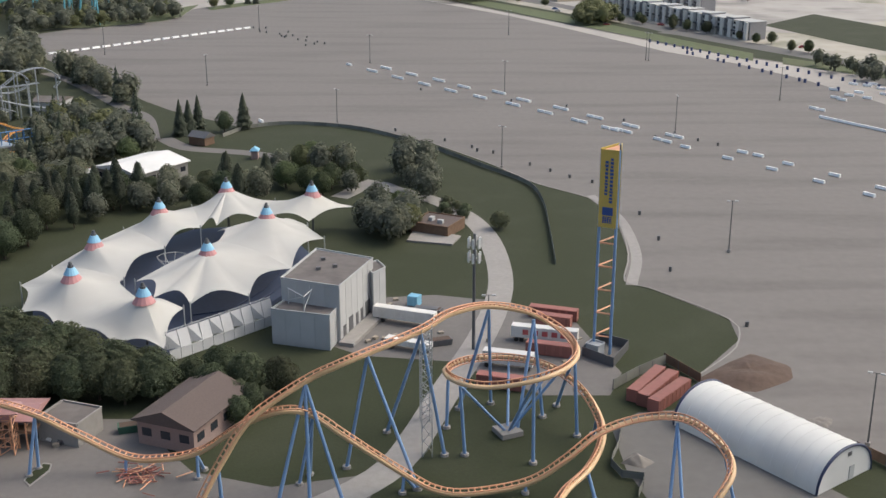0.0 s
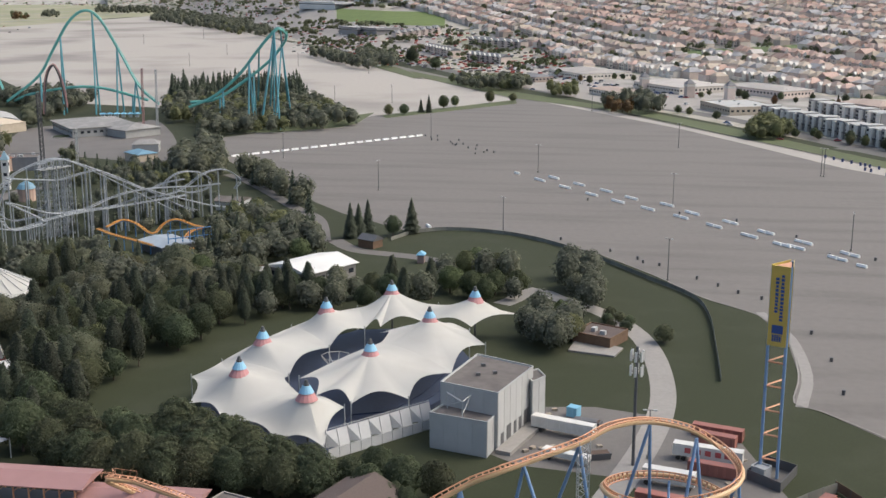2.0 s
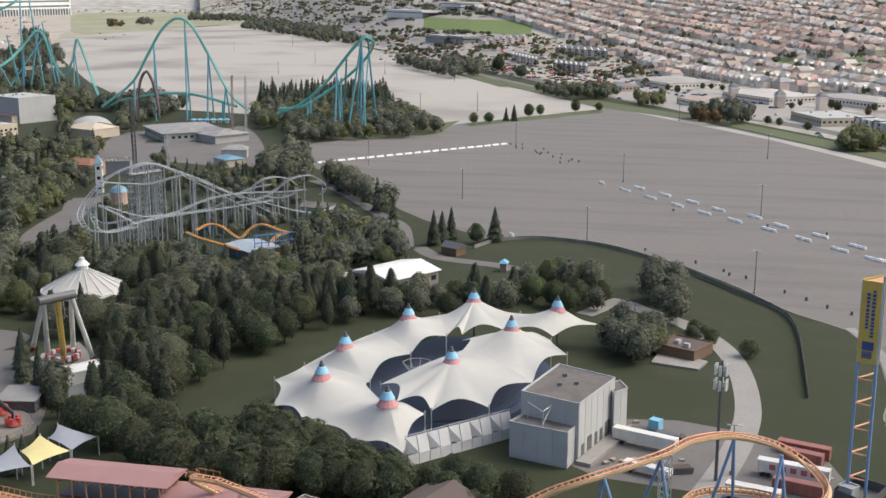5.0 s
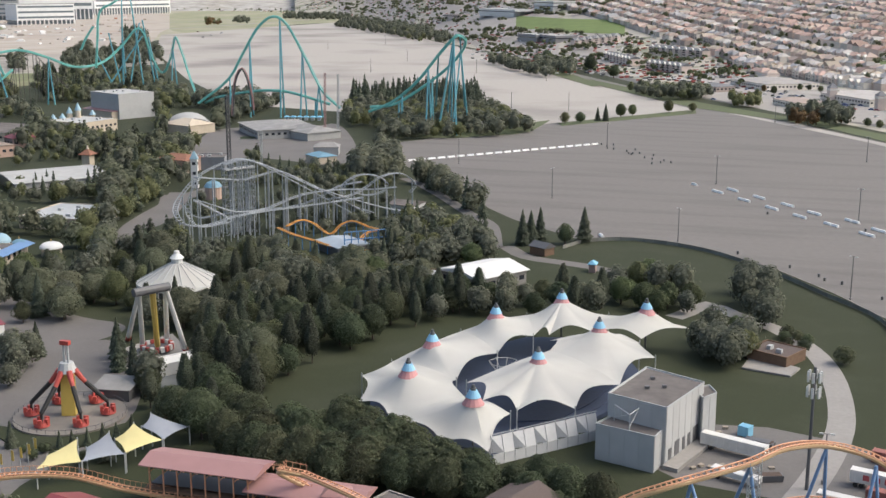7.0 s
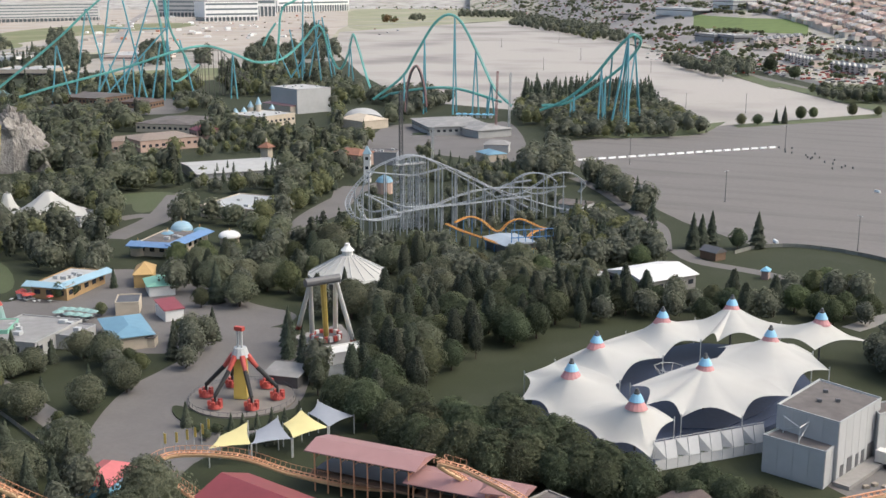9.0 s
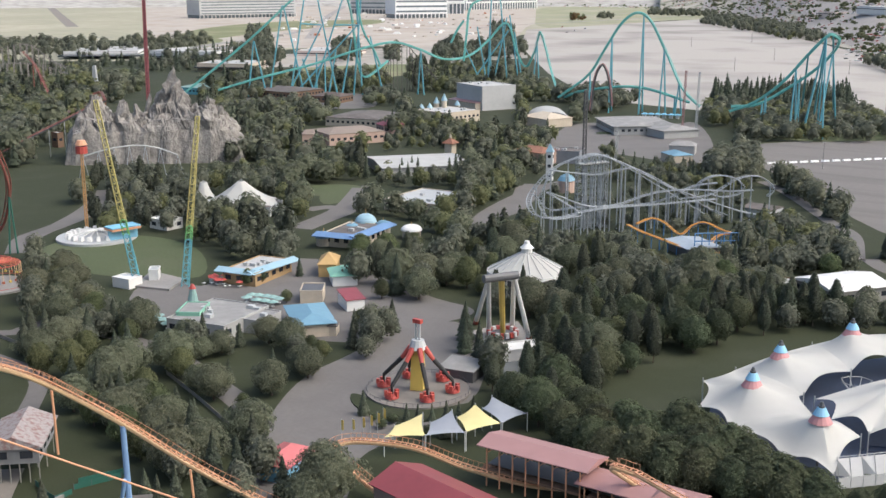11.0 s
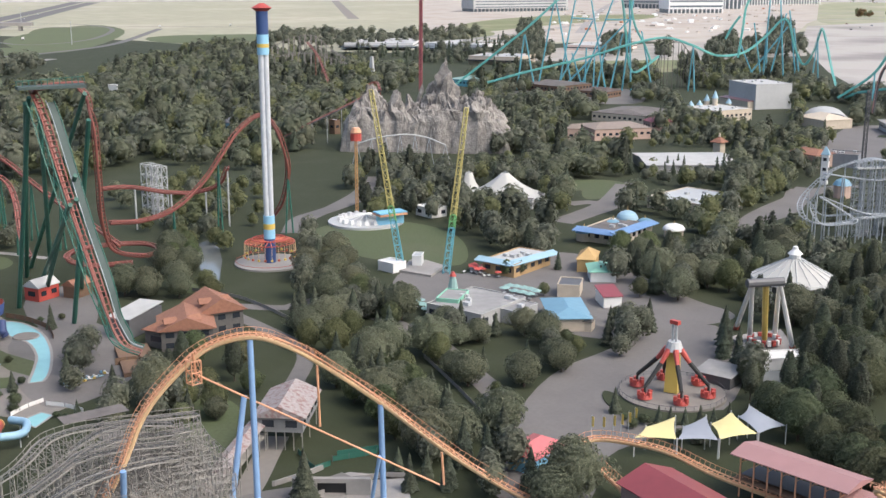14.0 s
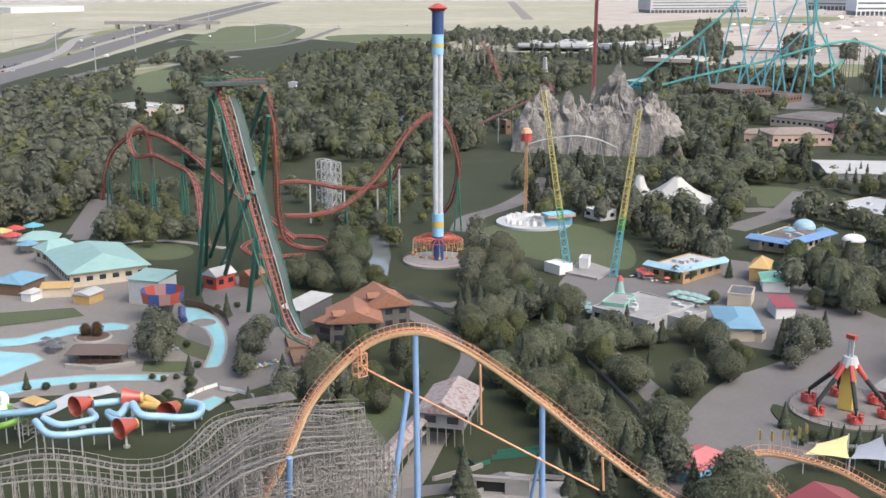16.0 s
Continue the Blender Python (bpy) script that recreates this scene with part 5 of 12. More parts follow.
# ---- the tented theatre ----
def membrane(top, edge, free, zt):
    """One tent bay: a steep concave cone from its ring down to its edge; free edges are scalloped."""
    g, n, m = Geo(), 8, 9
    rim, cx, cy = [], top[0], top[1]
    for i in range(len(edge)):
        a, b = edge[i], edge[(i + 1) % len(edge)]
        for k in range(n):
            t = k / n
            x, y, z = (a[j] + (b[j] - a[j]) * t for j in range(3))
            s = 4 * t * (1 - t)
            if free[i]:
                pull = 0.16 * s
                x, y, z = x + (cx - x) * pull, y + (cy - y) * pull, z + 1.4 * s
            else:
                z += 1.2 * s
            rim.append((x, y, z))
    for k in range(m + 1):
        q = k / m
        for x, y, z in rim:
            d = math.hypot(x - cx, y - cy)
            f = 1.6 / d + (1 - 1.6 / d) * q
            zz = z + (zt - z) * (1 - q) ** 1.6
            g.v.append((cx + (x - cx) * f, cy + (y - cy) * f, zz))
    c = len(rim)
    for k in range(m):
        for i in range(c):
            g.f.append((k * c + i, (k + 1) * c + i, (k + 1) * c + (i + 1) % c, k * c + (i + 1) % c))
    return g


CAPPINK = mat("faded_pink_fabric", (0.50, 0.24, 0.24), 0.7, vary=0.1)
CAPBLUE = mat("pale_blue_fabric", (0.26, 0.50, 0.68), 0.6, vary=0.08)
theatre = thing("tented_theatre", "large white membrane theatre roof with eight peaks and an open middle", "tent")
oA, oB, oB2, oB3, oC, oD = (-102.0, 264.2, 6.0), (-96.5, 247.6, 5.5), (-85.4, 238.8, 5.5), (-70.3, 230.1, 5.0), (-59.2, 228.9, 4.5), (-57.8, 248.9, 7.0)
oD2, o67, oF, oG, o45, o34, o23, o12 = (-45.1, 253.9, 7.0), (-37.5, 272.1, 7.5), (-31.8, 297.4, 7.0), (-24.6, 330.4, 6.0), (-50.0, 333.9, 7.0), (-73.4, 327.2, 7.0), (-88.1, 306.9, 6.5), (-97.8, 275.3, 6.5)
c8, g78, i7, i81, i12, i23 = (-58.8, 246.6, 7.0), (-66.5, 250.5, 8.0), (-73.5, 261.3, 8.0), (-70.7, 251.0, 8.0), (-76.4, 262.5, 8.0), (-71.6, 284.6, 8.5)
i34, j4, i45, e5, n6, q6, e6, i67 = (-65.9, 302.2, 8.5), (-61.6, 302.8, 9.0), (-50.9, 311.0, 8.5), (-37.2, 309.9, 8.0), (-60.9, 299.3, 8.5), (-44.7, 310.3, 8.5), (-37.2, 306.1, 8.0), (-58.9, 290.9, 8.5)
ZT = 13.0
peaks = [
    ((-85.5, 252.6, 13.0), [oA, oB, oB2, i81, i12, o12], (1, 1, 0, 1, 0, 1)),
    ((-87.0, 276.6, 13.0), [o12, i12, i23, o23], (0, 1, 0, 1)),
    ((-77.6, 306.2, 13.0), [o23, i23, i34, o34], (0, 1, 0, 1)),
    ((-62.9, 327.0, 13.0), [o34, i34, j4, i45, o45], (0, 1, 1, 0, 1)),
    ((-37.7, 323.3, 13.0), [o45, i45, e5, oG], (0, 1, 1, 1)),
    ((-47.5, 300.9, 13.0), [n6, i67, o67, oF, e6, q6], (1, 0, 1, 1, 1, 1)),
    ((-57.6, 270.4, 13.0), [i67, i7, g78, oD, oD2, o67], (1, 1, 1, 1, 1, 0)),
    ((-65.6, 239.0, 13.0), [i81, oB2, oB3, oC, c8, g78], (0, 1, 1, 1, 1, 1)),
]
for top, edge, free in peaks:
    bay = part("membrane", membrane(top, edge, free, ZT - 0.8), FABRIC, theatre, smooth=True)
    part("mast", Geo().bar((top[0], top[1], 0), (top[0], top[1], 14.5), 0.28, n=8), DGREY, theatre)
    cone = Geo()
    cone.cone(top, 2.6, 1.5, ZT - 1.6, ZT + 0.1, 14)
    part("skirt", cone, CAPPINK, theatre, "faded pink fabric ring")
    part("cap", Geo().cone(top, 1.75, 0.9, ZT + 0.1, ZT + 1.7, 14), CAPBLUE, theatre, "pale blue cap")
    fin = Geo()
    fin.cone(top, 0.7, 0.7, ZT + 1.7, ZT + 2.2, 8).bar((top[0], top[1], ZT + 2.2), (top[0], top[1], ZT + 3.0), 0.5, 0.35, 8)
    part("finial", fin, DGREY, theatre, "dark grey mast top")
for a in (oA, oB, oB2, oB3, oC, oD, oD2, oF, oG, e6, o45, o34, o23, o12, c8, i7, i12, i23, i34):
    part("edge_pole", Geo().bar((a[0], a[1], 0), (a[0], a[1], a[2] + 0.8), 0.14, n=6), GREY, theatre)
NAVY = mat("dark_blue_seating", (0.03, 0.045, 0.09), 0.6, vary=0.3, scale=1.5)
bowl = thing("seating_bowl", "dark blue raked seating under the tents", "seating")
ring = [oA[:2], oB[:2], oB2[:2], oB3[:2], oC[:2], oD[:2], oD2[:2], o67[:2], oF[:2], e5[:2], o45[:2], o34[:2], o23[:2]]
cx, cy = sum(q[0] for q in ring) / len(ring), sum(q[1] for q in ring) / len(ring)
for k in range(6):
    f = 0.94 - 0.11 * k
    part("seat_tier", Geo().prism([(cx + (x - cx) * f, cy + (y - cy) * f) for x, y in ring], -0.05, 0.4 + 0.25 * (5 - abs(k - 2))), NAVY, bowl)
rig = Geo()
rc = (-70.4, 286.8, 5.0)
for i in range(8):
    a = i * math.pi / 4
    rig.bar((rc[0], rc[1], 1), (rc[0] + 4 * math.cos(a), rc[1] + 4 * math.sin(a), 5.5), 0.09, n=4)
    rig.bar((rc[0] + 4 * math.cos(a), rc[1] + 4 * math.sin(a), 5.5), (rc[0] + 4 * math.cos(a + 0.785), rc[1] + 4 * math.sin(a + 0.785), 5.5), 0.09, n=4)
whole("lighting_rig", rig, GREY, "round steel lighting rig over the seats", "rig")

# stage house: clad grey boxes
house = thing("stage_house", "grey metal-clad stage building with flat brown-grey roof", "building")
main_ = [(-23.1, 242.9, 13.5), (-16.7, 262.1, 13.5), (-30.8, 269.3, 13.5), (-36.7, 248.4, 13.5)]
low_ = [(-25.0, 238.6, 8.2), (-23.4, 245.1, 8.2), (-34.4, 251.9, 8.2), (-38.4, 242.7, 8.2)]
side_ = [(-16.5, 258.4, 11.0), (-13.8, 262.8, 11.0), (-15.9, 267.7, 11.0), (-18.9, 264.4, 11.0)]


def clad(poly, top, parent):
    """A block clad in upright sheets, with a roof and a parapet."""
    n = len(poly)
    part("wall", Geo().prism([q[:2] for q in poly], 0, top), PANEL, parent)
    cx, cy = sum(q[0] for q in poly) / n, sum(q[1] for q in poly) / n
    part("roof", Geo().sheet([(cx + (q[0] - cx) * 0.96, cy + (q[1] - cy) * 0.96) for q in poly], top + 0.04), GREYROOF, parent)
    for i in range(n):
        a, b = poly[i], poly[(i + 1) % n]
        out = Vector((mid(a, b)[0] - cx, mid(a, b)[1] - cy, 0)).normalized()
        cuts = max(2, int(span(a, b) / 3))
        for k in range(cuts):
            u, w = mid(a, b, (k + 0.02) / cuts), mid(a, b, (k + 0.98) / cuts)
            c = mid(u, w)
            part("cladding_panel", Geo().box((c[0] + out.x * 0.03, c[1] + out.y * 0.03, top / 2 + 0.2), (span(u, w), 0.1, top - 0.6), heading(u, w)), PANEL, parent)
        c = mid(a, b)
        part("parapet", Geo().box((c[0], c[1], top + 0.15), (span(a, b), 0.25, 0.4), heading(a, b)), GREY, parent)


clad(main_, 13.5, house)
clad(low_, 8.2, house)
clad(side_, 11, house)
for x, y in ((0.55, 0.4), (0.4, 0.6), (0.7, 0.7)):
    q = mid(mid(main_[0], main_[1], x), mid(main_[3], main_[2], x), y)
    part("roof_vent", Geo().box((q[0], q[1], 13.9), (0.9, 0.9, 0.7), 20), DGREY, house)
fa, fb = main_[0], main_[1]
nrm = Vector((fb[1] - fa[1], fa[0] - fb[0], 0)).normalized() * 0.1
for k, w, h in ((0.12, 1.6, 2.6), (0.3, 2.4, 3.4), (0.48, 1.4, 3.0), (0.62, 1.4, 3.0), (0.8, 2.6, 3.6)):
    c = mid(fa, fb, k)
    part("door", Geo().box((c[0] + nrm.x, c[1] + nrm.y, h / 2 + 0.9), (w, 0.12, h), heading(fa, fb)), DGREY, house, "dark stage door")
dock = Geo()
dock.box((mid(fa, fb, 0.45)[0] + nrm.x * 20, mid(fa, fb, 0.45)[1] + nrm.y * 20, 0.45), (span(fa, fb) * 1.05, 3.6, 0.9), heading(fa, fb))
whole("loading_dock", dock, CONCRETE, "pale concrete loading dock along the stage building", "dock")
frame_ = Geo()
corner = [(-34.9, 246.2, 12.0), (-30.8, 240.9, 12.0), (-29.4, 245.5, 12.0)]
for a in corner:
    frame_.bar((a[0], a[1], 0), a, 0.15, n=4)
for a, b in zip(corner, corner[1:]):
    frame_.bar(a, b, 0.15, n=4).bar((a[0], a[1], 9), b, 0.1, n=4)
part("open_frame", frame_, GREY, house, "open steel frame")

# white mesh screens on steel posts along the theatre's side
MESHW = mat("pale_screen_mesh", (0.58, 0.58, 0.58), 0.7, vary=0.1)
screen = thing("screen_wall", "tall wall of pale mesh panels on a steel frame", "screen")
sa, sb = (-60.0, 233.1, 6.5), (-40.4, 254.5, 6.5)
s_dir = Vector((sb[0] - sa[0], sb[1] - sa[1], 0)).normalized()
s_out = Vector((s_dir.y, -s_dir.x, 0))
bays = 10
for i in range(bays):
    a, b = mid(sa, sb, i / bays), mid(sa, sb, (i + 1) / bays)
    g = Geo()
    a2, b2 = Vector(a) + s_out * 1.2, Vector(b) + s_out * 1.2
    if i % 2:
        g.add([(a[0], a[1], 6.4), (b[0], b[1], 6.4), (b2.x, b2.y, 2.6), (a2.x, a2.y, 2.6)], [(0, 3, 2, 1)])
    else:
        g.add([(a[0], a[1], 6.4), (b[0], b[1], 6.4), (b2.x, b2.y, 2.6), (a[0], a[1], 2.6)], [(0, 3, 2, 1)])
    g.add([(a2.x, a2.y, 2.5), (b2.x, b2.y, 2.5), (b2.x, b2.y, 0.1), (a2.x, a2.y, 0.1)], [(0, 3, 2, 1)])
    part("panel", g, MESHW, screen)
    s = Geo().bar((a2.x, a2.y, 0), (a2.x, a2.y, 2.8), 0.09, n=4).bar((a2.x, a2.y, 2.6), (a[0], a[1], 6.8), 0.09, n=4).bar((a2.x, a2.y, 2.6), (b2.x, b2.y, 2.6), 0.08, n=4).bar((a[0], a[1], 6.8), (b[0], b[1], 6.8), 0.08, n=4).bar((a[0], a[1], 0), (a[0], a[1], 6.8), 0.08, n=4)
    part("frame", s, GREY, screen)


# ---- coasters ----
def sided(line, bank=None):
    """Side and up directions of a track; bank: degrees at evenly spread spots."""
    side, up = frames(line)
    if bank:
        for i in range(len(line)):
            q = i / max(1, len(line) - 1) * (len(bank) - 1)
            k = min(int(q), len(bank) - 2)
            a = radians(bank[k] + (bank[k + 1] - bank[k]) * (q - k))
            s, u = side[i], up[i]
            side[i], up[i] = s * math.cos(a) + u * math.sin(a), u * math.cos(a) - s * math.sin(a)
    return side, up


def track(thing_, pts, rail_mat, spine_mat, gauge=1.3, rail=0.14, spine=0.45, drop=0.75, tie=1.6, step=1.2, bank=None, tie_mat=None, handrail=None):
    """Two round rails on cross ties over a thick spine."""
    line = spline(pts, step)
    side, up = sided(line, bank)
    for sgn in (-1, 1):
        part("rail", Geo().tube([p + s * (gauge / 2 * sgn) for p, s in zip(line, side)], rail, 6, side, up), rail_mat, thing_, smooth=True)
    if spine:
        part("spine", Geo().tube([p - u * drop for p, u in zip(line, up)], spine, 8, side, up), spine_mat, thing_, smooth=True)
    ties, every = Geo(), max(1, round(tie / step))
    for i in range(0, len(line), every):
        p, s, u = line[i], side[i], up[i]
        foot = p - u * (drop * 0.75 if spine else 0.15)
        for sgn in (-1, 1):
            ties.bar(tuple(p + s * (gauge / 2 * sgn)), tuple(foot), rail * 0.8, n=4, caps=False)
        ties.bar(tuple(p - s * gauge / 2), tuple(p + s * gauge / 2), rail * 0.7, n=4, caps=False)
    tagged(part("track_lattice", ties, tie_mat or rail_mat, thing_), kind="stuff")
    if handrail:
        hr = Geo()
        for sgn in (-1, 1):
            path_ = [p + s * (gauge * sgn) + u * 0.9 for p, s, u in zip(line, side, up)]
            hr.tube(path_, 0.05, 4, side, up)
            for i in range(0, len(line), every):
                hr.bar(tuple(path_[i]), tuple(path_[i] - up[i] * 1.1), 0.05, n=4, caps=False)
        part("handrail", hr, handrail, thing_)
    return line


def column(thing_, base, top, r, material, footing=True, r2=None):
    g = Geo().bar((base[0], base[1], 0), top, r, r2 or r * 0.9, 10)
    part("support_column", g, material, thing_, smooth=True)
    if footing:
        part("footing", Geo().cone(base, r * 2.4, r * 2.2, -0.1, 0.45, 10), CONCRETE, thing_)


hyper = thing("steel_coaster", "orange steel roller coaster track on pale blue columns", "roller coaster")
runA = [(-86.6, 192.6, 11.8), (-71.5, 184.2, 12.2), (-64.0, 184.4, 8.0), (-56.2, 184.2, 3.9), (-50.7, 183.4, 3.8), (-43.2, 182.7, 5.6), (-33.8, 177.9, 13.6), (-26.8, 176.1, 16.9), (-22.1, 178.0, 15.3), (-16.7, 177.5, 11.7), (-6.7, 177.9, 4.2), (-1.4, 176.0, 2.0), (4.4, 175.7, 1.5), (14.2, 177.5, 2.4), (21.0, 178.9, 6.0), (27.1, 181.8, 9.4), (34.2, 183.9, 11.0), (40.6, 181.9, 12.3), (44.3, 176.2, 12.6), (46.9, 172.6, 10.5), (46.2, 167.3, 9.5), (43.1, 163.9, 6.7)]
runB = [(-42.2, 167.3, -0.1), (-37.2, 171.4, 9.1), (-32.1, 174.0, 16.3), (-23.1, 178.3, 21.4), (-17.4, 179.5, 23.8), (-12.9, 182.7, 24.5), (-3.9, 191.0, 25.2), (1.7, 198.7, 25.5), (8.8, 208.6, 23.0), (17.2, 211.7, 20.3), (23.0, 211.2, 16.6), (24.4, 198.8, 18.0), (21.9, 192.2, 17.5), (16.1, 188.3, 16.8), (8.6, 188.9, 15.2), (3.1, 191.0, 15.1), (1.0, 202.2, 12.2), (5.1, 209.4, 10.9), (13.0, 211.8, 10.3), (20.3, 206.2, 10.9), (25.7, 200.7, 9.1), (28.4, 194.3, 6.4), (27.9, 186.0, 6.1), (24.6, 176.3, 6.2), (20.0, 169.1, 6.0), (17.3, 163.9, 5.1)]
hill = [(-186.9, 80.5, 0.1), (-186.0, 90.0, 14.6), (-184.2, 94.7, 25.4), (-181.7, 100.1, 32.5), (-179.1, 106.0, 37.4), (-174.9, 112.7, 39.2), (-172.1, 119.1, 36.7), (-171.8, 128.2, 30.4), (-168.6, 138.4, 21.7), (-160.9, 146.7, 12.7), (-155.4, 152.5, 6.9), (-148.2, 156.4, 3.2), (-141.9, 159.2, 1.4)]
back = [(-130.2, 171.2, 2.8), (-145.1, 177.1, 4.0), (-150.3, 177.9, 6.2), (-149.8, 184.3, 6.5), (-137.2, 188.9, 6.5), (-124.7, 191.1, 4.2), (-111.0, 195.4, 2.1), (-97.8, 200.2, 2.3), (-84.1, 200.8, 2.7)] + [(-92.0, 193.1, 11.5)]
track(hyper, back + runA[:1], ORANGE, PEACH, bank=None, handrail=ORANGE)
track(hyper, runA, ORANGE, PEACH, bank=[0] * 15 + [-15, -30, -45, -55, -60, -60])
track(hyper, runB, ORANGE, PEACH, bank=[0] * 6 + [0, -25, -50, -60, -65, -65, -65, -65, -65, -60, -50, -30])
track(hyper, hill, ORANGE, PEACH, gauge=1.4, handrail=ORANGE)
for b, t in (((-73.3, 183.1), runA[1]), ((-72.5, 185.8), runA[1]), ((-56.4, 183.7), runA[3]), ((-43.1, 182.2), runA[5]), ((-42.7, 185.4), runA[5]),
             ((-25.1, 180.2), runA[8]), ((-23.6, 183.7), runA[8]), ((-7.0, 177.3), runA[10]), ((-4.6, 178.7), runA[10]), ((14.2, 177.3), runA[13]),
             ((38.6, 174.5), runA[17]), ((40.5, 173.3), runA[17]), ((49.1, 171.5), runA[19]), ((4.0, 175.3), runA[12])):
    column(hyper, b, (t[0], t[1], t[2] - 1.2), 0.3, BLUE)
for b, t in (((-36.9, 171.5), runB[1]), ((-28.0, 174.2), runB[3]), ((-22.6, 174.2), runB[3]), ((-17.0, 174.5), runB[3]), ((-17.3, 186.2), runB[5]), ((-4.3, 178.7), runB[5]),
             ((-10.7, 199.9), runB[6]), ((0.3, 190.8), runB[6]), ((3.1, 209.7), runB[8]), ((9.6, 212.2), runB[8]), ((19.5, 206.3), (17.2, 205.4, 22.0)), ((14.1, 199.9), (17.2, 205.4, 22.0)),
             ((25.4, 198.3), runB[11]), ((16.3, 187.8), runB[13]), ((4.0, 190.8), runB[15]), ((0.7, 201.7), runB[16]), ((22.7, 211.2), runB[11]), ((26.0, 174.2), runB[23]), ((28.5, 198.7), runB[21])):
    column(hyper, b, (t[0], t[1], t[2] - 1.2), 0.34, BLUE)
knot = (12.3, 199.4)
for t in (runB[15], runB[18], runB[11], runB[19], runB[13]):
    column(hyper, knot, (t[0], t[1], t[2] - 1.2), 0.28, BLUE, False)
part("footing", Geo().box((*knot, 0.5), (4.4, 4.4, 1.0), 25), CONCRETE, hyper)
lat = (-2.9, 191.0)
lg = Geo()
lt = runB[6]
for k in range(9):
    z0, z1 = lt[2] / 9 * k, lt[2] / 9 * (k + 1)
    w = 1.3
    for i in range(4):
        a, b = (i * 90 + 45), (i * 90 + 135)
        pa = (lat[0] + w * math.cos(radians(a)), lat[1] + w * math.sin(radians(a)))
        pb = (lat[0] + w * math.cos(radians(b)), lat[1] + w * math.sin(radians(b)))
        lg.bar((*pa, z0), (*pa, z1), 0.09, n=4).bar((*pa, z0), (*pb, z1), 0.06, n=4)
part("stair_tower", lg, GREY, hyper, "grey lattice stair tower")
for b, t in (((-171.8, 111.1), hill[5]), ((-179.9, 109.7), (-183.6, 116.5, 25.0)), ((-168.0, 138.4), hill[8]), ((-166.6, 133.7), (-162.9, 133.3, 14.0)), ((-185.6, 90.7), (-181.6, 89.3, 18.0))):
    column(hyper, b, (t[0], t[1], t[2] - 1.2), 0.62 if b != (-166.6, 133.7) else 0.4, BLUE)
tie_ = Geo()
la, lb = (-178.7, 103.2, 32.0), hill[10]
prev = None
for k in range(12):
    q = k / 11
    i = min(int(3 + q * 6.9), 10)
    lowp = mid((-180.1, 104.1, 32.0), (-153.5, 140.4, 7.8), q)
    prev = (prev or []) + [lowp]
for a, b in (((-179.4, 103.3, 36.5), (-180.1, 104.1, 31.7)), ((-168.0, 122.7, 32.4), (-167.8, 122.9, 20.3)), ((-153.2, 140.7, 14.5), (-152.9, 141.0, 7.8))):
    part("catch_post", Geo().bar(a, b, 0.24, n=6), ORANGE, hyper)
tie_.bar(prev[0], prev[-1], 0.2, n=6)
part("catch_beam", tie_, ORANGE, hyper, "long straight orange beam below the hill")
def lattice_cage(c, w=1.4, h=2.2):
    g = Geo()
    for z in (-h, 0, h):
        for i in range(4):
            a, b = radians(45 + 90 * i), radians(135 + 90 * i)
            pa, pb = (c[0] + w * math.cos(a), c[1] + w * math.sin(a), c[2] + z), (c[0] + w * math.cos(b), c[1] + w * math.sin(b), c[2] + z)
            g.bar(pa, pb, 0.12, n=4)
            if z < h:
                g.bar(pa, (pa[0], pa[1], pa[2] + h), 0.12, n=4).bar(pa, (pb[0], pb[1], pb[2] + h), 0.08, n=4)
    return g


box_ = (-179.4, 103.3, 32.9)
part("stair_cage", lattice_cage(box_), ORANGE, hyper, "orange stair cage")


# ---- the car park and the service yard ----
def lattice_mast(a, b, w, n=14, r=0.12):
    """Four chords with crossing braces between two heights."""
    g = Geo()
    cs = [(sx * w / 2, sy * w / 2) for sx, sy in ((-1, -1), (1, -1), (1, 1), (-1, 1))]
    dz = (b[2] - a[2]) / n
    for i, (x, y) in enumerate(cs):
        x2, y2 = cs[(i + 1) % 4]
        g.bar((x, y, a[2]), (x, y, b[2]), r, n=4)
        for k in range(n):
            g.bar((x, y, a[2] + k * dz), (x2, y2, a[2] + (k + 1) * dz), r * 0.6, n=3)
    return g


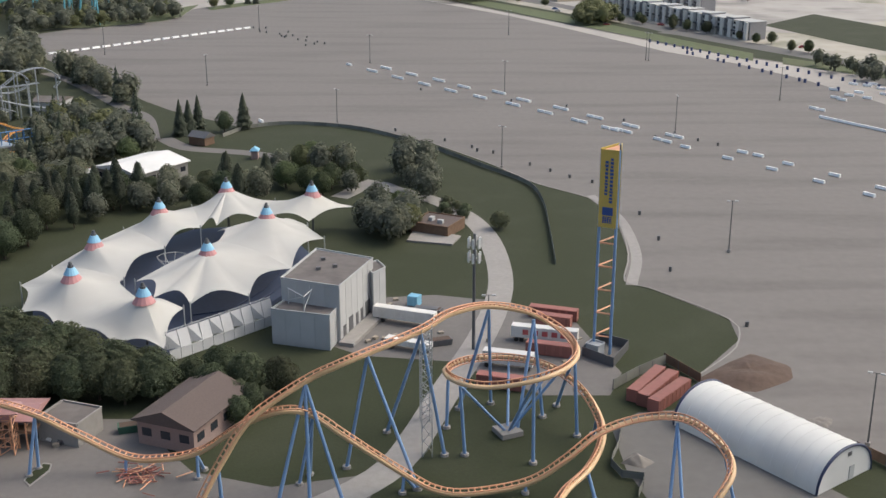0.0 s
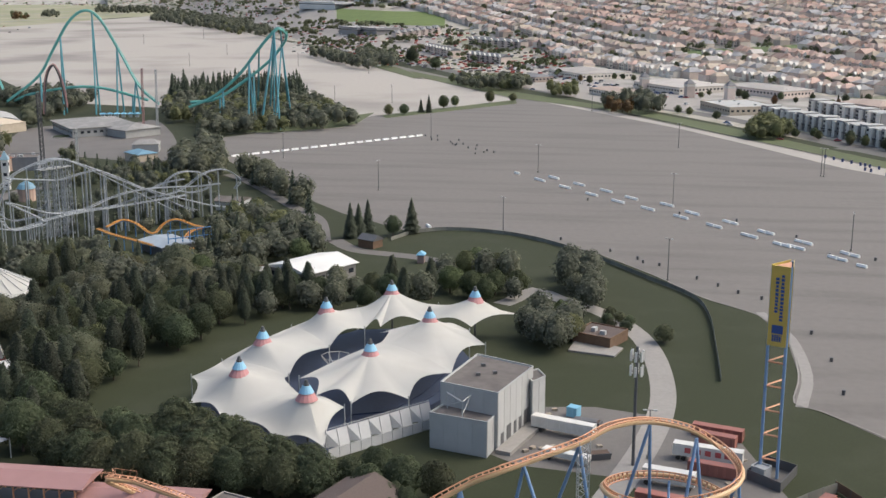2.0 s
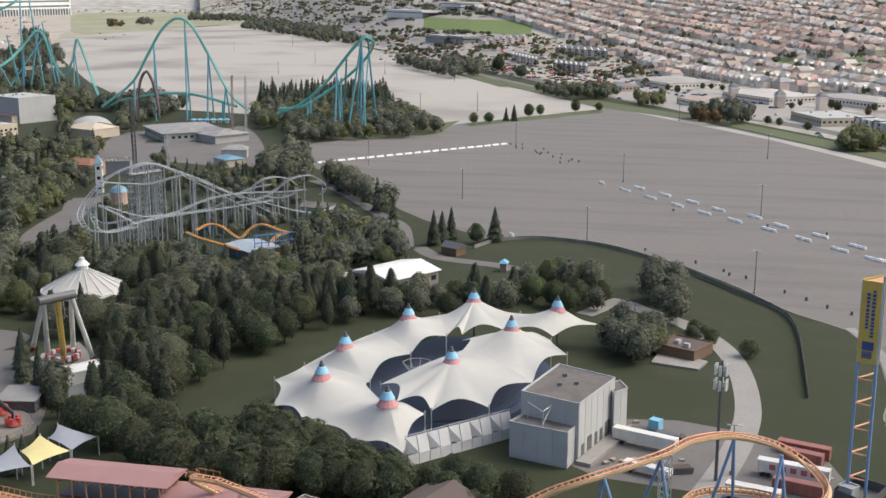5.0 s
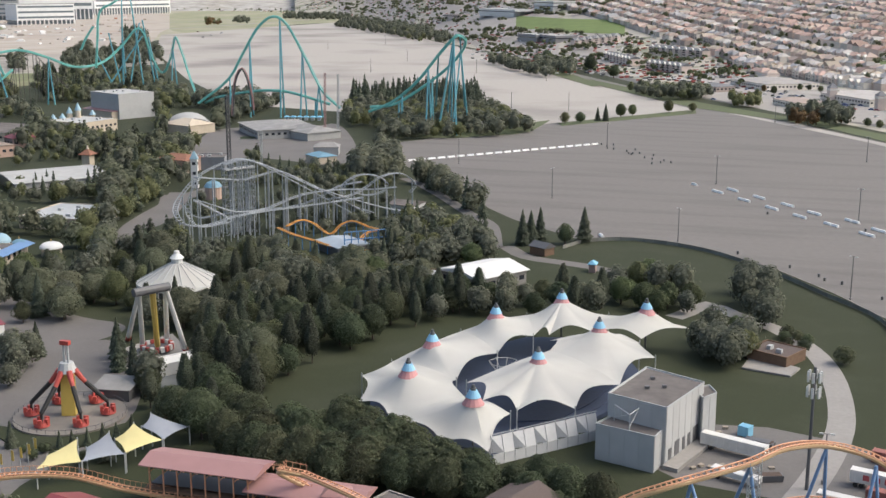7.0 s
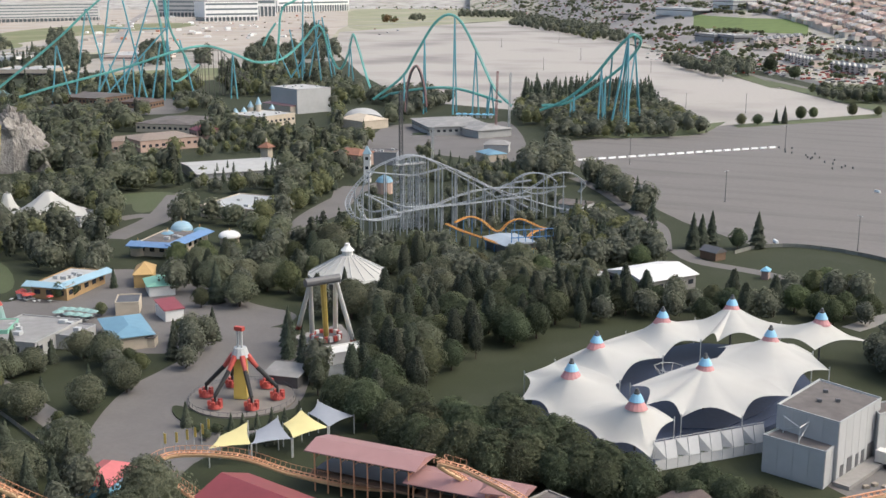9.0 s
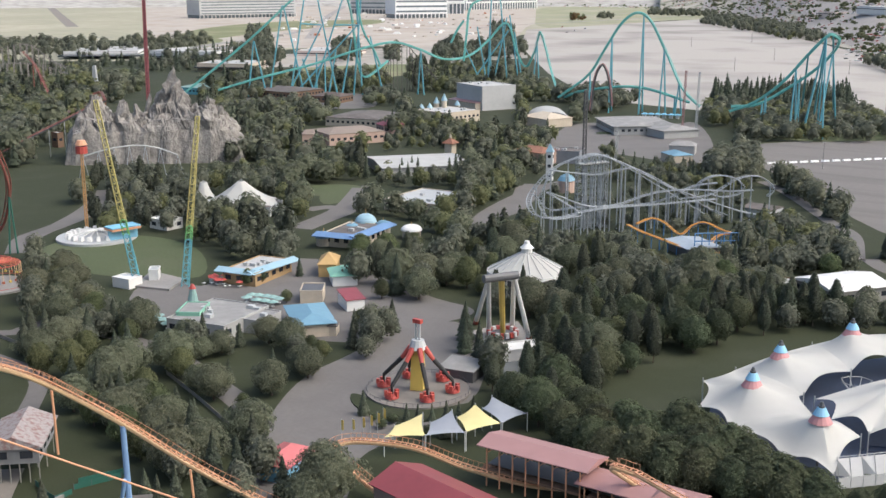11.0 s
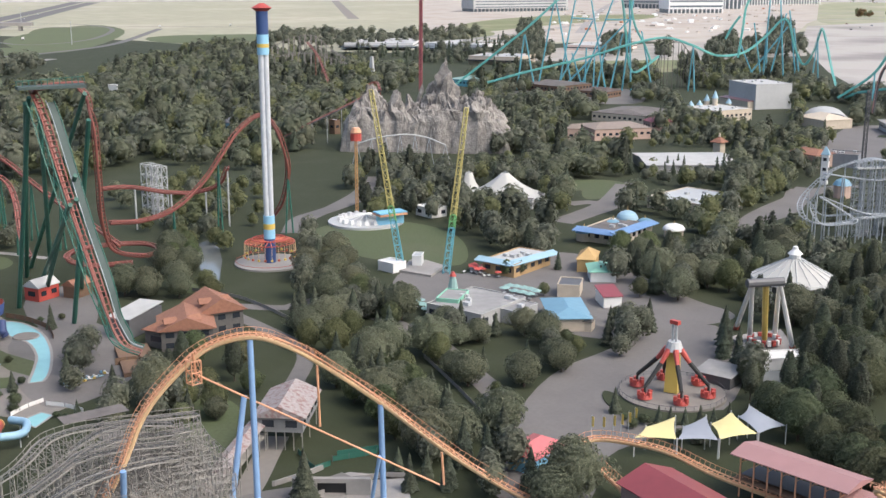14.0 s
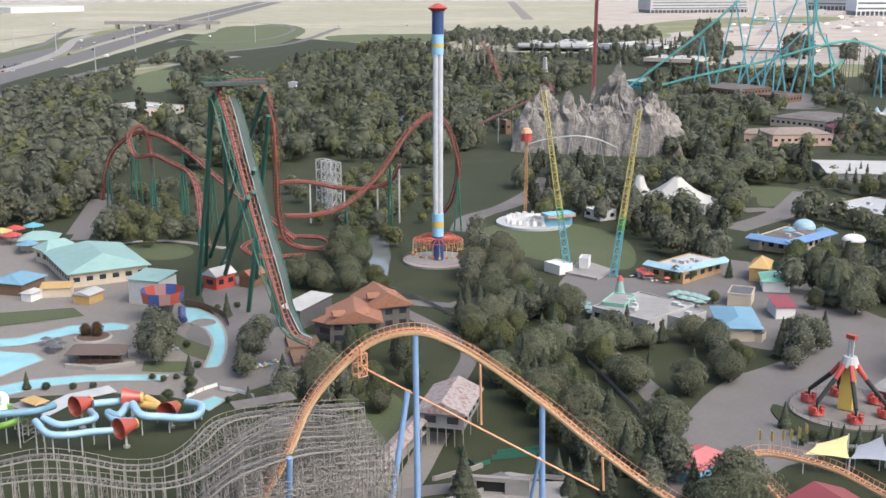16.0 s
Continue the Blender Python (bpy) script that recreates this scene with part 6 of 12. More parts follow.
def block(name, label, category, a, b, c, h, wall, roof, style="flat", rise=2.0, rows=0, ridge=0.5, base=0.0, group="", over=0.4, glass=None):
    """A building on the rectangle whose eaves run a-b and b-c; windows in rows along its two seen sides."""
    l, w, rz = span(a, b), span(b, c), heading(a, b)
    ctr = mid(a, c)
    away = math.hypot(*ctr)
    wide = abs((c[0] - a[0]) * ctr[1] - (c[1] - a[1]) * ctr[0]) / away
    if away > 430:
        l, w = min(l, wide), min(w, wide * 0.8)
    ob = thing(name, label, category, (ctr[0], ctr[1], base), rz, group)
    part("wall", Geo().box((0, 0, h / 2), (l, w, h)), wall, ob)
    if style == "flat":
        part("roof", Geo().box((0, 0, h + 0.05), (l - 0.5, w - 0.5, 0.12)), roof, ob)
        for sx, sy, lx, ly in ((0, -w / 2, l, 0.3), (0, w / 2, l, 0.3), (-l / 2, 0, 0.3, w - 0.3), (l / 2, 0, 0.3, w - 0.3)):
            part("parapet", Geo().box((sx, sy, h + 0.2), (lx, ly, 0.45)), wall, ob)
        if l > 8 and w > 8:
            rnd = random.Random(int(l * 100))
            for _ in range(min(5, int(l * w / 60))):
                part("roof_unit", Geo().box((rnd.uniform(-0.35, 0.35) * l, rnd.uniform(-0.35, 0.35) * w, h + 0.65), (rnd.uniform(1, 2.4), rnd.uniform(1, 2), 1.1)), GREY, ob)
    elif style == "shed":
        g = Geo().add([(-l / 2 - over, -w / 2 - over, h), (l / 2 + over, -w / 2 - over, h), (l / 2 + over, w / 2 + over, h + rise), (-l / 2 - over, w / 2 + over, h + rise),
                       (-l / 2 - over, -w / 2 - over, h + 0.2), (l / 2 + over, -w / 2 - over, h + 0.2), (l / 2 + over, w / 2 + over, h + rise + 0.2), (-l / 2 - over, w / 2 + over, h + rise + 0.2)],
                      [(3, 2, 1, 0), (4, 5, 6, 7), (0, 1, 5, 4), (1, 2, 6, 5), (2, 3, 7, 6), (3, 0, 4, 7)])
        part("roof", g, roof, ob)
    else:
        along = l >= w
        g = Geo().hip((0, 0), (l, w) if along else (w, l), 0 if along else 90, rise, ridge if style == "hip" else 1.0, h + 0.2, over)
        part("roof", g, roof, ob)
        if style == "gable":
            e = Geo()
            for s in (-1, 1):
                if along:
                    e.add([(s * l / 2, -w / 2, h), (s * l / 2, w / 2, h), (s * l / 2, 0, h + rise * 0.93)], [(0, 1, 2)])
                else:
                    e.add([(-l / 2, s * w / 2, h), (l / 2, s * w / 2, h), (0, s * w / 2, h + rise * 0.93)], [(0, 1, 2)])
            part("gable", e, wall, ob)
    for r in range(rows):
        z = h * (r + 0.55) / rows
        hh = min(1.6, h / rows * 0.5)
        n = max(1, int(l / 4.0))
        face = -1 if (math.sin(radians(rz)) * ctr[0] - math.cos(radians(rz)) * ctr[1]) < 0 else 1
        for s in (face,):
            for i in range(n):
                part("window", Geo().box(((i + 0.5) / n * l - l / 2, s * (w / 2 + 0.03), z), (l / n * 0.5, 0.12, hh)), glass or GLASS, ob)
        m = max(1, int(w / 4.0))
        end = -1 if (math.cos(radians(rz)) * ctr[0] + math.sin(radians(rz)) * ctr[1]) > 0 else 1
        for s in (end,):
            for i in range(m):
                part("window", Geo().box((s * (l / 2 + 0.03), (i + 0.5) / m * w - w / 2, z), (0.12, w / m * 0.5, hh)), glass or GLASS, ob)
    return ob


# advertising pylon: two blue legs, orange cross ties, a three-sided yellow sign; its lettering as plain bars
def pylon():
    a, b, c = (33.4, 238.2), (36.8, 236.7), (37.7, 242.6)
    top = 46.0
    ob = thing("sign_pylon", "tall blue steel pylon with a yellow advertising sign", "sign")
    for q in (a, b, c):
        part("leg", Geo().bar((*q, 0), (*q, top), 0.33, n=12), BLUE, ob, smooth=True)
    for z in (4, 9.4, 14.8, 20.2, 25.5):
        t = Geo()
        t.bar((*a, z), (*b, z), 0.22, n=4).bar((*a, z), (*c, z), 0.22, n=4).bar((*b, z), (*c, z), 0.16, n=4)
        part("cross_tie", t, ORANGE, ob)
    for u, v in ((a, b), (b, c), (c, a)):
        m, rz = mid(u, v), heading(u, v)
        cc = (sum(q[0] for q in (a, b, c)) / 3, sum(q[1] for q in (a, b, c)) / 3)
        k = 1 + 0.5 / span(m, cc)
        m = (cc[0] + (m[0] - cc[0]) * k, cc[1] + (m[1] - cc[1]) * k)
        part("sign_face", Geo().box((*m, 37.7), (span(u, v) * 1.04, 0.16, 17.0), rz), YELLOW, ob, "yellow sign face")
    part("top_frame", Geo().prism([a, b, c], top - 0.5, top - 0.1), ORANGE, ob)
    rz = heading(a, b)
    d = Vector((b[0] - a[0], b[1] - a[1], 0)).normalized()
    n = Vector((d.y, -d.x, 0)) * 0.62
    NAVYINK = mat("navy_lettering", (0.03, 0.08, 0.28), 0.5)
    o = Vector((*mid(a, b), 0))
    for off, z0, z1, w in ((-0.55, 36.3, 43.6, 0.7), (0.55, 34.6, 44.9, 0.75)):
        k = z0
        random.seed(3)
        while k < z1 - 0.4:
            hgt = random.uniform(0.55, 0.8)
            q = o + d * off + n
            part("lettering", Geo().box((q.x, q.y, k + hgt / 2), (w * random.uniform(0.75, 1.1), 0.06, hgt * 0.8), rz), NAVYINK, ob)
            k += hgt * 1.12
    q = o + n
    part("emblem", Geo().box((q.x, q.y, 32.8), (2.3, 0.06, 1.8), rz), NAVYINK, ob, "blue emblem block")
    for k in range(4):
        q = o + d * (-0.9 + 0.5 * k) + n
        part("emblem", Geo().box((q.x, q.y, 30.9), (0.28, 0.06, 1.5 - 0.2 * k), rz), NAVYINK, ob)
        q = o + d * 0.0 + n
        part("emblem", Geo().box((q.x, q.y, 30.3 + 0.42 * k), (2.0, 0.07, 0.14), rz), NAVYINK, ob)
    pit = whole("pylon_yard", Geo().sheet([(30.6, 235.8), (36.6, 229.8), (41.3, 239.5), (35.3, 244.0)], 0.05), ROAD, "small fenced gravel yard under the pylon", "yard", "structure")
    ring = [(30.6, 235.8), (36.6, 229.8), (41.3, 239.5), (35.3, 244.0)]
    for i in range(4):
        u, v = ring[i], ring[(i + 1) % 4]
        part("fence_panel", Geo().box((*mid(u, v), 1.1), (span(u, v), 0.1, 2.2), heading(u, v)), DGREY, pit)
    block("switch_cabinet", "grey metal equipment cabinet beside the pylon", "cabinet", (31.6, 236.4), (34.1, 234.5), (35.4, 237.0), 2.4, GREY, GREY, "flat")


pylon()


# fabric hangar: a ribbed half-round roof
def hangar():
    a, b = (44.5, 202.9), (64.1, 176.4)
    right = (76.6, 185.8)
    w = span(b, right)
    l, rz = span(a, b), heading(a, b)
    side = Vector((right[0] - b[0], right[1] - b[1], 0)).normalized()
    d = Vector((b[0] - a[0], b[1] - a[1], 0)).normalized()
    o = Vector((*a, 0))
    ob = thing("fabric_hangar", "long white fabric-covered half-round hangar", "hangar")
    n, hgt = 18, w * 0.44
    prof = [(w / 2 - w / 2 * math.cos(math.pi * i / n) ** 1, hgt * math.sin(math.pi * i / n) ** 0.85) for i in range(n + 1)]
    g = Geo()
    m = 13
    for k in range(m + 1):
        for x, z in prof:
            q = o + d * (l * k / m) + side * x
            g.v.append((q.x, q.y, z))
    for k in range(m):
        for i in range(n):
            u = k * (n + 1) + i
            g.f.append((u, u + 1, u + n + 2, u + n + 1))
    part("cover", g, HANGAR, ob, smooth=True)
    for k in range(m + 1):
        rib = Geo().tube([o + d * (l * k / m) + side * x + Vector((0, 0, z + 0.02)) for x, z in prof], 0.09, 5, [d] * (n + 1), [Vector((0, 0, 1))] * (n + 1))
        part("rib", rib, HANGAR, ob)
    for k, q0 in ((0, o), (1, o + d * l)):
        e = Geo()
        e.add([tuple(q0 + side * x + Vector((0, 0, z))) for x, z in prof], [tuple(range(n + 1))])
        part("end_wall", e, WHITE, ob)
        trim = Geo().tube([q0 + side * x + Vector((0, 0, z)) for x, z in prof], 0.3, 6, [d] * (n + 1), [Vector((0, 0, 1))] * (n + 1))
        part("edge_trim", trim, mat("navy_trim", (0.03, 0.04, 0.09), 0.6), ob, "dark navy edge band")
    q = o + d * (l + 0.06) + side * (w * 0.62)
    part("door", Geo().box((q.x, q.y, 1.4), (0.1, 1.4, 2.8), rz), GREY, ob)
    q = o + d * (l + 0.06) + side * (w * 0.55)
    part("vent", Geo().box((q.x, q.y, hgt * 0.78), (0.1, 1.0, 0.8), rz), DGREY, ob)


hangar()


def container(a, b, material, label, h=2.6, w=2.44, wheels=False, name="shipping_container"):
    l, rz = span(a, b), heading(a, b)
    ob = thing(name, label, "trailer" if wheels else "container", (*mid(a, b), 0), rz, "containers and trailers")
    z0 = 1.1 if wheels else 0.1
    part("body", Geo().box((0, 0, z0 + h / 2), (l, w, h)), material, ob)
    n = int(l / 1.5)
    for s in (-1, 1):
        for i in range(n):
            part("corrugation", Geo().box(((i + 0.5) / n * l - l / 2, s * (w / 2 + 0.03), z0 + h / 2), (0.6, 0.06, h - 0.3)), material, ob)
    for s in (-1, 1):
        part("end_frame", Geo().box((s * (l / 2 - 0.08), 0, z0 + h / 2), (0.2, w + 0.12, h + 0.1)), material, ob)
    part("top", Geo().box((0, 0, z0 + h + 0.03), (l - 0.3, w - 0.2, 0.06)), material, ob)
    if wheels:
        for x in (-0.42, -0.34, 0.4):
            for s in (-1, 1):
                part("wheel", Geo().bar((x * l, s * (w / 2 - 0.3), 0.5), (x * l, s * w / 2, 0.5), 0.5, n=12), BLACK, ob)
    return ob


TRAILERW = mat("dirty_white_trailer", (0.62, 0.61, 0.58), 0.5, vary=0.1, dirt=(0.4, 0.38, 0.34), dirt_scale=0.4)
container((-16.1, 257.3), (-1.8, 252.0), TRAILERW, "long white box trailer with rust streaks", wheels=True, name="box_trailer")
rx = container((15.7, 245.3), (30.2, 241.4), TRAILERW, "white box trailer with faded red lettering", wheels=True, name="box_trailer")
for i, x in enumerate((-4.2, -2.0, 0.2, 2.4, 4.4)):
    part("lettering", Geo().box((x, -1.28, 2.5), (1.3, 0.05, 1.2)), mat("faded_red_lettering", (0.45, 0.10, 0.10), 0.6), rx)
container((20.8, 259.8), (31.8, 256.2), CONTAINER, "rust red shipping container")
container((22.1, 254.8), (29.8, 252.0), CONTAINER, "rust red shipping container")
container((18.6, 238.2), (28.6, 235.1), CONTAINER, "rust red shipping container")
container((8.8, 231.2), (19.3, 228.3), TRAILERW, "white flat-topped trailer with dark openings", wheels=True, name="box_trailer")
container((7.2, 221.3), (16.4, 218.5), CONTAINER, "rust red shipping container")
container((38.0, 212.8), (45.7, 224.6), CONTAINER, "rust red shipping container")
container((39.7, 210.7), (48.0, 222.4), CONTAINER, "rust red shipping container")
container((41.4, 208.2), (49.8, 218.5), CONTAINER, "rust red shipping container with grey roof sheet")
container((-8.2, 267.2), (-5.8, 266.1), SKYBLUE, "small bright blue site cabin", h=2.4)
container((-6.7, 261.6), (-1.2, 260.5), DGREY, "dark open skip with scrap", h=1.4)
container((-12.6, 241.4), (-2.7, 237.3), TRAILERW, "low white flatbed trailer", h=1.2, wheels=True, name="box_trailer")


# phone mast
def phone_mast():
    b = (6.8, 239.5)
    ob = thing("phone_mast", "slim dark phone mast with white antenna panels", "mast")
    part("pole", Geo().bar((*b, 0), (*b, 27), 0.4, 0.3, 10), DGREY, ob)
    for z in (21.5, 24.8):
        ringg = Geo()
        for i in range(6):
            a, c = i * math.pi / 3, (i + 1) * math.pi / 3
            ringg.bar((b[0] + 1.2 * math.cos(a), b[1] + 1.2 * math.sin(a), z), (b[0] + 1.2 * math.cos(c), b[1] + 1.2 * math.sin(c), z), 0.08, n=4)
        part("bracket", ringg, DGREY, ob)
        for i in range(6):
            a = i * math.pi / 3 + 0.3
            part("antenna", Geo().box((b[0] + 1.35 * math.cos(a), b[1] + 1.35 * math.sin(a), z + 0.2), (0.35, 0.5, 2.2), math.degrees(a)), WHITE, ob)


phone_mast()
# brick lodge with brown roof, small flat shed
block("brick_lodge", "brick lodge with brown shingled gable roof and white gable", "building", (-56.6, 195.4), (-45.2, 190.9), (-39.2, 208.0), 5, BRICK, BROWNROOF, "gable", 2.6, 1, over=0.8)
block("flat_shed", "small grey block shed with flat roof", "shed", (-74.8, 196.4), (-66.5, 193.4), (-66.1, 201.1), 4.5, CONCRETE, GREYROOF, "flat")
# white hall, gazebo, little kiosk
block("white_roof_hall", "brown hall with a wide white metal roof", "hall", (-114.7, 380.5), (-98.2, 369.5), (-89.9, 390.5), 5, CONCRETE, WHITE, "gable", 2.2, 1, over=0.9)
block("gazebo", "dark wooden gazebo with grey roof", "gazebo", (-96.0, 435.0), (-89.3, 431.3), (-88.4, 436.9), 3, TIMBER, DGREY, "gable", 1.8)
block("kiosk", "small kiosk with pale blue roof", "kiosk", (-69.5, 411.6), (-67.1, 411.6), (-67.2, 415.1), 3, BRICK, SKYBLUE, "hip", 1.2)
block("service_shed", "low timber service shed", "shed", (-8.1, 324.3), (2.6, 318.9), (5.2, 329.9), 3, TIMBER, BROWNROOF, "flat")
container((-1.5, 331.1), (4.3, 328.9), RED, "small red steel waste skip", h=1.6)
whole("low_wall", Geo().prism([(-10.3, 316.1), (2.6, 312.5), (5.1, 320.2), (-8.2, 328.3)], 0, 0.5), CONCRETE, "pale slab of an old stage", "slab", "structure")


# lamp posts
def lot_lamp(q, h):
    ob = thing("lamp_post", "tall slim steel lamp post with twin heads", "lamp post", (*q, 0), 0, "car park lamp posts")
    part("base", Geo().cone((0, 0), 0.5, 0.5, -0.1, 0.9, 10), CONCRETE, ob)
    part("pole", Geo().bar((0, 0, 0.9), (0, 0, h), 0.2, 0.12, 8), DGREY, ob)
    part("arm", Geo().bar((-1.0, 0, h), (1.0, 0, h), 0.07, n=4), DGREY, ob)
    for s in (-1, 1):
        part("lamp_head", Geo().box((s * 1.1, 0, h), (0.9, 0.45, 0.25)), GREY, ob)
    return ob


LAMPH = 14.9
post = lot_lamp((79.2, 306.5), LAMPH)
for q in ((79.0, 194.2), (92.4, 454.9), (109.4, 629.1), (28.6, 536.9), (-43.2, 468.3), (-38.8, 620.0), (-113.0, 555.3), (20.7, 399.7), (-187.5, 648.0), (-116.5, 746.3), (40.4, 723.9), (151.7, 519.7),
          (110.5, 627.3), (-180.5, 947.8), (-359.8, 1316.0), (-502.0, 1487.4), (-482.7, 1295.9), (-259.2, 1229.6), (-227.0, 940.2), (-16.3, 913.1), (-673.4, 1879.6), (-708.0, 1711.2), (-320.2, 1636.3), (-530.4, 1207.5), (-434.3, 1617.6)):
    copy_thing(post, pose(*q, 0, 0, 0, random.uniform(0, 180)))
lot_lamp((10.2, 243.6), 11.3)


# white barriers, end to end in pairs
BARRIERW = mat("bright_white_plastic", (0.86, 0.86, 0.85), 0.5, vary=0.04)
def barrier(q, rz, l=4.3):
    ob = thing("traffic_barrier", "white plastic traffic barrier on asphalt", "barrier", (*q, 0), rz, "car park barriers")
    g = Geo()
    for z0, z1, w0, w1 in ((0.0, 0.35, 1.2, 1.2), (0.35, 0.6, 1.2, 0.8), (0.6, 1.05, 0.8, 0.7)):
        g.add([(x * l / 2, y * (w0 if z == z0 else w1) / 2, z) for z in (z0, z1) for x, y in ((-1, -1), (1, -1), (1, 1), (-1, 1))],
              [(3, 2, 1, 0), (4, 5, 6, 7), (0, 1, 5, 4), (1, 2, 6, 5), (2, 3, 7, 6), (3, 0, 4, 7)])
    part("shell", g, BARRIERW, ob)
    part("foot", Geo().box((0, 0, 0.06), (l * 0.96, 1.25, 0.12)), DGREY, ob)
    return ob


first = barrier((-49.4, 613.6), 0)
row1 = [(-49.4, 613.6), (-36.2, 594.6), (-22.4, 575.5), (-8.9, 557.7), (3.7, 541.1), (17.0, 525.8), (30.9, 509.1), (43.8, 492.4), (56.4, 474.9), (67.3, 460.5), (72.0, 456.4), (84.7, 440.1)]
row2 = [(-29.4, 602.6), (-15.7, 584.6), (-2.0, 567.9), (10.0, 550.6), (26.0, 536.5), (36.3, 518.7), (51.2, 500.5), (63.9, 482.5), (76.4, 465.9), (90.6, 447.3)]
row3 = [(91.4, 429.2), (103.4, 411.9), (115.3, 396.5), (126.7, 380.1), (137.9, 363.4), (111.0, 421.2), (115.5, 416.1), (123.0, 403.7), (134.6, 388.1), (144.8, 371.6)]
rz1 = heading(row1[0], row1[8])
u1 = Vector((math.cos(radians(rz1)), math.sin(radians(rz1))))
first.matrix_basis = pose(*row1[0], 0, 0, 0, rz1)
for i, q in enumerate(row1[1:] + row2):
    for s in (-1, 1):
        copy_thing(first, pose(q[0] + u1.x * 2.4 * s, q[1] + u1.y * 2.4 * s, 0, 0, 0, rz1))
for q in row3:
    copy_thing(first, pose(*q, 0, 0, 0, rz1 + random.uniform(-6, 6)))
la, lb = (-221.7, 645.0), (-125.2, 751.5)
for i in range(22):
    copy_thing(first, pose(*mid(la, lb, i / 21), 0, 0, 0, heading(la, lb)) @ Matrix.Diagonal((1.1, 1.1, 1.1, 1)))
ra, rb = (159.7, 481.3), (186.7, 440.3)
for i in range(11):
    copy_thing(first, pose(*mid(ra, rb, i / 11), 0, 0, 0, heading(ra, rb)))
for x, y in [(161.4, 501.0), (163.2, 497.4), (178.3, 524.9), (179.7, 519.7), (186.5, 530.2), (193.2, 536.9), (192.5, 523.6), (197.7, 558.2), (203.0, 553.8), (207.2, 546.7), (183.6, 543.9), (207.2, 558.2), (203.6, 532.9)]:
    copy_thing(first, pose(x, y, 0, 0, 0, rz1 + 8))
copy_thing(first, pose(*(-75.3, 474.7), 0, 0, 0, rz1 - 10))

# dark bins and blue barrels
def bin_(q, material, label, k=1.0):
    ob = thing("litter_bin", label, "bin", (*q, 0), 0, "car park bins")
    part("barrel", Geo().bar((0, 0, 0), (0, 0, 1.2 * k), 0.42 * k, 0.45 * k, 10), material, ob)
    part("rim", Geo().bar((0, 0, 1.2 * k), (0, 0, 1.28 * k), 0.5 * k, n=10), DGREY, ob)
    return ob


NAVYBIN = mat("navy_plastic", (0.03, 0.05, 0.16), 0.5)
b1 = bin_((0.7, 440.3), DGREY, "dark litter bin on the asphalt")
for q in [(10.9, 429.2), (18.6, 420.4), (30.9, 402.9), (37.4, 394.2), (43.3, 385.9), (50.2, 379.3), (56.5, 371.6), (60.3, 342.7), (61.7, 317.6), (60.2, 291.2), (30.7, 517.1), (54.2, 504.7), (75.0, 475.8), (82.8, 445.1), (98.4, 440.3), (104.4, 432.8), (56.1, 364.8), (12.8, 423.9), (71.0, 252.7), (-19.0, 457.9), (-10.4, 543.9)]:
    copy_thing(b1, pose(*q, 0))
for i in range(18):
    copy_thing(b1, pose(*mid((-117.1, 750.1), (-49.5, 644.1), i / 26 + random.uniform(-0.02, 0.02)), 0) @ Matrix.Translation((random.uniform(-7, 7), random.uniform(-8, 8), 0)))
b2 = bin_((139.0, 666.1), NAVYBIN, "navy blue barrel along the verge", 1.5)
na, nb = (122.4, 693.9), (214.2, 536.9)
for i in range(26):
    q = mid(na, nb, i / 25)
    copy_thing(b2, pose(*q, 0))
nc, nd = (135.9, 652.0), (184.9, 543.9)
for i in range(14):
    copy_thing(b2, pose(*mid(nc, nd, i / 13 + random.uniform(-0.03, 0.03)), 0))


# fences
def fence(pts, h, material, label, every=4.0, name="fence"):
    ob = thing(name, label, "fence")
    line = spline([(x, y, 0) for x, y in pts], every)
    for i in range(len(line) - 1):
        a, b = line[i], line[i + 1]
        part("post", Geo().box((a.x, a.y, h / 2), (0.14, 0.14, h + 0.1), heading(a, b)), DGREY, ob)
        part("panel", Geo().box((*mid(a, b)[:2], h / 2), (span(a, b), 0.06, h - 0.1), heading(a, b)), material, ob)
    return ob


FENCE = mat("grey_green_fence", (0.19, 0.19, 0.165), 0.9, vary=0.2, scale=0.5, each=0.15)
fence([(-86.1, 447.0), (-78.5, 462.0), (-61.1, 469.4), (-32.6, 458.9), (-5.1, 429.2), (13.2, 401.3), (27.7, 378.6), (31.6, 356.3), (31.1, 320.2), (30.3, 296.6)], 1.6, FENCE, "long grey-green fence round the grass bank", 5)
fence([(35.0, 218.5), (41.4, 225.4), (48.1, 231.2)], 2.4, FENCE, "grey-green fence by the containers")
fence([(48.0, 232.7), (50.3, 228.3), (53.7, 221.8)], 2.2, TIMBER, "brown timber fence by the hangar")
fence([(76.2, 192.1), (77.9, 189.5), (81.9, 183.7)], 2.2, TIMBER, "brown timber fence by the hangar")
fence([(34.0, 201.0), (32.7, 194.2), (30.3, 186.8), (31.6, 182.7), (35.4, 181.8), (33.5, 176.0)], 1.6, FENCE, "low grey mesh fence round the coaster lawn", 3)


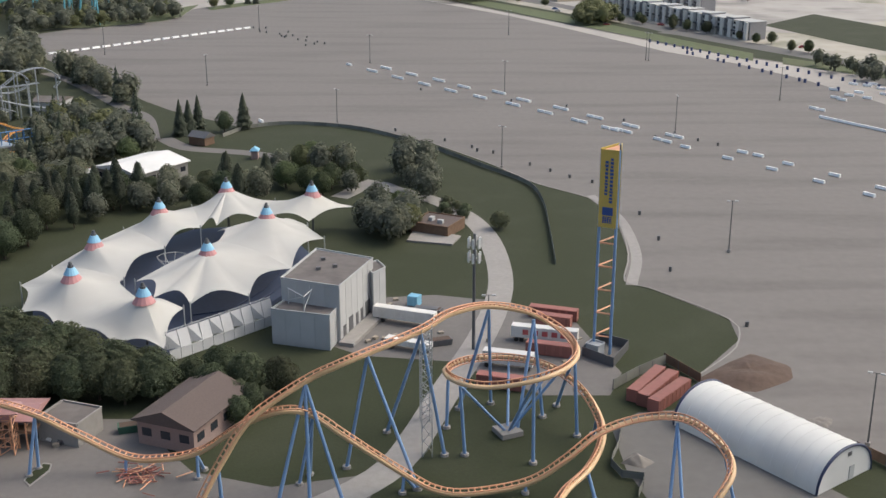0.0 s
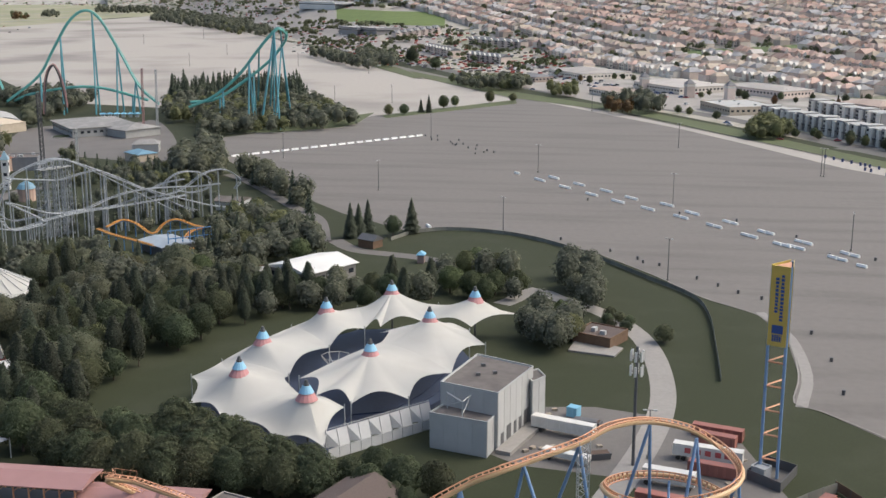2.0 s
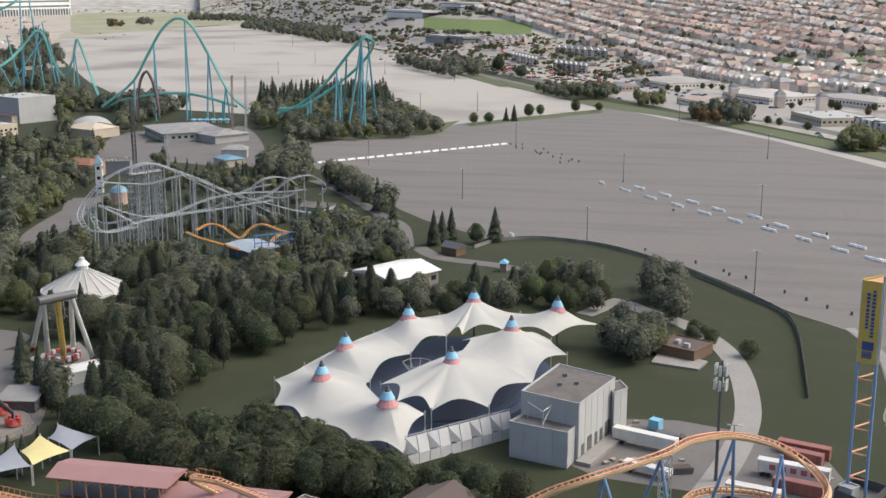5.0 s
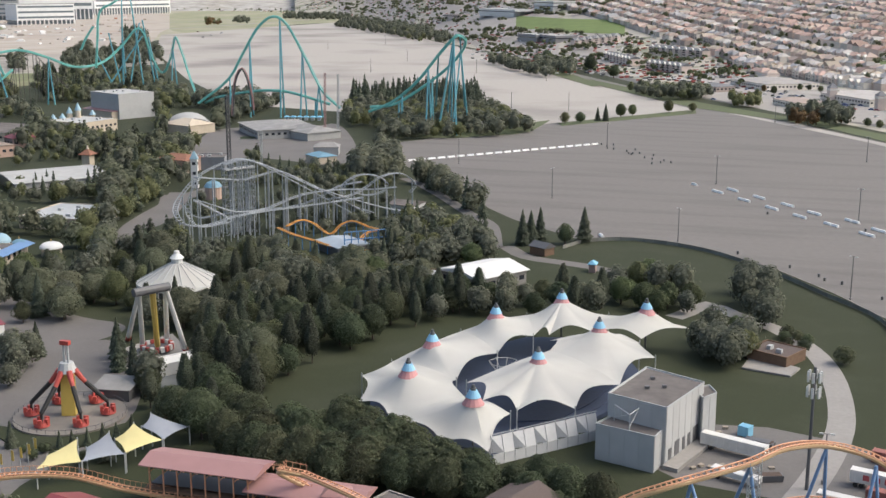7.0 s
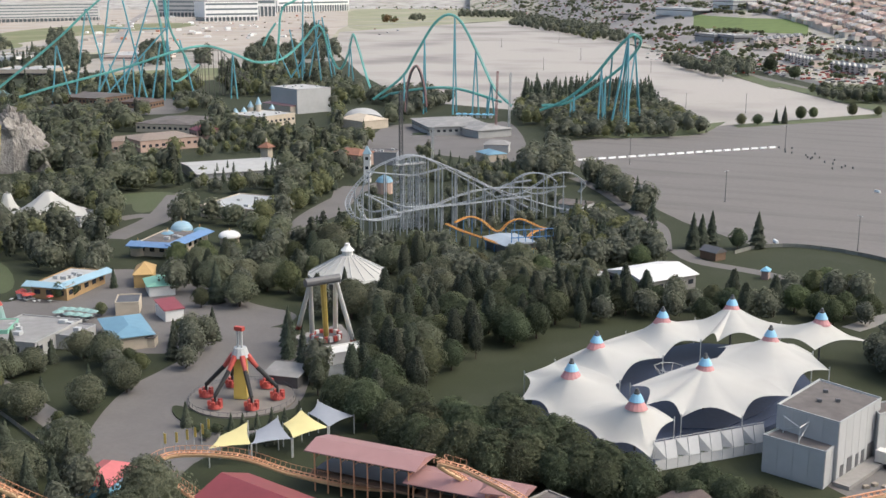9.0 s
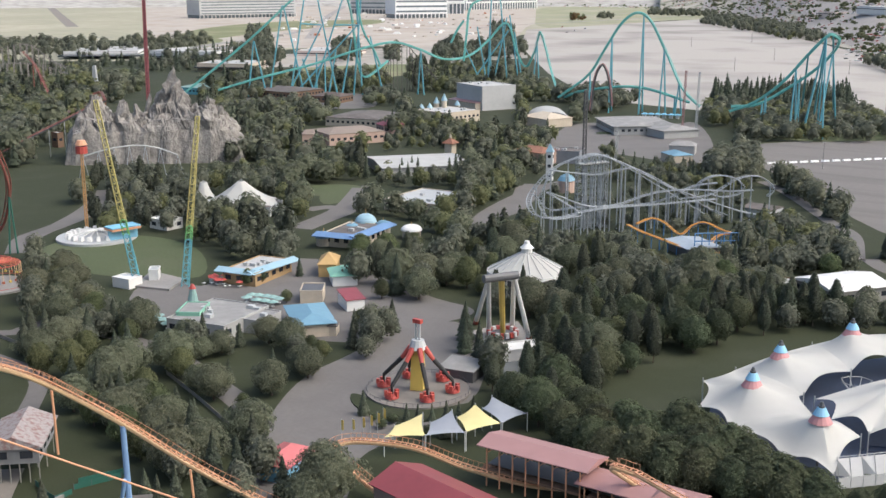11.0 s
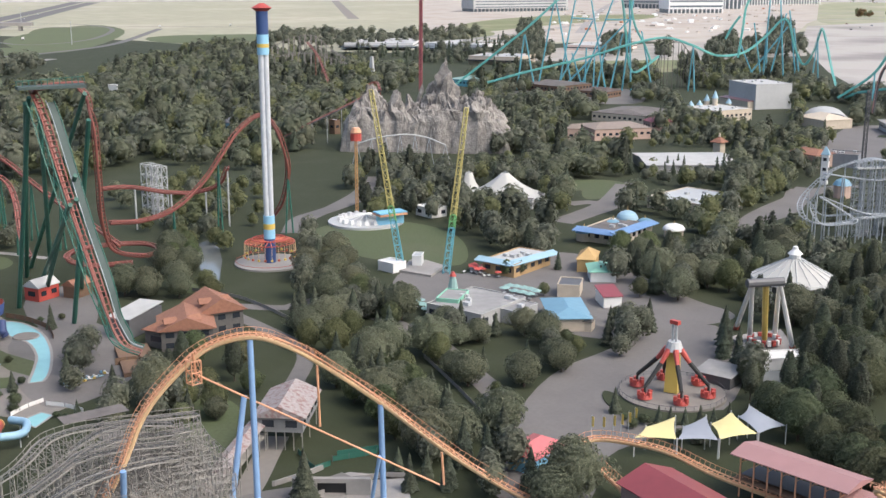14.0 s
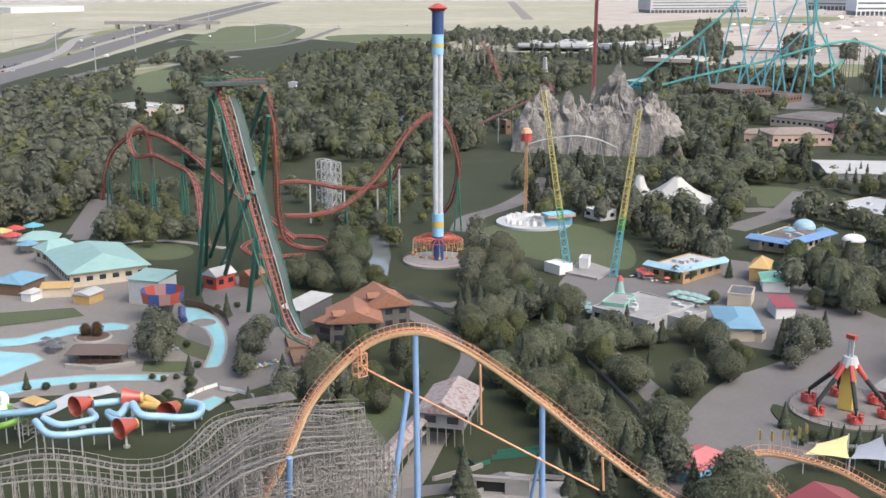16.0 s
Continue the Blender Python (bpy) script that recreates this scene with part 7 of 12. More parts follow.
# heap of brown earth
def heap(poly, h, material, label, seed):
    cx, cy = sum(p[0] for p in poly) / len(poly), sum(p[1] for p in poly) / len(poly)
    g, n, m = Geo(), 36, 7
    for k in range(m + 1):
        f = 1 - k / m
        for i in range(n):
            t = i / n * len(poly)
            a, b = poly[int(t)], poly[(int(t) + 1) % len(poly)]
            x, y = mid(a, b, t - int(t))
            x, y = cx + (x - cx) * f, cy + (y - cy) * f
            z = h * (1 - f ** 1.6) * (0.75 + 0.5 * noise.noise((x * 0.25, y * 0.25, seed))) + (0.3 * noise.noise((x, y, seed)) if k else 0)
            g.v.append((x, y, max(z, -0.05) if k else -0.05))
    for k in range(m):
        for i in range(n):
            g.f.append((k * n + i, k * n + (i + 1) % n, (k + 1) * n + (i + 1) % n, (k + 1) * n + i))
    whole("earth_heap", g, material, label, "heap", smooth=True)


heap([(53.6, 224.0), (62.2, 232.7), (68.2, 237.3), (75.0, 230.4), (73.7, 223.5), (64.4, 217.2), (58.9, 218.5)], 2.4, EARTH, "wide low heap of brown earth on asphalt", 1)
heap([(71.2, 205.3), (74.5, 207.0), (76.5, 204.6), (73.9, 201.5)], 0.5, SAND, "small patch of spilled sand", 2)
heap([(32.1, 187.8), (34.8, 191.0), (38.5, 188.2), (36.1, 185.8)], 1.6, SAND, "small heap of beige sand", 3)
random.seed(14)
scrap = thing("scrap_pile", "loose pile of rusty orange steel parts", "scrap")
sc = (-54.4, 182.7)
for i in range(60):
    a, z, l = random.uniform(0, 3.14), random.uniform(0.1, 1.0), random.uniform(0.8, 2.2)
    x, y = sc[0] + random.gauss(0, 2.6), sc[1] + random.gauss(0, 2.0)
    part("steel_piece", Geo().bar((x - l * math.cos(a), y - l * math.sin(a), z), (x + l * math.cos(a), y + l * math.sin(a), max(0.1, z + random.uniform(-0.4, 0.4))), 0.12, n=4), CONTAINER if i % 3 else ORANGE, scrap)

# loose things about the service yards
random.seed(17)
PALLET = mat("grey_pallet_wood", (0.30, 0.26, 0.21), 0.9, vary=0.25, scale=2)
def pallet_stack(q, n, rz):
    ob = thing("pallet_stack", "stack of grey wooden pallets in the yard", "pallets", (*q, 0), rz, "pallet stacks")
    for k in range(n):
        part("pallet", Geo().box((0, 0, 0.08 + 0.16 * k), (1.2, 1.0, 0.12), random.uniform(-6, 6)), PALLET, ob)


for q in [(-16.9, 243.3), (-15.4, 245.3), (-13.4, 245.3), (-10.9, 246.6), (-9.3, 245.3), (-21.7, 245.3), (-21.0, 247.3), (-18.7, 248.6), (-6.6, 259.1), (-13.0, 266.5), (-11.7, 269.6), (-0.5, 248.6), (26.5, 232.7), (31.0, 245.3), (27.5, 218.5), (-72.0, 194.2)]:
    pallet_stack(q, random.randint(2, 4), random.uniform(0, 90))
for q, lab, m in (((-0.8, 242.0), "dark steel skip in the yard", DGREY), ((-59.3, 200.6), "dark green steel skip beside the lodge", mat("dark_green_skip", (0.03, 0.09, 0.06), 0.6)), ((-3.0, 260.9), "dark steel skip in the yard", DGREY)):
    sk = thing("skip", lab, "skip", (*q, 0), random.uniform(-20, 20), "steel skips")
    part("body", Geo().box((0, 0, 0.75), (5.2, 2.2, 1.4), 0, 1.08), m, sk)
    part("load", Geo().box((0, 0, 1.47), (4.9, 2.0, 0.1)), EARTH, sk)
wall_ = whole("block_wall", Geo().ribbon([(-12.0, 243.3), (-2.5, 241.4), (-2.7, 235.1)], 0.5, 0.0), CONCRETE, "pale concrete block wall", "wall", "structure")
lt = thing("lattice_tower", "slim grey steel lattice tower beneath the track", "tower", (*(-3.5, 205.3), 0))
part("frame", lattice_mast((0, 0, 0), (0, 0, 18.1), 1.9), GREY, lt)
for q, paint in (((-73.3, 196.9), "white"), ((-70.9, 196.0), "dark"), ((-75.2, 197.8), "dark"), ((-69.1, 196.9), "dark")):
    bg = thing("utility_buggy", "small " + paint + " utility buggy parked by the shed", "buggy", (*q, 0), 60 + random.uniform(-8, 8), "utility buggies")
    part("body", Geo().box((0, 0, 0.65), (2.6, 1.3, 0.6), 0, 0.92), WHITE if paint == "white" else DGREY, bg)
    part("canopy", Geo().box((-0.1, 0, 1.75), (1.5, 1.25, 0.1)), WHITE if paint == "white" else DGREY, bg)
    for sx in (-0.7, 0.6):
        for sy in (-0.58, 0.58):
            part("post", Geo().bar((sx, sy, 0.9), (sx * 0.95, sy, 1.72), 0.04, n=4), DGREY, bg)
    for sx in (-0.85, 0.85):
        for sy in (-0.6, 0.6):
            part("wheel", Geo().bar((sx, sy - 0.1, 0.32), (sx, sy + 0.1, 0.32), 0.32, n=10), BLACK, bg)
island_ = whole("grass_island", Geo().prism([(-73.7, 181.4), (-72.0, 179.4), (-70.2, 184.8), (-70.6, 187.4), (-72.2, 187.8), (-73.7, 183.7)], -0.02, 0.15), CONCRETE, "small kerbed island round a coaster footing", "kerb", "structure")
part("turf", Geo().prism([(-73.4, 181.4), (-72.1, 180.0), (-70.5, 185.2), (-70.8, 187.0), (-72.1, 187.4), (-73.4, 183.5)], 0.1, 0.18), GRASS, island_)


# ---- rides of the inner park ----
def lattice(g, a, b, w0, w1, n, r=0.1, sides=3, turn=0.0):
    """A slim lattice mast between two points."""
    a, b = Vector(a), Vector(b)
    for k in range(n):
        for i in range(sides):
            def at(q, j):
                w = w0 + (w1 - w0) * q
                t = 2 * math.pi * j / sides + turn
                return tuple(a + (b - a) * q + Vector((w * math.cos(t), w * math.sin(t), 0)))
            g.bar(at(k / n, i), at((k + 1) / n, i), r, n=4, caps=False)
            g.bar(at(k / n, i), at((k + 1) / n, (i + 1) % sides), r * 0.6, n=4, caps=False)
            g.bar(at((k + 1) / n, i), at((k + 1) / n, (i + 1) % sides), r * 0.6, n=4, caps=False)
    return g


def swing_tower():
    q = (-347.2, 233.9)
    top = 93.0
    ob = thing("swing_tower", "very tall white swing tower with blue and yellow bands", "swing ride")
    for i in range(3):
        a = i * 2.094 + 0.5
        part("shaft", Geo().bar((q[0] + 0.9 * math.cos(a), q[1] + 0.9 * math.sin(a), 18), (q[0] + 0.9 * math.cos(a), q[1] + 0.9 * math.sin(a), 78), 1.05, n=12), mat("silver_grey_paint", (0.5, 0.52, 0.55), 0.4), ob, smooth=True)
    NAVY2 = mat("deep_blue_paint", (0.035, 0.07, 0.19), 0.45)
    for z0, z1, m, r in ((0, 9.5, NAVY2, 2.1), (9.5, 13, CAPBLUE, 2.1), (13, 15, YELLOW, 2.15), (15, 18, CAPBLUE, 2.1), (75.5, 78, CAPBLUE, 2.1), (78, 79.3, YELLOW, 2.15), (79.3, 82.5, CAPBLUE, 2.1), (82.5, 90.5, NAVY2, 2.1)):
        part("band", Geo().cone(q, r, r, z0, z1, 20), m, ob, smooth=True)
    part("crown", Geo().cone(q, 2.2, 3.6, 90.5, 91.6, 16), RED, ob, "red flared crown")
    part("crown", Geo().cone(q, 3.6, 0.8, 91.6, 93.2, 16), RED, ob, "red flared crown")
    for z, r in ((9.4, 6.4), (8.2, 9.0)):
        hoop = Geo().tube([Vector((q[0] + r * math.cos(i * math.pi / 16), q[1] + r * math.sin(i * math.pi / 16), z)) for i in range(33)], 0.18, 4)
        part("ring", hoop, ORANGE if z < 6 else RED, ob, "red ring gondola")
    REDORANGE = mat("orange_red_paint", (0.46, 0.11, 0.06), 0.5)
    for i in range(24):
        a = i * math.pi / 12
        part("hanger", Geo().bar((q[0] + 2 * math.cos(a), q[1] + 2 * math.sin(a), 8.8), (q[0] + 9.2 * math.cos(a), q[1] + 9.2 * math.sin(a), 8.2), 0.16, n=4), REDORANGE, ob)
        part("seat", Geo().box((q[0] + 9.4 * math.cos(a), q[1] + 9.4 * math.sin(a), 3.2), (0.5, 0.8, 0.7), math.degrees(a)), (YELLOW, REDORANGE)[i % 2], ob)
        part("hanger", Geo().bar((q[0] + 9.4 * math.cos(a), q[1] + 9.4 * math.sin(a), 3.6), (q[0] + 9.2 * math.cos(a), q[1] + 9.2 * math.sin(a), 8.2), 0.08, n=4), PEACH, ob)
    plat = whole("ride_platform", Geo().cone(q, 13, 13, -0.1, 0.6, 32), CONCRETE, "round concrete platform under the swing tower", "platform", "structure")
    for i in range(28):
        a, b = i * math.pi / 14, (i + 1) * math.pi / 14
        part("railing", Geo().bar((q[0] + 12.6 * math.cos(a), q[1] + 12.6 * math.sin(a), 1.5), (q[0] + 12.6 * math.cos(b), q[1] + 12.6 * math.sin(b), 1.5), 0.08, n=4), RED, plat)


swing_tower()


def slingshot(base, top):
    ob = thing("slingshot_tower", "leaning lattice tower painted blue, green and yellow", "tower", group="slingshot towers")
    cuts = ((0, 0.28, TEALBLUE), (0.28, 0.36, LIGHTGREEN), (0.36, 0.9, PALEYELLOW), (0.9, 1.0, PALEYELLOW))
    b3, t3 = (*base, 0), top
    for u, v, m in cuts:
        part("lattice", lattice(Geo(), mid(b3, t3, u), mid(b3, t3, v), 1.5 - 0.7 * u, 1.5 - 0.7 * v, max(2, int((v - u) * 22)), 0.2), m, ob)


LIGHTGREEN = mat("light_green_paint", (0.18, 0.42, 0.16), 0.5)
PALEYELLOW = mat("pale_yellow_paint", (0.50, 0.43, 0.16), 0.5)
slingshot((-308.0, 263.7), (-314.5, 255.9, 64.1))
slingshot((-293.0, 271.5), (-288.3, 276.4, 58.5))
pad = whole("ride_platform", Geo().prism([(-306.2, 260.0), (-292.6, 263.6), (-299.3, 276.6), (-317.2, 277.7)], 0, 0.8), CONCRETE, "pale deck between the slingshot towers", "platform", "structure")
block("control_booth", "white control booth of the slingshot", "booth", (-311.6, 257.4), (-303.8, 257.9), (-307.5, 263.0), 3.2, WHITE, WHITE, "flat")
block("winch_house", "small white winch house", "booth", (-306.8, 267.9), (-304.3, 270.0), (-308.6, 273.9), 4.2, WHITE, GREY, "flat")


def drop_pole():
    q = (-391.9, 309.9)
    ob = thing("pole_ride", "slim yellow pole ride with a red cabin near its top", "ride")
    part("pole", lattice(Geo(), (*q, 0), (*q, 37.5), 0.7, 0.6, 24, 0.16, 4), mat("ochre_paint", (0.42, 0.24, 0.10), 0.5), ob)
    z = 34.7
    part("cabin", Geo().cone(q, 2.4, 2.4, z - 1.5, z + 1.5, 10), RED, ob, "red ring cabin")
    part("cabin_roof", Geo().cone(q, 2.5, 1.6, z + 2.0, z + 4, 10), ORANGE, ob)


drop_pole()


def wave_ride():
    q = (-379.1, 304.4)
    ob = thing("round_ride", "low round ride with pale radial roof and cars", "ride")
    part("deck", Geo().cone(q, 16, 16, 0, 1.0, 28), GREY, ob)
    for i in range(20):
        a = i * math.pi / 10
        part("car", Geo().box((q[0] + 11 * math.cos(a), q[1] + 11 * math.sin(a), 2.0), (2.6, 1.8, 1.8), math.degrees(a), 0.7), WHITE, ob)
        part("sweep", Geo().bar((*q, 4), (q[0] + 11 * math.cos(a), q[1] + 11 * math.sin(a), 2.6), 0.15, n=4), WHITE, ob)
    a, b = (-367.9, 301.1), (-365.2, 313.5)
    part("backdrop_wall", Geo().box((*mid(a, b), 3.4), (span(a, b), 1.0, 5), heading(a, b)), SKYBLUE, ob, "painted blue and orange back wall")
    part("roof", Geo().box((*mid(a, b), 6.2), (span(a, b), 7, 0.5), heading(a, b)), SKYBLUE, ob)
    part("fascia", Geo().box((*mid(a, b), 5.4), (span(a, b), 7.3, 0.8), heading(a, b)), ORANGE, ob)


wave_ride()


def claw_ride():
    q = (-165.5, 230.9)
    ob = thing("claw_ride", "red and yellow ride with six black arms and round cars", "ride")
    H_ = 19.6
    part("deck", Geo().cone(q, 13.5, 13.5, -0.05, 0.7, 36), SAND, ob, "round pale deck")
    part("tower", Geo().box((*q, H_ * 0.32), (3.4, 3.0, H_ * 0.55), 20, 0.8), YELLOW, ob, "yellow tower base")
    for s in (-0.55, 0.55):
        part("mast", Geo().bar((q[0] + s, q[1], H_ * 0.55), (q[0] + s, q[1], H_ * 0.97), 0.3, n=8), GREY, ob)
    part("crosshead", Geo().box((*q, H_ * 0.97), (2.4, 1.2, 1.0)), RED, ob, "red cross head")
    part("hub", Geo().cone(q, 2.4, 1.6, H_ * 0.60, H_ * 0.72, 12), GREY, ob)
    for i in range(6):
        a = i * math.pi / 3 + 0.35
        ca, sa = math.cos(a), math.sin(a)
        p0, p1, p2 = (q[0] + 1.8 * ca, q[1] + 1.8 * sa, H_ * 0.62), (q[0] + 4.2 * ca, q[1] + 4.2 * sa, H_ * 0.46), (q[0] + 9.2 * ca, q[1] + 9.2 * sa, H_ * 0.2)
        part("shoulder", Geo().bar(p0, p1, 0.8, 0.55, 8), RED, ob, "red shoulder")
        part("arm", Geo().bar(p1, p2, 0.6, 0.5, 8).bar(p2, (p2[0], p2[1], 1.8), 0.3, n=6), BLACK, ob, "black arm")
        car = part("car", Geo().cone((p2[0], p2[1]), 1.9, 1.5, 1.0, 2.0, 12), RED, ob, "round red car")
        for j in range(5):
            b = j * 1.2566
            part("seat", Geo().box((p2[0] + 1.5 * math.cos(b), p2[1] + 1.5 * math.sin(b), 2.2), (0.8, 0.9, 1.3), math.degrees(b)), RED, car)
    for i in range(36):
        a, b = i * math.pi / 18, (i + 1) * math.pi / 18
        part("railing", Geo().bar((q[0] + 13.3 * math.cos(a), q[1] + 13.3 * math.sin(a), 1.7), (q[0] + 13.3 * math.cos(b), q[1] + 13.3 * math.sin(b), 1.7), 0.06, n=4).bar((q[0] + 13.3 * math.cos(a), q[1] + 13.3 * math.sin(a), 0.6), (q[0] + 13.3 * math.cos(a), q[1] + 13.3 * math.sin(a), 1.7), 0.05, n=4), DGREY, ob)


claw_ride()


def pendulum_ride():
    a1, a2, b1, b2 = (-186.2, 290.3), (-176.9, 283.3), (-173.7, 291.3), (-163.1, 283.9)
    ctr = (-170.9, 281.3)
    ob = thing("pendulum_ride", "white four-legged pendulum ride with a yellow arm", "ride")
    la = Vector((*(-163.3, 261.2, 24.0),))
    lb = Vector((*(-159.3, 267.8, 24.0),))
    part("beam", Geo().bar(tuple(la - (lb - la) * 0.2), tuple(lb + (lb - la) * 0.15), 1.2, n=10), DGREY, ob, "dark grey axle housing")
    for q, t in ((a1, la), (a2, la), (b1, lb), (b2, lb)):
        part("leg", Geo().bar((*q, 0), tuple(t), 0.75, 0.6, 8), WHITE, ob)
        part("foot", Geo().bar((*q, 0), mid((*q, 0), tuple(t), 0.09), 0.85, 0.8, 8), RED, ob)
    m = (la + lb) / 2
    part("arm", Geo().bar(tuple(m), (ctr[0], ctr[1], 2.5), 0.85, 0.8, 8), YELLOW, ob, "yellow swinging arm")
    part("gondola", Geo().cone(ctr, 4.2, 4.2, 1.2, 2.0, 20), DGREY, ob)
    for i in range(18):
        a = i * math.pi / 9
        part("seat", Geo().box((ctr[0] + 4.2 * math.cos(a), ctr[1] + 4.2 * math.sin(a), 2.3), (0.9, 1.0, 1.5), math.degrees(a)), RED if i % 2 else WHITE, ob)
    whole("ride_platform", Geo().prism([(-181.7, 280.6), (-162.1, 266.6), (-156.4, 278.1), (-175.4, 297.4)], 0, 0.9), CONCRETE, "grey deck under the pendulum ride", "platform", "structure")
    block("ride_hut", "low white ride control building", "booth", (-160.3, 262.8), (-152.9, 273.7), (-157.0, 278.9), 3, WHITE, WHITE, "flat")


pendulum_ride()


def carousel():
    q = (-193.3, 333.3)
    r = 13.5
    z0, z1 = 7.0, 13.2
    ob = thing("carousel_pavilion", "round white tent-roofed carousel with a small cupola", "carousel")
    n = 20
    for i in range(n):
        a, b = 2 * math.pi * i / n, 2 * math.pi * (i + 1) / n
        gore = Geo()
        prev = None
        for k in range(6):
            f = k / 5
            rr, z = r * (1 - f) + 2.0 * f, z0 + (z1 - z0) * (f ** 0.9) - 0.5 * math.sin(math.pi * f)
            gore.v += [(q[0] + rr * math.cos(a), q[1] + rr * math.sin(a), z), (q[0] + rr * math.cos(b), q[1] + rr * math.sin(b), z)]
        gore.f = [(2 * k, 2 * k + 1, 2 * k + 3, 2 * k + 2) for k in range(5)]
        part("roof_gore", gore, FABRIC, ob)
        part("seam", Geo().bar((q[0] + r * math.cos(a), q[1] + r * math.sin(a), z0 + 0.1), (q[0] + 2 * math.cos(a), q[1] + 2 * math.sin(a), z1 + 0.1), 0.13, n=4), GREY, ob)
        part("post", Geo().bar((q[0] + r * 0.95 * math.cos(a), q[1] + r * 0.95 * math.sin(a), 0), (q[0] + r * 0.95 * math.cos(a), q[1] + r * 0.95 * math.sin(a), z0), 0.15, n=6), WHITE, ob)
        part("valance", Geo().box((q[0] + r * 0.985 * math.cos((a + b) / 2), q[1] + r * 0.985 * math.sin((a + b) / 2), z0 - 0.3), (0.15, 2 * r * math.sin(math.pi / n), 1.0), math.degrees((a + b) / 2)), WHITE, ob)
    part("cupola", Geo().cone(q, 1.9, 1.9, z1, z1 + 1.6, 12), WHITE, ob)
    part("cupola_roof", Geo().cone(q, 2.4, 0.8, z1 + 1.6, z1 + 3.2, 12), WHITE, ob)
    part("finial", Geo().cone(q, 1.0, 0.8, z1 + 3.2, z1 + 4.0, 10), WHITE, ob)
    part("drum", Geo().cone(q, 10, 10, 0, 6.5, 20), DGREY, ob)


carousel()


def sail(corners, material, label):
    ob = thing("shade_sail", label, "shade sail", group="shade sails")
    n, g = 8, Geo()
    a, b, c_, d_ = (Vector(q) for q in corners)
    for i in range(n + 1):
        for j in range(n + 1):
            u, v = i / n, j / n
            q = a * (1 - u) * (1 - v) + b * u * (1 - v) + c_ * u * v + d_ * (1 - u) * v
            m = (a + b + c_ + d_) / 4
            pull = 0.12 * (4 * u * (1 - u) * (abs(2 * v - 1) ** 2) + 4 * v * (1 - v) * (abs(2 * u - 1) ** 2))
            q = q + (m - q) * pull
            g.v.append(tuple(q))
    for i in range(n):
        for j in range(n):
            k = i * (n + 1) + j
            g.f.append((k, k + n + 1, k + n + 2, k + 1))
    part("cloth", g, material, ob, smooth=True)
    for q in corners:
        part("post", Geo().bar((q[0], q[1], 0), (q[0], q[1], q[2] + 0.3), 0.13, n=6), GREY, ob)


SAILY = mat("pale_yellow_cloth", (0.62, 0.55, 0.27), 0.8, vary=0.06)
SAILG = mat("blue_grey_cloth", (0.27, 0.29, 0.33), 0.8, vary=0.06)
sail([(-147.6, 192.9, 4.5), (-140.7, 198.9, 4.5), (-143.8, 202.4, 8.0), (-148.3, 197.8, 5.5)], SAILY, "pale yellow shade sail on posts")
sail([(-140.6, 199.0, 4.5), (-134.3, 205.3, 4.5), (-139.4, 207.7, 8.0), (-142.8, 203.9, 5.5)], SAILG, "blue-grey shade sail on posts")
sail([(-134.3, 205.8, 4.5), (-130.6, 214.7, 4.5), (-137.1, 213.9, 8.0), (-139.6, 210.0, 5.5)], SAILY, "pale yellow shade sail on posts")
sail([(-130.4, 215.0, 4.5), (-128.8, 223.6, 4.5), (-136.7, 220.5, 8.0), (-137.8, 218.1, 5.5)], SAILG, "blue-grey shade sail on posts")
for q in ((-161.7, 195.2), (-159.8, 196.9), (-158.6, 199.2), (-157.9, 201.2), (-157.5, 203.4), (-158.2, 206.6)):
    fl = thing("banner_pole", "slim pole with a yellow banner", "banner", (*q, 0), 0, "midway banners")
    part("pole", Geo().bar((0, 0, 0), (0, 0, 5), 0.08, n=6), GREY, fl)
    part("banner", Geo().box((0.35, 0, 3.6), (0.7, 0.06, 2.4)), YELLOW, fl)

# station of the steel coaster: long pink roofs on orange posts
def station():
    a, b = (-122.2, 192.8), (-97.3, 192.9)
    w = 9.0
    l, rz = span(a, b), heading(a, b)
    ob = thing("coaster_station", "open coaster station with faded pink metal roofs on orange posts", "station")
    ob.matrix_basis = pose(*mid(a, b), 0, 0, 0, rz)
    for x0, ll, z in ((0, l, 9.0), (l / 2 + 10, 24, 6.2)):
        part("roof", Geo().hip((x0, 4), (ll, w), 0, 1.2, 1.0, z), PINK, ob, "faded pink metal roof")
        for k in range(8):
            x = x0 - ll / 2 + ll * (k + 0.5) / 8
            for y in (0, 8):
                part("post", Geo().bar((x, y, 0), (x, y, z), 0.18, n=4), ORANGE, ob)
            part("rafter", Geo().bar((x, 0, z - 1.6), (x, 8, z - 1.6), 0.14, n=4), ORANGE, ob)
        part("platform", Geo().box((x0, 4, 3.5), (ll, w - 1, 0.5)), TIMBER, ob)
        part("queue_rail", Geo().box((x0, 4, 4.6), (ll * 0.9, w - 3, 0.15)), DGREY, ob)
    return ob


station()
block("red_roof_hall", "hall with a bright red standing-seam gable roof", "building", (-130.6, 169.4), (-103.6, 163.1), (-104.4, 175.7), 6, BRICK, REDROOF, "gable", 2.6, 0, over=0.8)
block("red_roof_booth", "low booth with a coral red hipped roof", "building", (-162.6, 168.1), (-155.8, 169.3), (-156.5, 179.6), 4, SKYBLUE, mat("coral_red_roof", (0.52, 0.15, 0.15), 0.5), "hip", 1.8, 0, over=0.9)
tw = thing("stair_tower", "orange steel stair tower beside the track", "tower", (*(-79.8, 192.1), 0))
part("frame", lattice(Geo(), (0, 0, 0), (0, 0, 8.8), 1.9, 1.9, 5, 0.16, 4, 0.78), ORANGE, tw)
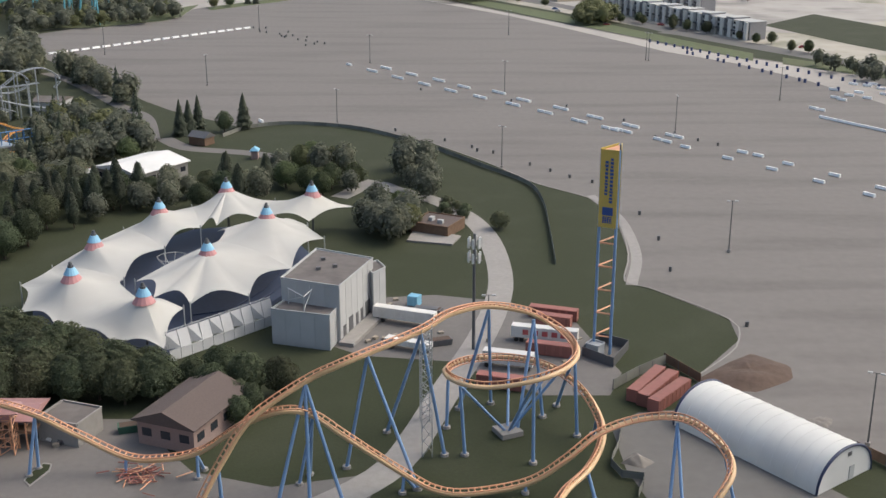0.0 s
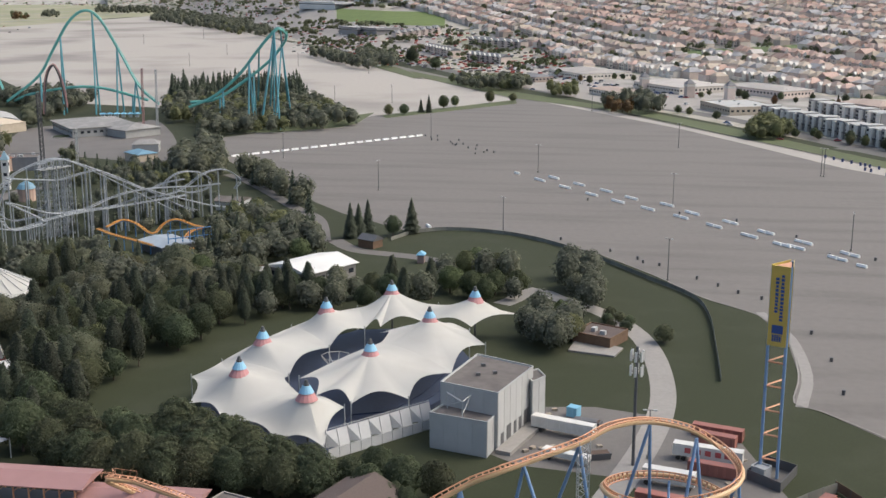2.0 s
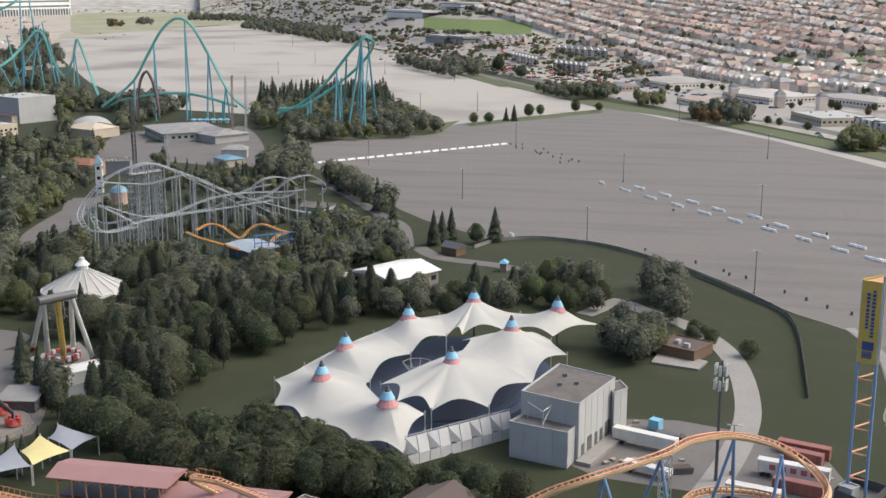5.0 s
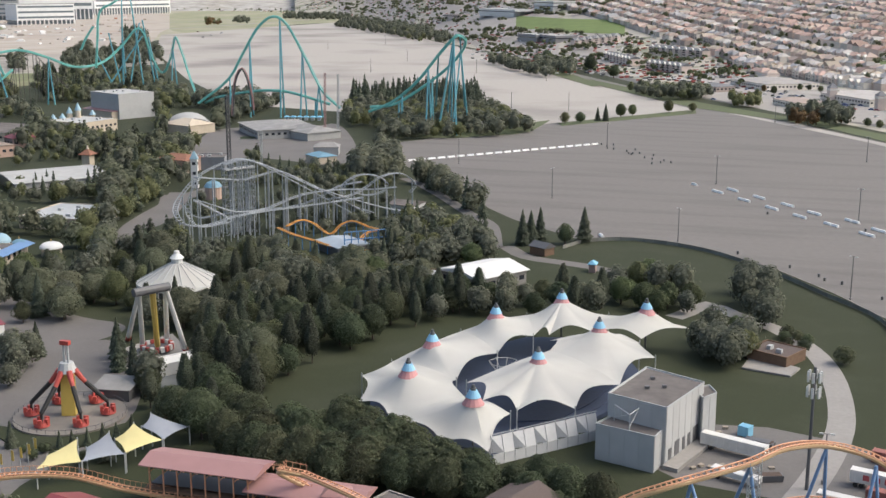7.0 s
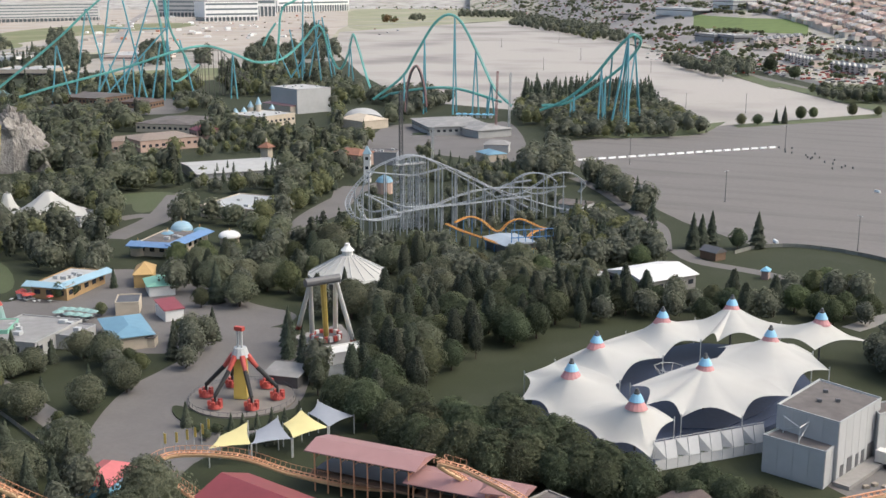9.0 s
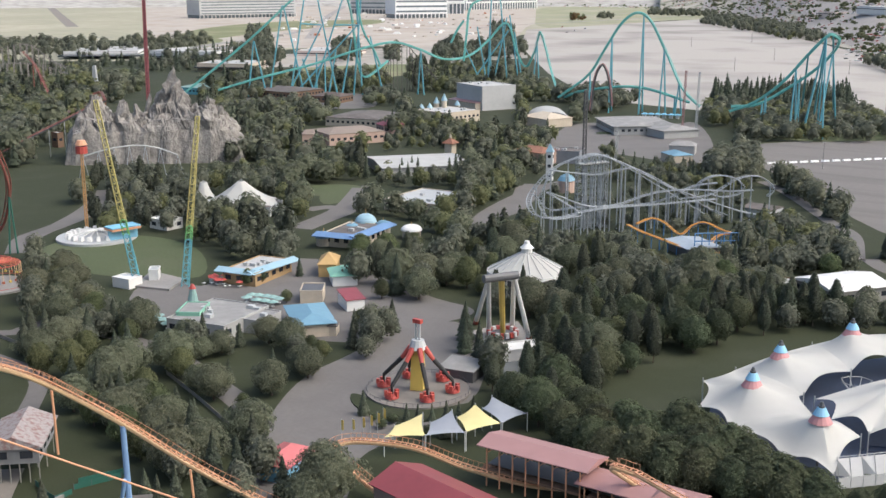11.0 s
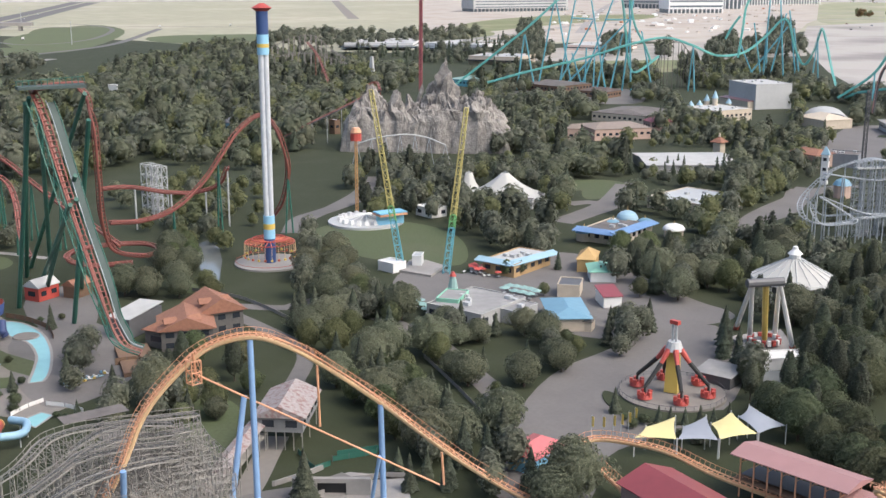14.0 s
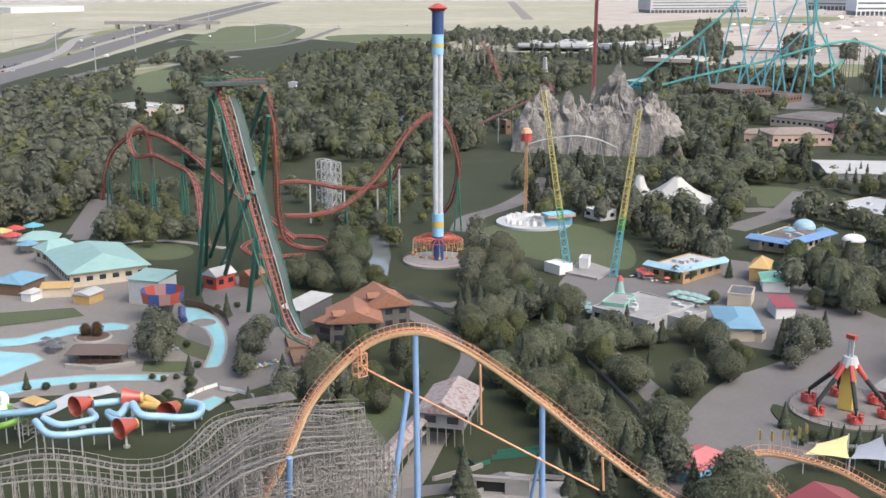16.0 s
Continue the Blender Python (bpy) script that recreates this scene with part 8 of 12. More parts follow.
part("roof", Geo().hip((0, 0), (4.4, 4.4), 10, 1.6, 0.1, 8.8), PINK, tw)


# ---- the rock mountain ----
def mountain():
    o = Vector((*(-508.3, 456.4), 0))
    right = (Vector((*(-478.4, 482.4), 0)) - Vector((*(-540.8, 428.1), 0))).normalized()
    away = Vector((-right.y, right.x, 0))
    # centre, depth, height and foot radius of each cone
    cones = [(5, 46, 51, 20), (-49, 27, 42, 15), (-34, 50, 35, 9), (-22, 44, 32, 9), (-15, 50, 37, 6), (-58, 22, 30, 10), (33, 30, 34, 12), (41, 24, 31, 8), (22, 38, 34, 9), (50, 18, 20, 9), (-42, 24, 33, 10)]
    n, m = 150, 90
    g_ = Geo()
    for i in range(n + 1):
        for j in range(m + 1):
            x, y = -56 + 106 * i / n, -6 + 76 * j / m
            wob = 3.5 * noise.noise(Vector((x * 0.12, y * 0.12, 3)))
            e = min(1, (x + 53 + wob) / 12, (47 - x + wob) / 15, (y + 3 + wob) / 4.5, (68 - y) / 10)
            e = max(0.0, e)
            # front cliff, the basin behind it, and the right-hand mass
            lip = 23 if y < 15 else (15 if y < 38 else 19)
            if x > 20:
                lip = 26 - 0.02 * max(0, x - 24) ** 2
            z = lip * e ** 0.45
            for sx, sy, hh, w in cones:
                sx *= 0.8
                d = math.hypot(x - sx, y - sy) * (1 + 0.22 * noise.noise(Vector((x * 0.25, y * 0.25, sx))))
                if d < w:
                    z = max(z, (hh - 10) * (1 - d / w) ** 0.95 + 10) if e > 0 else z
            v = Vector((x * 0.13, y * 0.13, z * 0.04))
            z += (5.5 * noise.noise(v) + 3.2 * noise.noise(v * 2.3) + 2.2 * noise.noise(v * 5.1) - 2.6 * abs(noise.noise(Vector((x * 0.42, y * 0.3, 4))))) * e
            z -= 1.3 * math.sin(z * 1.05 + 2 * noise.noise(v * 0.8)) * e
            z += 1.6 * noise.noise(Vector((x * 0.8, y * 0.8, 9))) * e
            push = 3.6 * e
            q = o + right * (x + push * noise.noise(Vector((x * 0.2, y * 0.2, z * 0.14)))) + away * (y + push * noise.noise(Vector((y * 0.2, x * 0.2, 5 + z * 0.14))) + (1 - e) * 0.0)
            g_.v.append((q.x, q.y, z if e > 0 else -0.3))
    for i in range(n):
        for j in range(m):
            k = i * (m + 1) + j
            g_.f.append((k, k + m + 1, k + m + 2, k + 1))
    mt = whole("rock_mountain", g_, ROCK, "grey-beige artificial rock mountain with jagged peaks", "mountain")
    # Solid black blocks in the cliff: the shade of each cave is their colour.
    for x, z, w in ((36, 6, 9), (38, 2, 8), (-12, 4, 4)):
        q = o + right * x + away * 1.5
        part("cave", Geo().box((q.x, q.y, z), (w, 5, z * 1.6), heading((0, 0), right), 0.7), BLACK, mt, "dark cave mouth")
    # pale timber coaster arch in front of the rock
    arch = thing("timber_trestle", "pale curved trestle in front of the rock mountain", "trestle")
    tr = [(-500.5, 396.4, 11.7), (-491.1, 404.5, 15.4), (-482.4, 417.1, 16.8), (-476.0, 427.7, 14.4), (-469.1, 433.7, 10.6)]
    line = spline(tr, 4)
    part("deck", Geo().tube(line, 0.4, 6), GREY, arch)
    for q in line[::2]:
        for s_ in (-1, 1):
            f = q + right * (s_ * 2.6)
            part("leg", Geo().bar((f.x, f.y, 0), tuple(q), 0.17, n=5), SILVER, arch)


mountain()


# ---- the other coasters ----
def stilts(thing_, line, every, r, material, splay=0.0, least=3.0, sub=0.6):
    """Columns under a track, straight or splayed to both sides."""
    acc, last = 0.0, line[0]
    side, up = frames(line)
    for p, s in zip(line, side):
        acc += (p - last).length
        last = p
        if acc >= every and p.z > least:
            acc = 0.0
            top = (p.x, p.y, p.z - sub)
            if splay:
                k = splay * p.z
                for sgn in (-1, 1):
                    part("support_column", Geo().bar((p.x + s.x * k * sgn, p.y + s.y * k * sgn, 0), top, r, r * 0.8, 6), material, thing_)
            else:
                part("support_column", Geo().bar((p.x, p.y, 0), top, r, r, 6), material, thing_)


teal = thing("steel_coaster", "huge teal steel roller coaster on turquoise columns", "roller coaster")
TK = dict(gauge=1.6, rail=0.24, spine=0.75, drop=1.0, tie=5.0, step=3.0)
lift = [(-773.4, 727.3, 5.1), (-748.2, 749.3, 31.2), (-725.1, 769.3, 56.1), (-702.2, 789.2, 83.6), (-687.2, 802.3, 98.3), (-674.0, 813.7, 101.2), (-667.0, 826.6, 85.5), (-666.2, 834.2, 55.6), (-663.7, 836.3, 30.5), (-659.0, 840.5, 16.3), (-650.4, 862.6, 29.8)]
runT = [(-734.4, 727.9, 8.9), (-708.1, 750.7, 18.8), (-670.7, 783.2, 31.0), (-641.0, 809.1, 43.2), (-624.7, 836.4, 48.5), (-616.7, 863.7, 41.7), (-611.1, 896.0, 31.3), (-605.7, 929.6, 32.5), (-598.3, 951.0, 45.8), (-587.7, 960.6, 61.4), (-582.2, 965.8, 57.8), (-577.0, 970.1, 35.4), (-570.6, 975.8, 21.2), (-561.7, 976.0, 35.7), (-554.8, 974.7, 54.1), (-546.9, 974.0, 36.4), (-533.9, 963.4, 13.4), (-486.6, 894.2, 4.2), (-448.2, 853.7, 13.4), (-411.4, 842.7, 20.0), (-385.1, 845.8, 19.7), (-349.8, 847.7, 10.9)]
hill2 = [(-451.2, 822.2, 10.9), (-429.2, 830.7, 29.2), (-417.7, 834.6, 48.9), (-405.7, 838.4, 69.2), (-394.2, 842.1, 77.8), (-383.4, 845.3, 71.8), (-371.4, 848.8, 48.8), (-354.0, 841.9, 22.3), (-336.5, 835.3, 9.5)]
hill3 = [(-291.4, 776.4, 14.4), (-273.8, 778.4, 22.0), (-256.4, 780.4, 36.4), (-241.1, 781.8, 55.0), (-230.1, 781.8, 66.7), (-226.9, 786.1, 67.7), (-225.7, 796.4, 62.2), (-236.6, 799.8, 48.1), (-253.7, 798.0, 33.9), (-276.2, 791.2, 19.1), (-294.8, 789.0, 16.3)]
for pts, gap, sp in ((lift, 900, 0.16), (runT, 95, 0.10), (hill2, 30, 0.13), (hill3, 26, 0.2)):
    line = track(teal, pts, TEAL, TEAL, **TK)
    stilts(teal, line, gap, 0.65, TEALBLUE, sp, 5)
for b, t in (((-240.6, 778.7), hill3[4]), ((-248.1, 824.4), hill3[4]), ((-246.4, 870.5), hill3[5]), ((-263.5, 845.8), hill3[3])):
    part("support_column", Geo().bar((*b, 0), (t[0], t[1], t[2] - 1), 0.8, 0.6, 8), TEALBLUE, teal)

for b, t in (((-719.7, 778.3), (-709.6, 787.4, 79.5)), ((-696.4, 799.1), (-708.9, 788.1, 79.5)), ((-706.0, 790.8), (-693.8, 801.4, 96.0)), ((-673.9, 818.2), (-687.7, 806.6, 96.0)), ((-691.5, 803.6), (-667.1, 823.8, 93.5)), ((-708.0, 789.1), (-683.8, 810.0, 61.5)), ((-704.9, 792.8), (-658.5, 830.6, 63.2)), ((-721.4, 776.7), (-728.5, 770.0, 48.9)), ((-733.2, 765.6), (-728.8, 769.7, 48.9)), ((-689.1, 805.4), (-697.3, 798.4, 32.7)), ((-688.2, 806.1), (-687.7, 806.6, 37.4)), ((-656.5, 832.2), (-660.3, 829.2, 95.9)), ((-662.7, 827.4), (-655.8, 832.8, 95.9)), ((-670.9, 820.8), (-663.5, 826.6, 50.1)), ((-641.5, 843.8), (-650.5, 836.9, 52.4)), ((-680.1, 813.0), (-674.4, 817.8, 40.5)), ((-628.2, 998.9), (-625.1, 1000.9, 94.8)), ((-611.4, 1009.4), (-619.0, 1004.6, 94.8)), ((-601.4, 1015.3), (-610.0, 1010.1, 67.5)), ((-642.5, 990.1), (-610.7, 1009.7, 52.2)), ((-628.9, 998.6), (-637.1, 993.2, 55.6)), ((-633.7, 995.4), (-647.3, 986.6, 35.8)), ((-623.2, 1002.0), (-612.4, 1008.7, 64.8)), ((-598.3, 1017.1), (-605.9, 1012.5, 51.0))):
    part("support_column", Geo().bar((*b, 0), t, 0.8, 0.65, 8), TEALBLUE, teal)
for a, b in (((-678.3, 775.1, 64.8), (-664.4, 787.1, 63.7)), ((-655.5, 794.5, 63.6), (-639.5, 807.4, 63.4)), ((-677.2, 776.1, 89.3), (-667.5, 784.4, 88.8))):
    part("cross_beam", Geo().bar(a, b, 0.6, n=6), TEALBLUE, teal)
for pts in ([(-646.1, 815.0, 93.7), (-645.0, 815.8, 72.5), (-641.9, 818.3, 57.2), (-635.6, 823.1, 42.7), (-630.8, 826.8, 28.1)], [(-569.3, 864.4, 32.5), (-567.1, 865.8, 57.7), (-565.9, 866.6, 73.1), (-562.8, 868.6, 81.7), (-556.7, 872.6, 85.5), (-550.4, 876.5, 90.2)], [(-578.6, 858.2, 48.2), (-574.7, 860.7, 57.8), (-569.3, 864.4, 67.4)]):
    track(teal, pts, TEAL, TEAL, **TK)

silver = thing("steel_coaster", "silver-grey looping coaster on many steel columns", "roller coaster")
SK = dict(gauge=1.9, rail=0.2, spine=0, drop=0.9, tie=1.5, step=1.5)
s1 = [(-178.1, 478.7, 3.6), (-184.7, 472.8, 7.1), (-194.4, 465.4, 14.1), (-204.1, 456.8, 21.3), (-211.8, 449.1, 26.3), (-217.6, 441.1, 30.4), (-221.2, 435.5, 31.9), (-225.7, 429.6, 30.7), (-231.2, 421.9, 27.4), (-234.6, 415.4, 22.5), (-236.3, 409.7, 17.1), (-232.5, 402.1, 14.0), (-227.2, 400.0, 10.7), (-221.9, 407.1, 9.4), (-215.0, 419.8, 11.0), (-208.3, 432.8, 11.1), (-199.2, 447.2, 10.8), (-188.8, 460.0, 11.2), (-179.6, 469.7, 11.8)]
s2 = [(-229.5, 413.0, 27.4), (-224.3, 422.8, 25.4), (-217.8, 433.3, 23.8), (-212.3, 441.0, 25.2), (-208.8, 447.9, 25.4), (-205.4, 452.1, 23.1), (-199.1, 457.8, 18.0), (-191.2, 464.2, 13.1), (-183.5, 473.3, 6.1), (-179.4, 478.0, 3.1)]
s3 = [(-222.4, 404.8, 29.6), (-224.5, 401.4, 24.7), (-226.3, 400.5, 18.5), (-224.6, 399.0, 13.6), (-221.6, 400.4, 10.2), (-217.7, 409.1, 9.8), (-216.2, 414.6, 10.9), (-227.6, 409.3, 18.6), (-224.2, 415.5, 16.1), (-217.0, 423.7, 12.0), (-209.3, 434.8, 11.7), (-203.1, 445.3, 14.3), (-197.7, 455.8, 15.4), (-189.4, 467.7, 15.2), (-178.6, 481.2, 13.6), (-170.4, 487.9, 13.9)]
s4 = [(-188.3, 468.3, 13.1), (-188.2, 469.8, 17.4), (-184.8, 472.7, 20.2), (-181.3, 477.1, 20.8), (-176.5, 480.8, 19.6), (-173.5, 483.6, 16.4), (-174.5, 483.1, 12.8), (-180.0, 477.7, 11.5), (-184.7, 472.7, 13.2)]
s5 = [(-192.9, 463.4, 11.6), (-185.4, 471.0, 12.4), (-181.2, 477.2, 14.8), (-176.9, 481.9, 18.4), (-172.4, 486.9, 20.0), (-167.6, 490.7, 19.3), (-163.3, 494.1, 14.7), (-165.1, 492.0, 11.1)]
s6 = [(-222.3, 425.1, 30.9), (-217.5, 430.5, 32.4), (-212.9, 435.5, 30.5), (-205.3, 443.5, 24.4), (-194.6, 454.0, 15.4), (-185.3, 462.7, 7.7), (-179.1, 468.1, 2.6)]
s7 = [(-217.6, 437.3, 31.0), (-212.5, 442.7, 28.5), (-203.8, 451.6, 22.0), (-192.8, 462.2, 15.1), (-181.1, 472.5, 9.4), (-171.0, 480.9, 5.2), (-159.4, 490.0, 2.3)]
s8 = [(-239.4, 418.2, 15.3), (-235.0, 423.7, 8.6), (-226.9, 433.1, 8.9), (-216.6, 444.2, 8.9), (-205.8, 455.1, 9.2), (-198.2, 462.3, 11.6), (-190.4, 469.4, 16.3), (-182.4, 476.3, 17.6)]
for pts, gap in ((s1, 6), (s2, 6), (s3, 6), (s4, 7), (s5, 6), (s6, 5), (s7, 7), (s8, 8)):
    line = track(silver, pts, SILVER, SILVER, **SK)
    stilts(silver, line, gap * 1.3, 0.26, SILVER, 0.0, 2.0)

top_ = thing("lift_house", "grey steel lattice house at the coaster crest", "structure", group="")
for k in range(4):
    q = mid((-224.4, 430.2), (-218.8, 440.5), k / 3)
    part("frame", lattice(Geo(), (*q, 0), (*q, 30.9), 2.2, 2.2, 12, 0.16, 4), SILVER, top_)
part("deck", Geo().box((*mid((-224.4, 430.2), (-218.8, 440.5)), 28.1), (span((-224.4, 430.2), (-218.8, 440.5)) + 3, 4, 0.5), heading((-224.4, 430.2), (-218.8, 440.5))), GREY, top_)

# tall grey shuttle loop and masts beside it
shuttle = thing("shuttle_loop", "narrow grey lattice mast with a red inverted loop", "mast")
mast_b = (-275.7, 532.4)
part("mast", lattice(Geo(), (*mast_b, 0), (*mast_b, 47.6), 1.2, 1.0, 20, 0.2, 4), DGREY, shuttle)
lb = [(-303.7, 591.3, 30.4), (-302.6, 591.9, 44.5), (-300.5, 592.6, 53.3), (-297.3, 593.5, 57.0), (-294.5, 594.4, 52.4), (-292.4, 594.9, 43.0), (-291.5, 595.1, 33.5)]
track(shuttle, lb, PINK, DGREY, gauge=1.4, rail=0.22, spine=0.5, drop=0.8, tie=3, step=2)

LTBL = mat("blue_white_roof", (0.30, 0.35, 0.40), 0.5)
# small blue and orange coaster
mouse = thing("family_coaster", "small orange-railed coaster on a blue steel frame", "roller coaster")
m1 = [(-199.4, 433.3, 5.1), (-195.5, 438.9, 6.8), (-189.8, 439.0, 5.8), (-182.1, 437.8, 1.9), (-178.7, 441.8, 5.3), (-174.1, 444.0, 6.7), (-166.5, 442.8, 4.8), (-161.9, 440.2, 4.5), (-164.5, 434.3, 4.2), (-163.8, 425.5, 2.8), (-158.7, 419.1, 1.8), (-154.0, 419.2, 1.4), (-159.6, 412.3, 2.3), (-168.2, 410.3, 3.2), (-179.3, 413.7, 4.6), (-189.8, 417.8, 5.6), (-198.5, 422.9, 6.6)]
line = track(mouse, m1, mat("amber_paint", (0.55, 0.27, 0.07), 0.5), BLUE, gauge=1.2, rail=0.25, spine=0.2, drop=0.5, tie=2, step=1.5)
stilts(mouse, line, 3.2, 0.2, mat("bright_blue_frame", (0.07, 0.2, 0.42), 0.5), 0, 1)
fr = Geo()
fa, fb = (-165.2, 411.7), (-152.0, 422.3)
for k in range(7):
    q = mid(fa, fb, k / 6)
    fr.bar((*q, 0), (*q, 9), 0.2, n=4)
for z in (3, 6, 9):
    fr.bar((*fa, z), (*fb, z), 0.2, n=4)
part("frame", fr, mat("bright_blue_steel", (0.07, 0.2, 0.42), 0.5), mouse)
block("ride_station", "low station with pale blue-white roof", "building", (-178.8, 419.4), (-156.5, 401.4), (-158.4, 417.7), 3.5, DGREY, LTBL, "gable", 0.8)

# dive coaster
dive = thing("dive_coaster", "tall dive coaster with red track and dark green supports", "roller coaster")
DK = dict(gauge=2.0, rail=0.2, spine=0.5, drop=0.9, tie=2.4, step=1.6)
drop = [(-297.5, 142.7, 75.0), (-298.3, 136.3, 75.1), (-298.9, 130.2, 74.6), (-298.5, 128.6, 73.8), (-296.2, 128.8, 71.5), (-292.8, 129.1, 66.2), (-287.2, 129.3, 55.4), (-281.5, 129.8, 43.9), (-276.7, 130.7, 33.1), (-271.8, 131.6, 22.4), (-269.0, 132.8, 14.3), (-266.1, 134.1, 10.2), (-263.6, 136.9, 8.5)]
dl = track(dive, drop, DRED, DRED, **DK)
wide = Geo()
sd, up_ = frames(dl)
for sgn, off in ((1, 1.8), (1, 3.6), (-1, 4.3)):
    wide.tube([p + s * (off * sgn) + Vector((0, 0, 0.3)) for p, s in zip(dl[12:], sd[12:])], 0.16, 4)
part("side_beam", wide, GREEN, dive)
web = Geo()
for i in range(12, len(dl) - 4, 3):
    web.bar(tuple(dl[i] + sd[i] * 2.0), tuple(dl[i + 3] + sd[i + 3] * 3.6), 0.1, n=4)
    web.bar(tuple(dl[i] + sd[i] * 3.6), tuple(dl[i + 3] + sd[i + 3] * 2.0), 0.1, n=4)
part("side_lattice", web, GREEN, dive)
part("handrail", Geo().tube([p - s * 1.9 + Vector((0, 0, 0.6)) for p, s in zip(dl[12:], sd[12:])], 0.15, 5), SILVER, dive, "pale steel handrail")
stair = Geo()
for i in range(12, len(dl) - 1):
    a, b = dl[i] - sd[i] * 4.2, dl[i] - sd[i] * 2.1
    c2, d2 = dl[i + 1] - sd[i + 1] * 2.1, dl[i + 1] - sd[i + 1] * 4.2
    stair.add([tuple(a), tuple(b), tuple(c2), tuple(d2)], [(0, 1, 2, 3)])
part("stairway", stair, DIVEGREY, dive, "grey evacuation stairway")
exit_ = [(-356.4, 169.3, 67.9), (-354.1, 170.9, 64.8), (-353.4, 171.9, 56.3), (-356.5, 173.7, 38.6), (-363.2, 177.3, 23.3), (-366.4, 182.4, 10.9), (-366.8, 193.9, 6.6), (-375.0, 204.2, 5.4), (-385.9, 204.1, 6.0), (-389.0, 191.4, 7.0), (-382.9, 176.9, 8.5), (-373.6, 168.5, 8.3), (-369.3, 174.7, 5.8), (-361.8, 186.6, 6.1)]
track(dive, exit_, DRED, DRED, **DK)
runR = [(-380.4, 188.6, 17.1), (-381.7, 202.1, 15.7), (-383.4, 215.8, 17.8), (-385.9, 229.4, 25.3), (-385.8, 238.5, 35.2), (-386.3, 246.8, 43.8), (-385.6, 257.1, 49.5), (-381.8, 262.7, 43.8), (-382.4, 267.5, 28.5), (-390.0, 269.7, 13.1), (-397.9, 268.0, 3.6)]
runL = [(-370.9, 187.0, 10.5), (-392.5, 186.3, 15.3), (-414.7, 187.5, 17.7), (-440.0, 186.9, 23.5), (-461.8, 185.2, 30.2), (-473.4, 177.7, 36.6), (-485.3, 170.9, 37.2), (-496.9, 164.5, 28.8), (-505.3, 163.0, 16.6), (-510.2, 162.3, 5.2)]
runM = [(-404.7, 168.3, 3.3), (-414.8, 170.1, 8.9), (-424.6, 173.0, 20.3), (-435.9, 174.4, 26.4), (-450.4, 172.0, 29.3), (-465.2, 170.0, 30.6), (-474.8, 166.6, 28.9), (-481.5, 166.6, 36.5), (-481.9, 170.4, 40.5), (-479.6, 173.5, 39.1), (-478.4, 174.9, 29.0), (-478.2, 175.1, 16.8)]
runN = [(-435.7, 212.6, 18.8), (-433.1, 224.4, 18.5), (-429.1, 238.4, 15.2), (-424.4, 249.5, 14.3), (-416.9, 256.3, 18.1), (-411.8, 257.7, 25.5)]
for pts, gp in ((runR, 26), (runL, 24), (runM, 22), (runN, 14)):
    line = track(dive, pts, DRED, DRED, gauge=1.8, rail=0.25, spine=0.55, drop=0.9, tie=3, step=2)
    stilts(dive, line, gp, 0.4, GREEN if gp > 20 else GREY, 0.06 if gp > 20 else 0, 4)
for b, t in (((-353.3, 142.2), (-298.9, 127.7, 71.8)), ((-389.0, 160.3), (-299.2, 126.8, 70.3)), ((-325.7, 147.6), (-281.1, 135.4, 66.9)), ((-400.3, 166.7), (-293.1, 140.5, 72.4)), ((-378.6, 160.9), (-277.3, 127.0, 46.4)), ((-384.4, 167.1), (-297.9, 129.8, 66.4)), ((-356.8, 165.3), (-281.2, 130.5, 46.9)), ((-363.4, 155.6), (-282.9, 131.5, 52.7))):
    part("support_column", Geo().bar((*b, 0), t, 0.75, 0.6, 8), GREEN, dive, smooth=True)
pa, pb = (-297.2, 123.9, 74.8), (-293.0, 140.6, 75.5)
part("top_platform", Geo().box((*mid(pa, pb)[:2], mid(pa, pb)[2] - 0.6), (span(pa, pb), 5, 0.8), heading(pa, pb)), DIVEGREY, dive)
rl = Geo()
for k in range(12):
    q = mid(pa, pb, k / 11)
    rl.bar((q[0], q[1], q[2] - 0.5), (q[0], q[1], q[2] + 1.6), 0.12, n=4)
rl.bar(pa[:2] + (pa[2] + 1.4,), pb[:2] + (pb[2] + 1.4,), 0.12, n=4)
part("platform_rail", rl, GREEN, dive)
pit = Geo().prism([(-294.1, 144.5), (-290.0, 152.5), (-269.3, 144.9), (-270.4, 135.1)], -0.05, 1.1)
whole("tunnel_mouth", pit, TIMBER, "timber-lined pit where the dive track ends", "pit", "structure")

# long brown launch track before the mountain
launch = thing("launch_coaster", "long straight brown launch track on grey posts", "roller coaster")
ln = track(launch, [(-587.1, 409.3, 6.0), (-582.9, 424.7, 13.0), (-576.8, 442.9, 20.8), (-572.1, 460.0, 28.0), (-566.5, 468.1, 31.9)], mat("brown_red_rail", (0.20, 0.09, 0.075), 0.5), DGREY, gauge=1.8, rail=0.25, spine=0.5, drop=0.9, tie=3, step=2)
stilts(launch, ln, 9, 0.25, GREY, 0, 3)
# grey cage structure and thrill rides behind
cage = thing("steel_cage", "grey box lattice ride structure", "ride", (*(-449.7, 244.6), 0))
for k in range(3):
    part("frame", lattice(Geo(), (k * 5 - 5, 0, 0), (k * 5 - 5, 0, 22.9), 3.2, 3.2, 5, 0.22, 4, 0.78), GREY, cage)

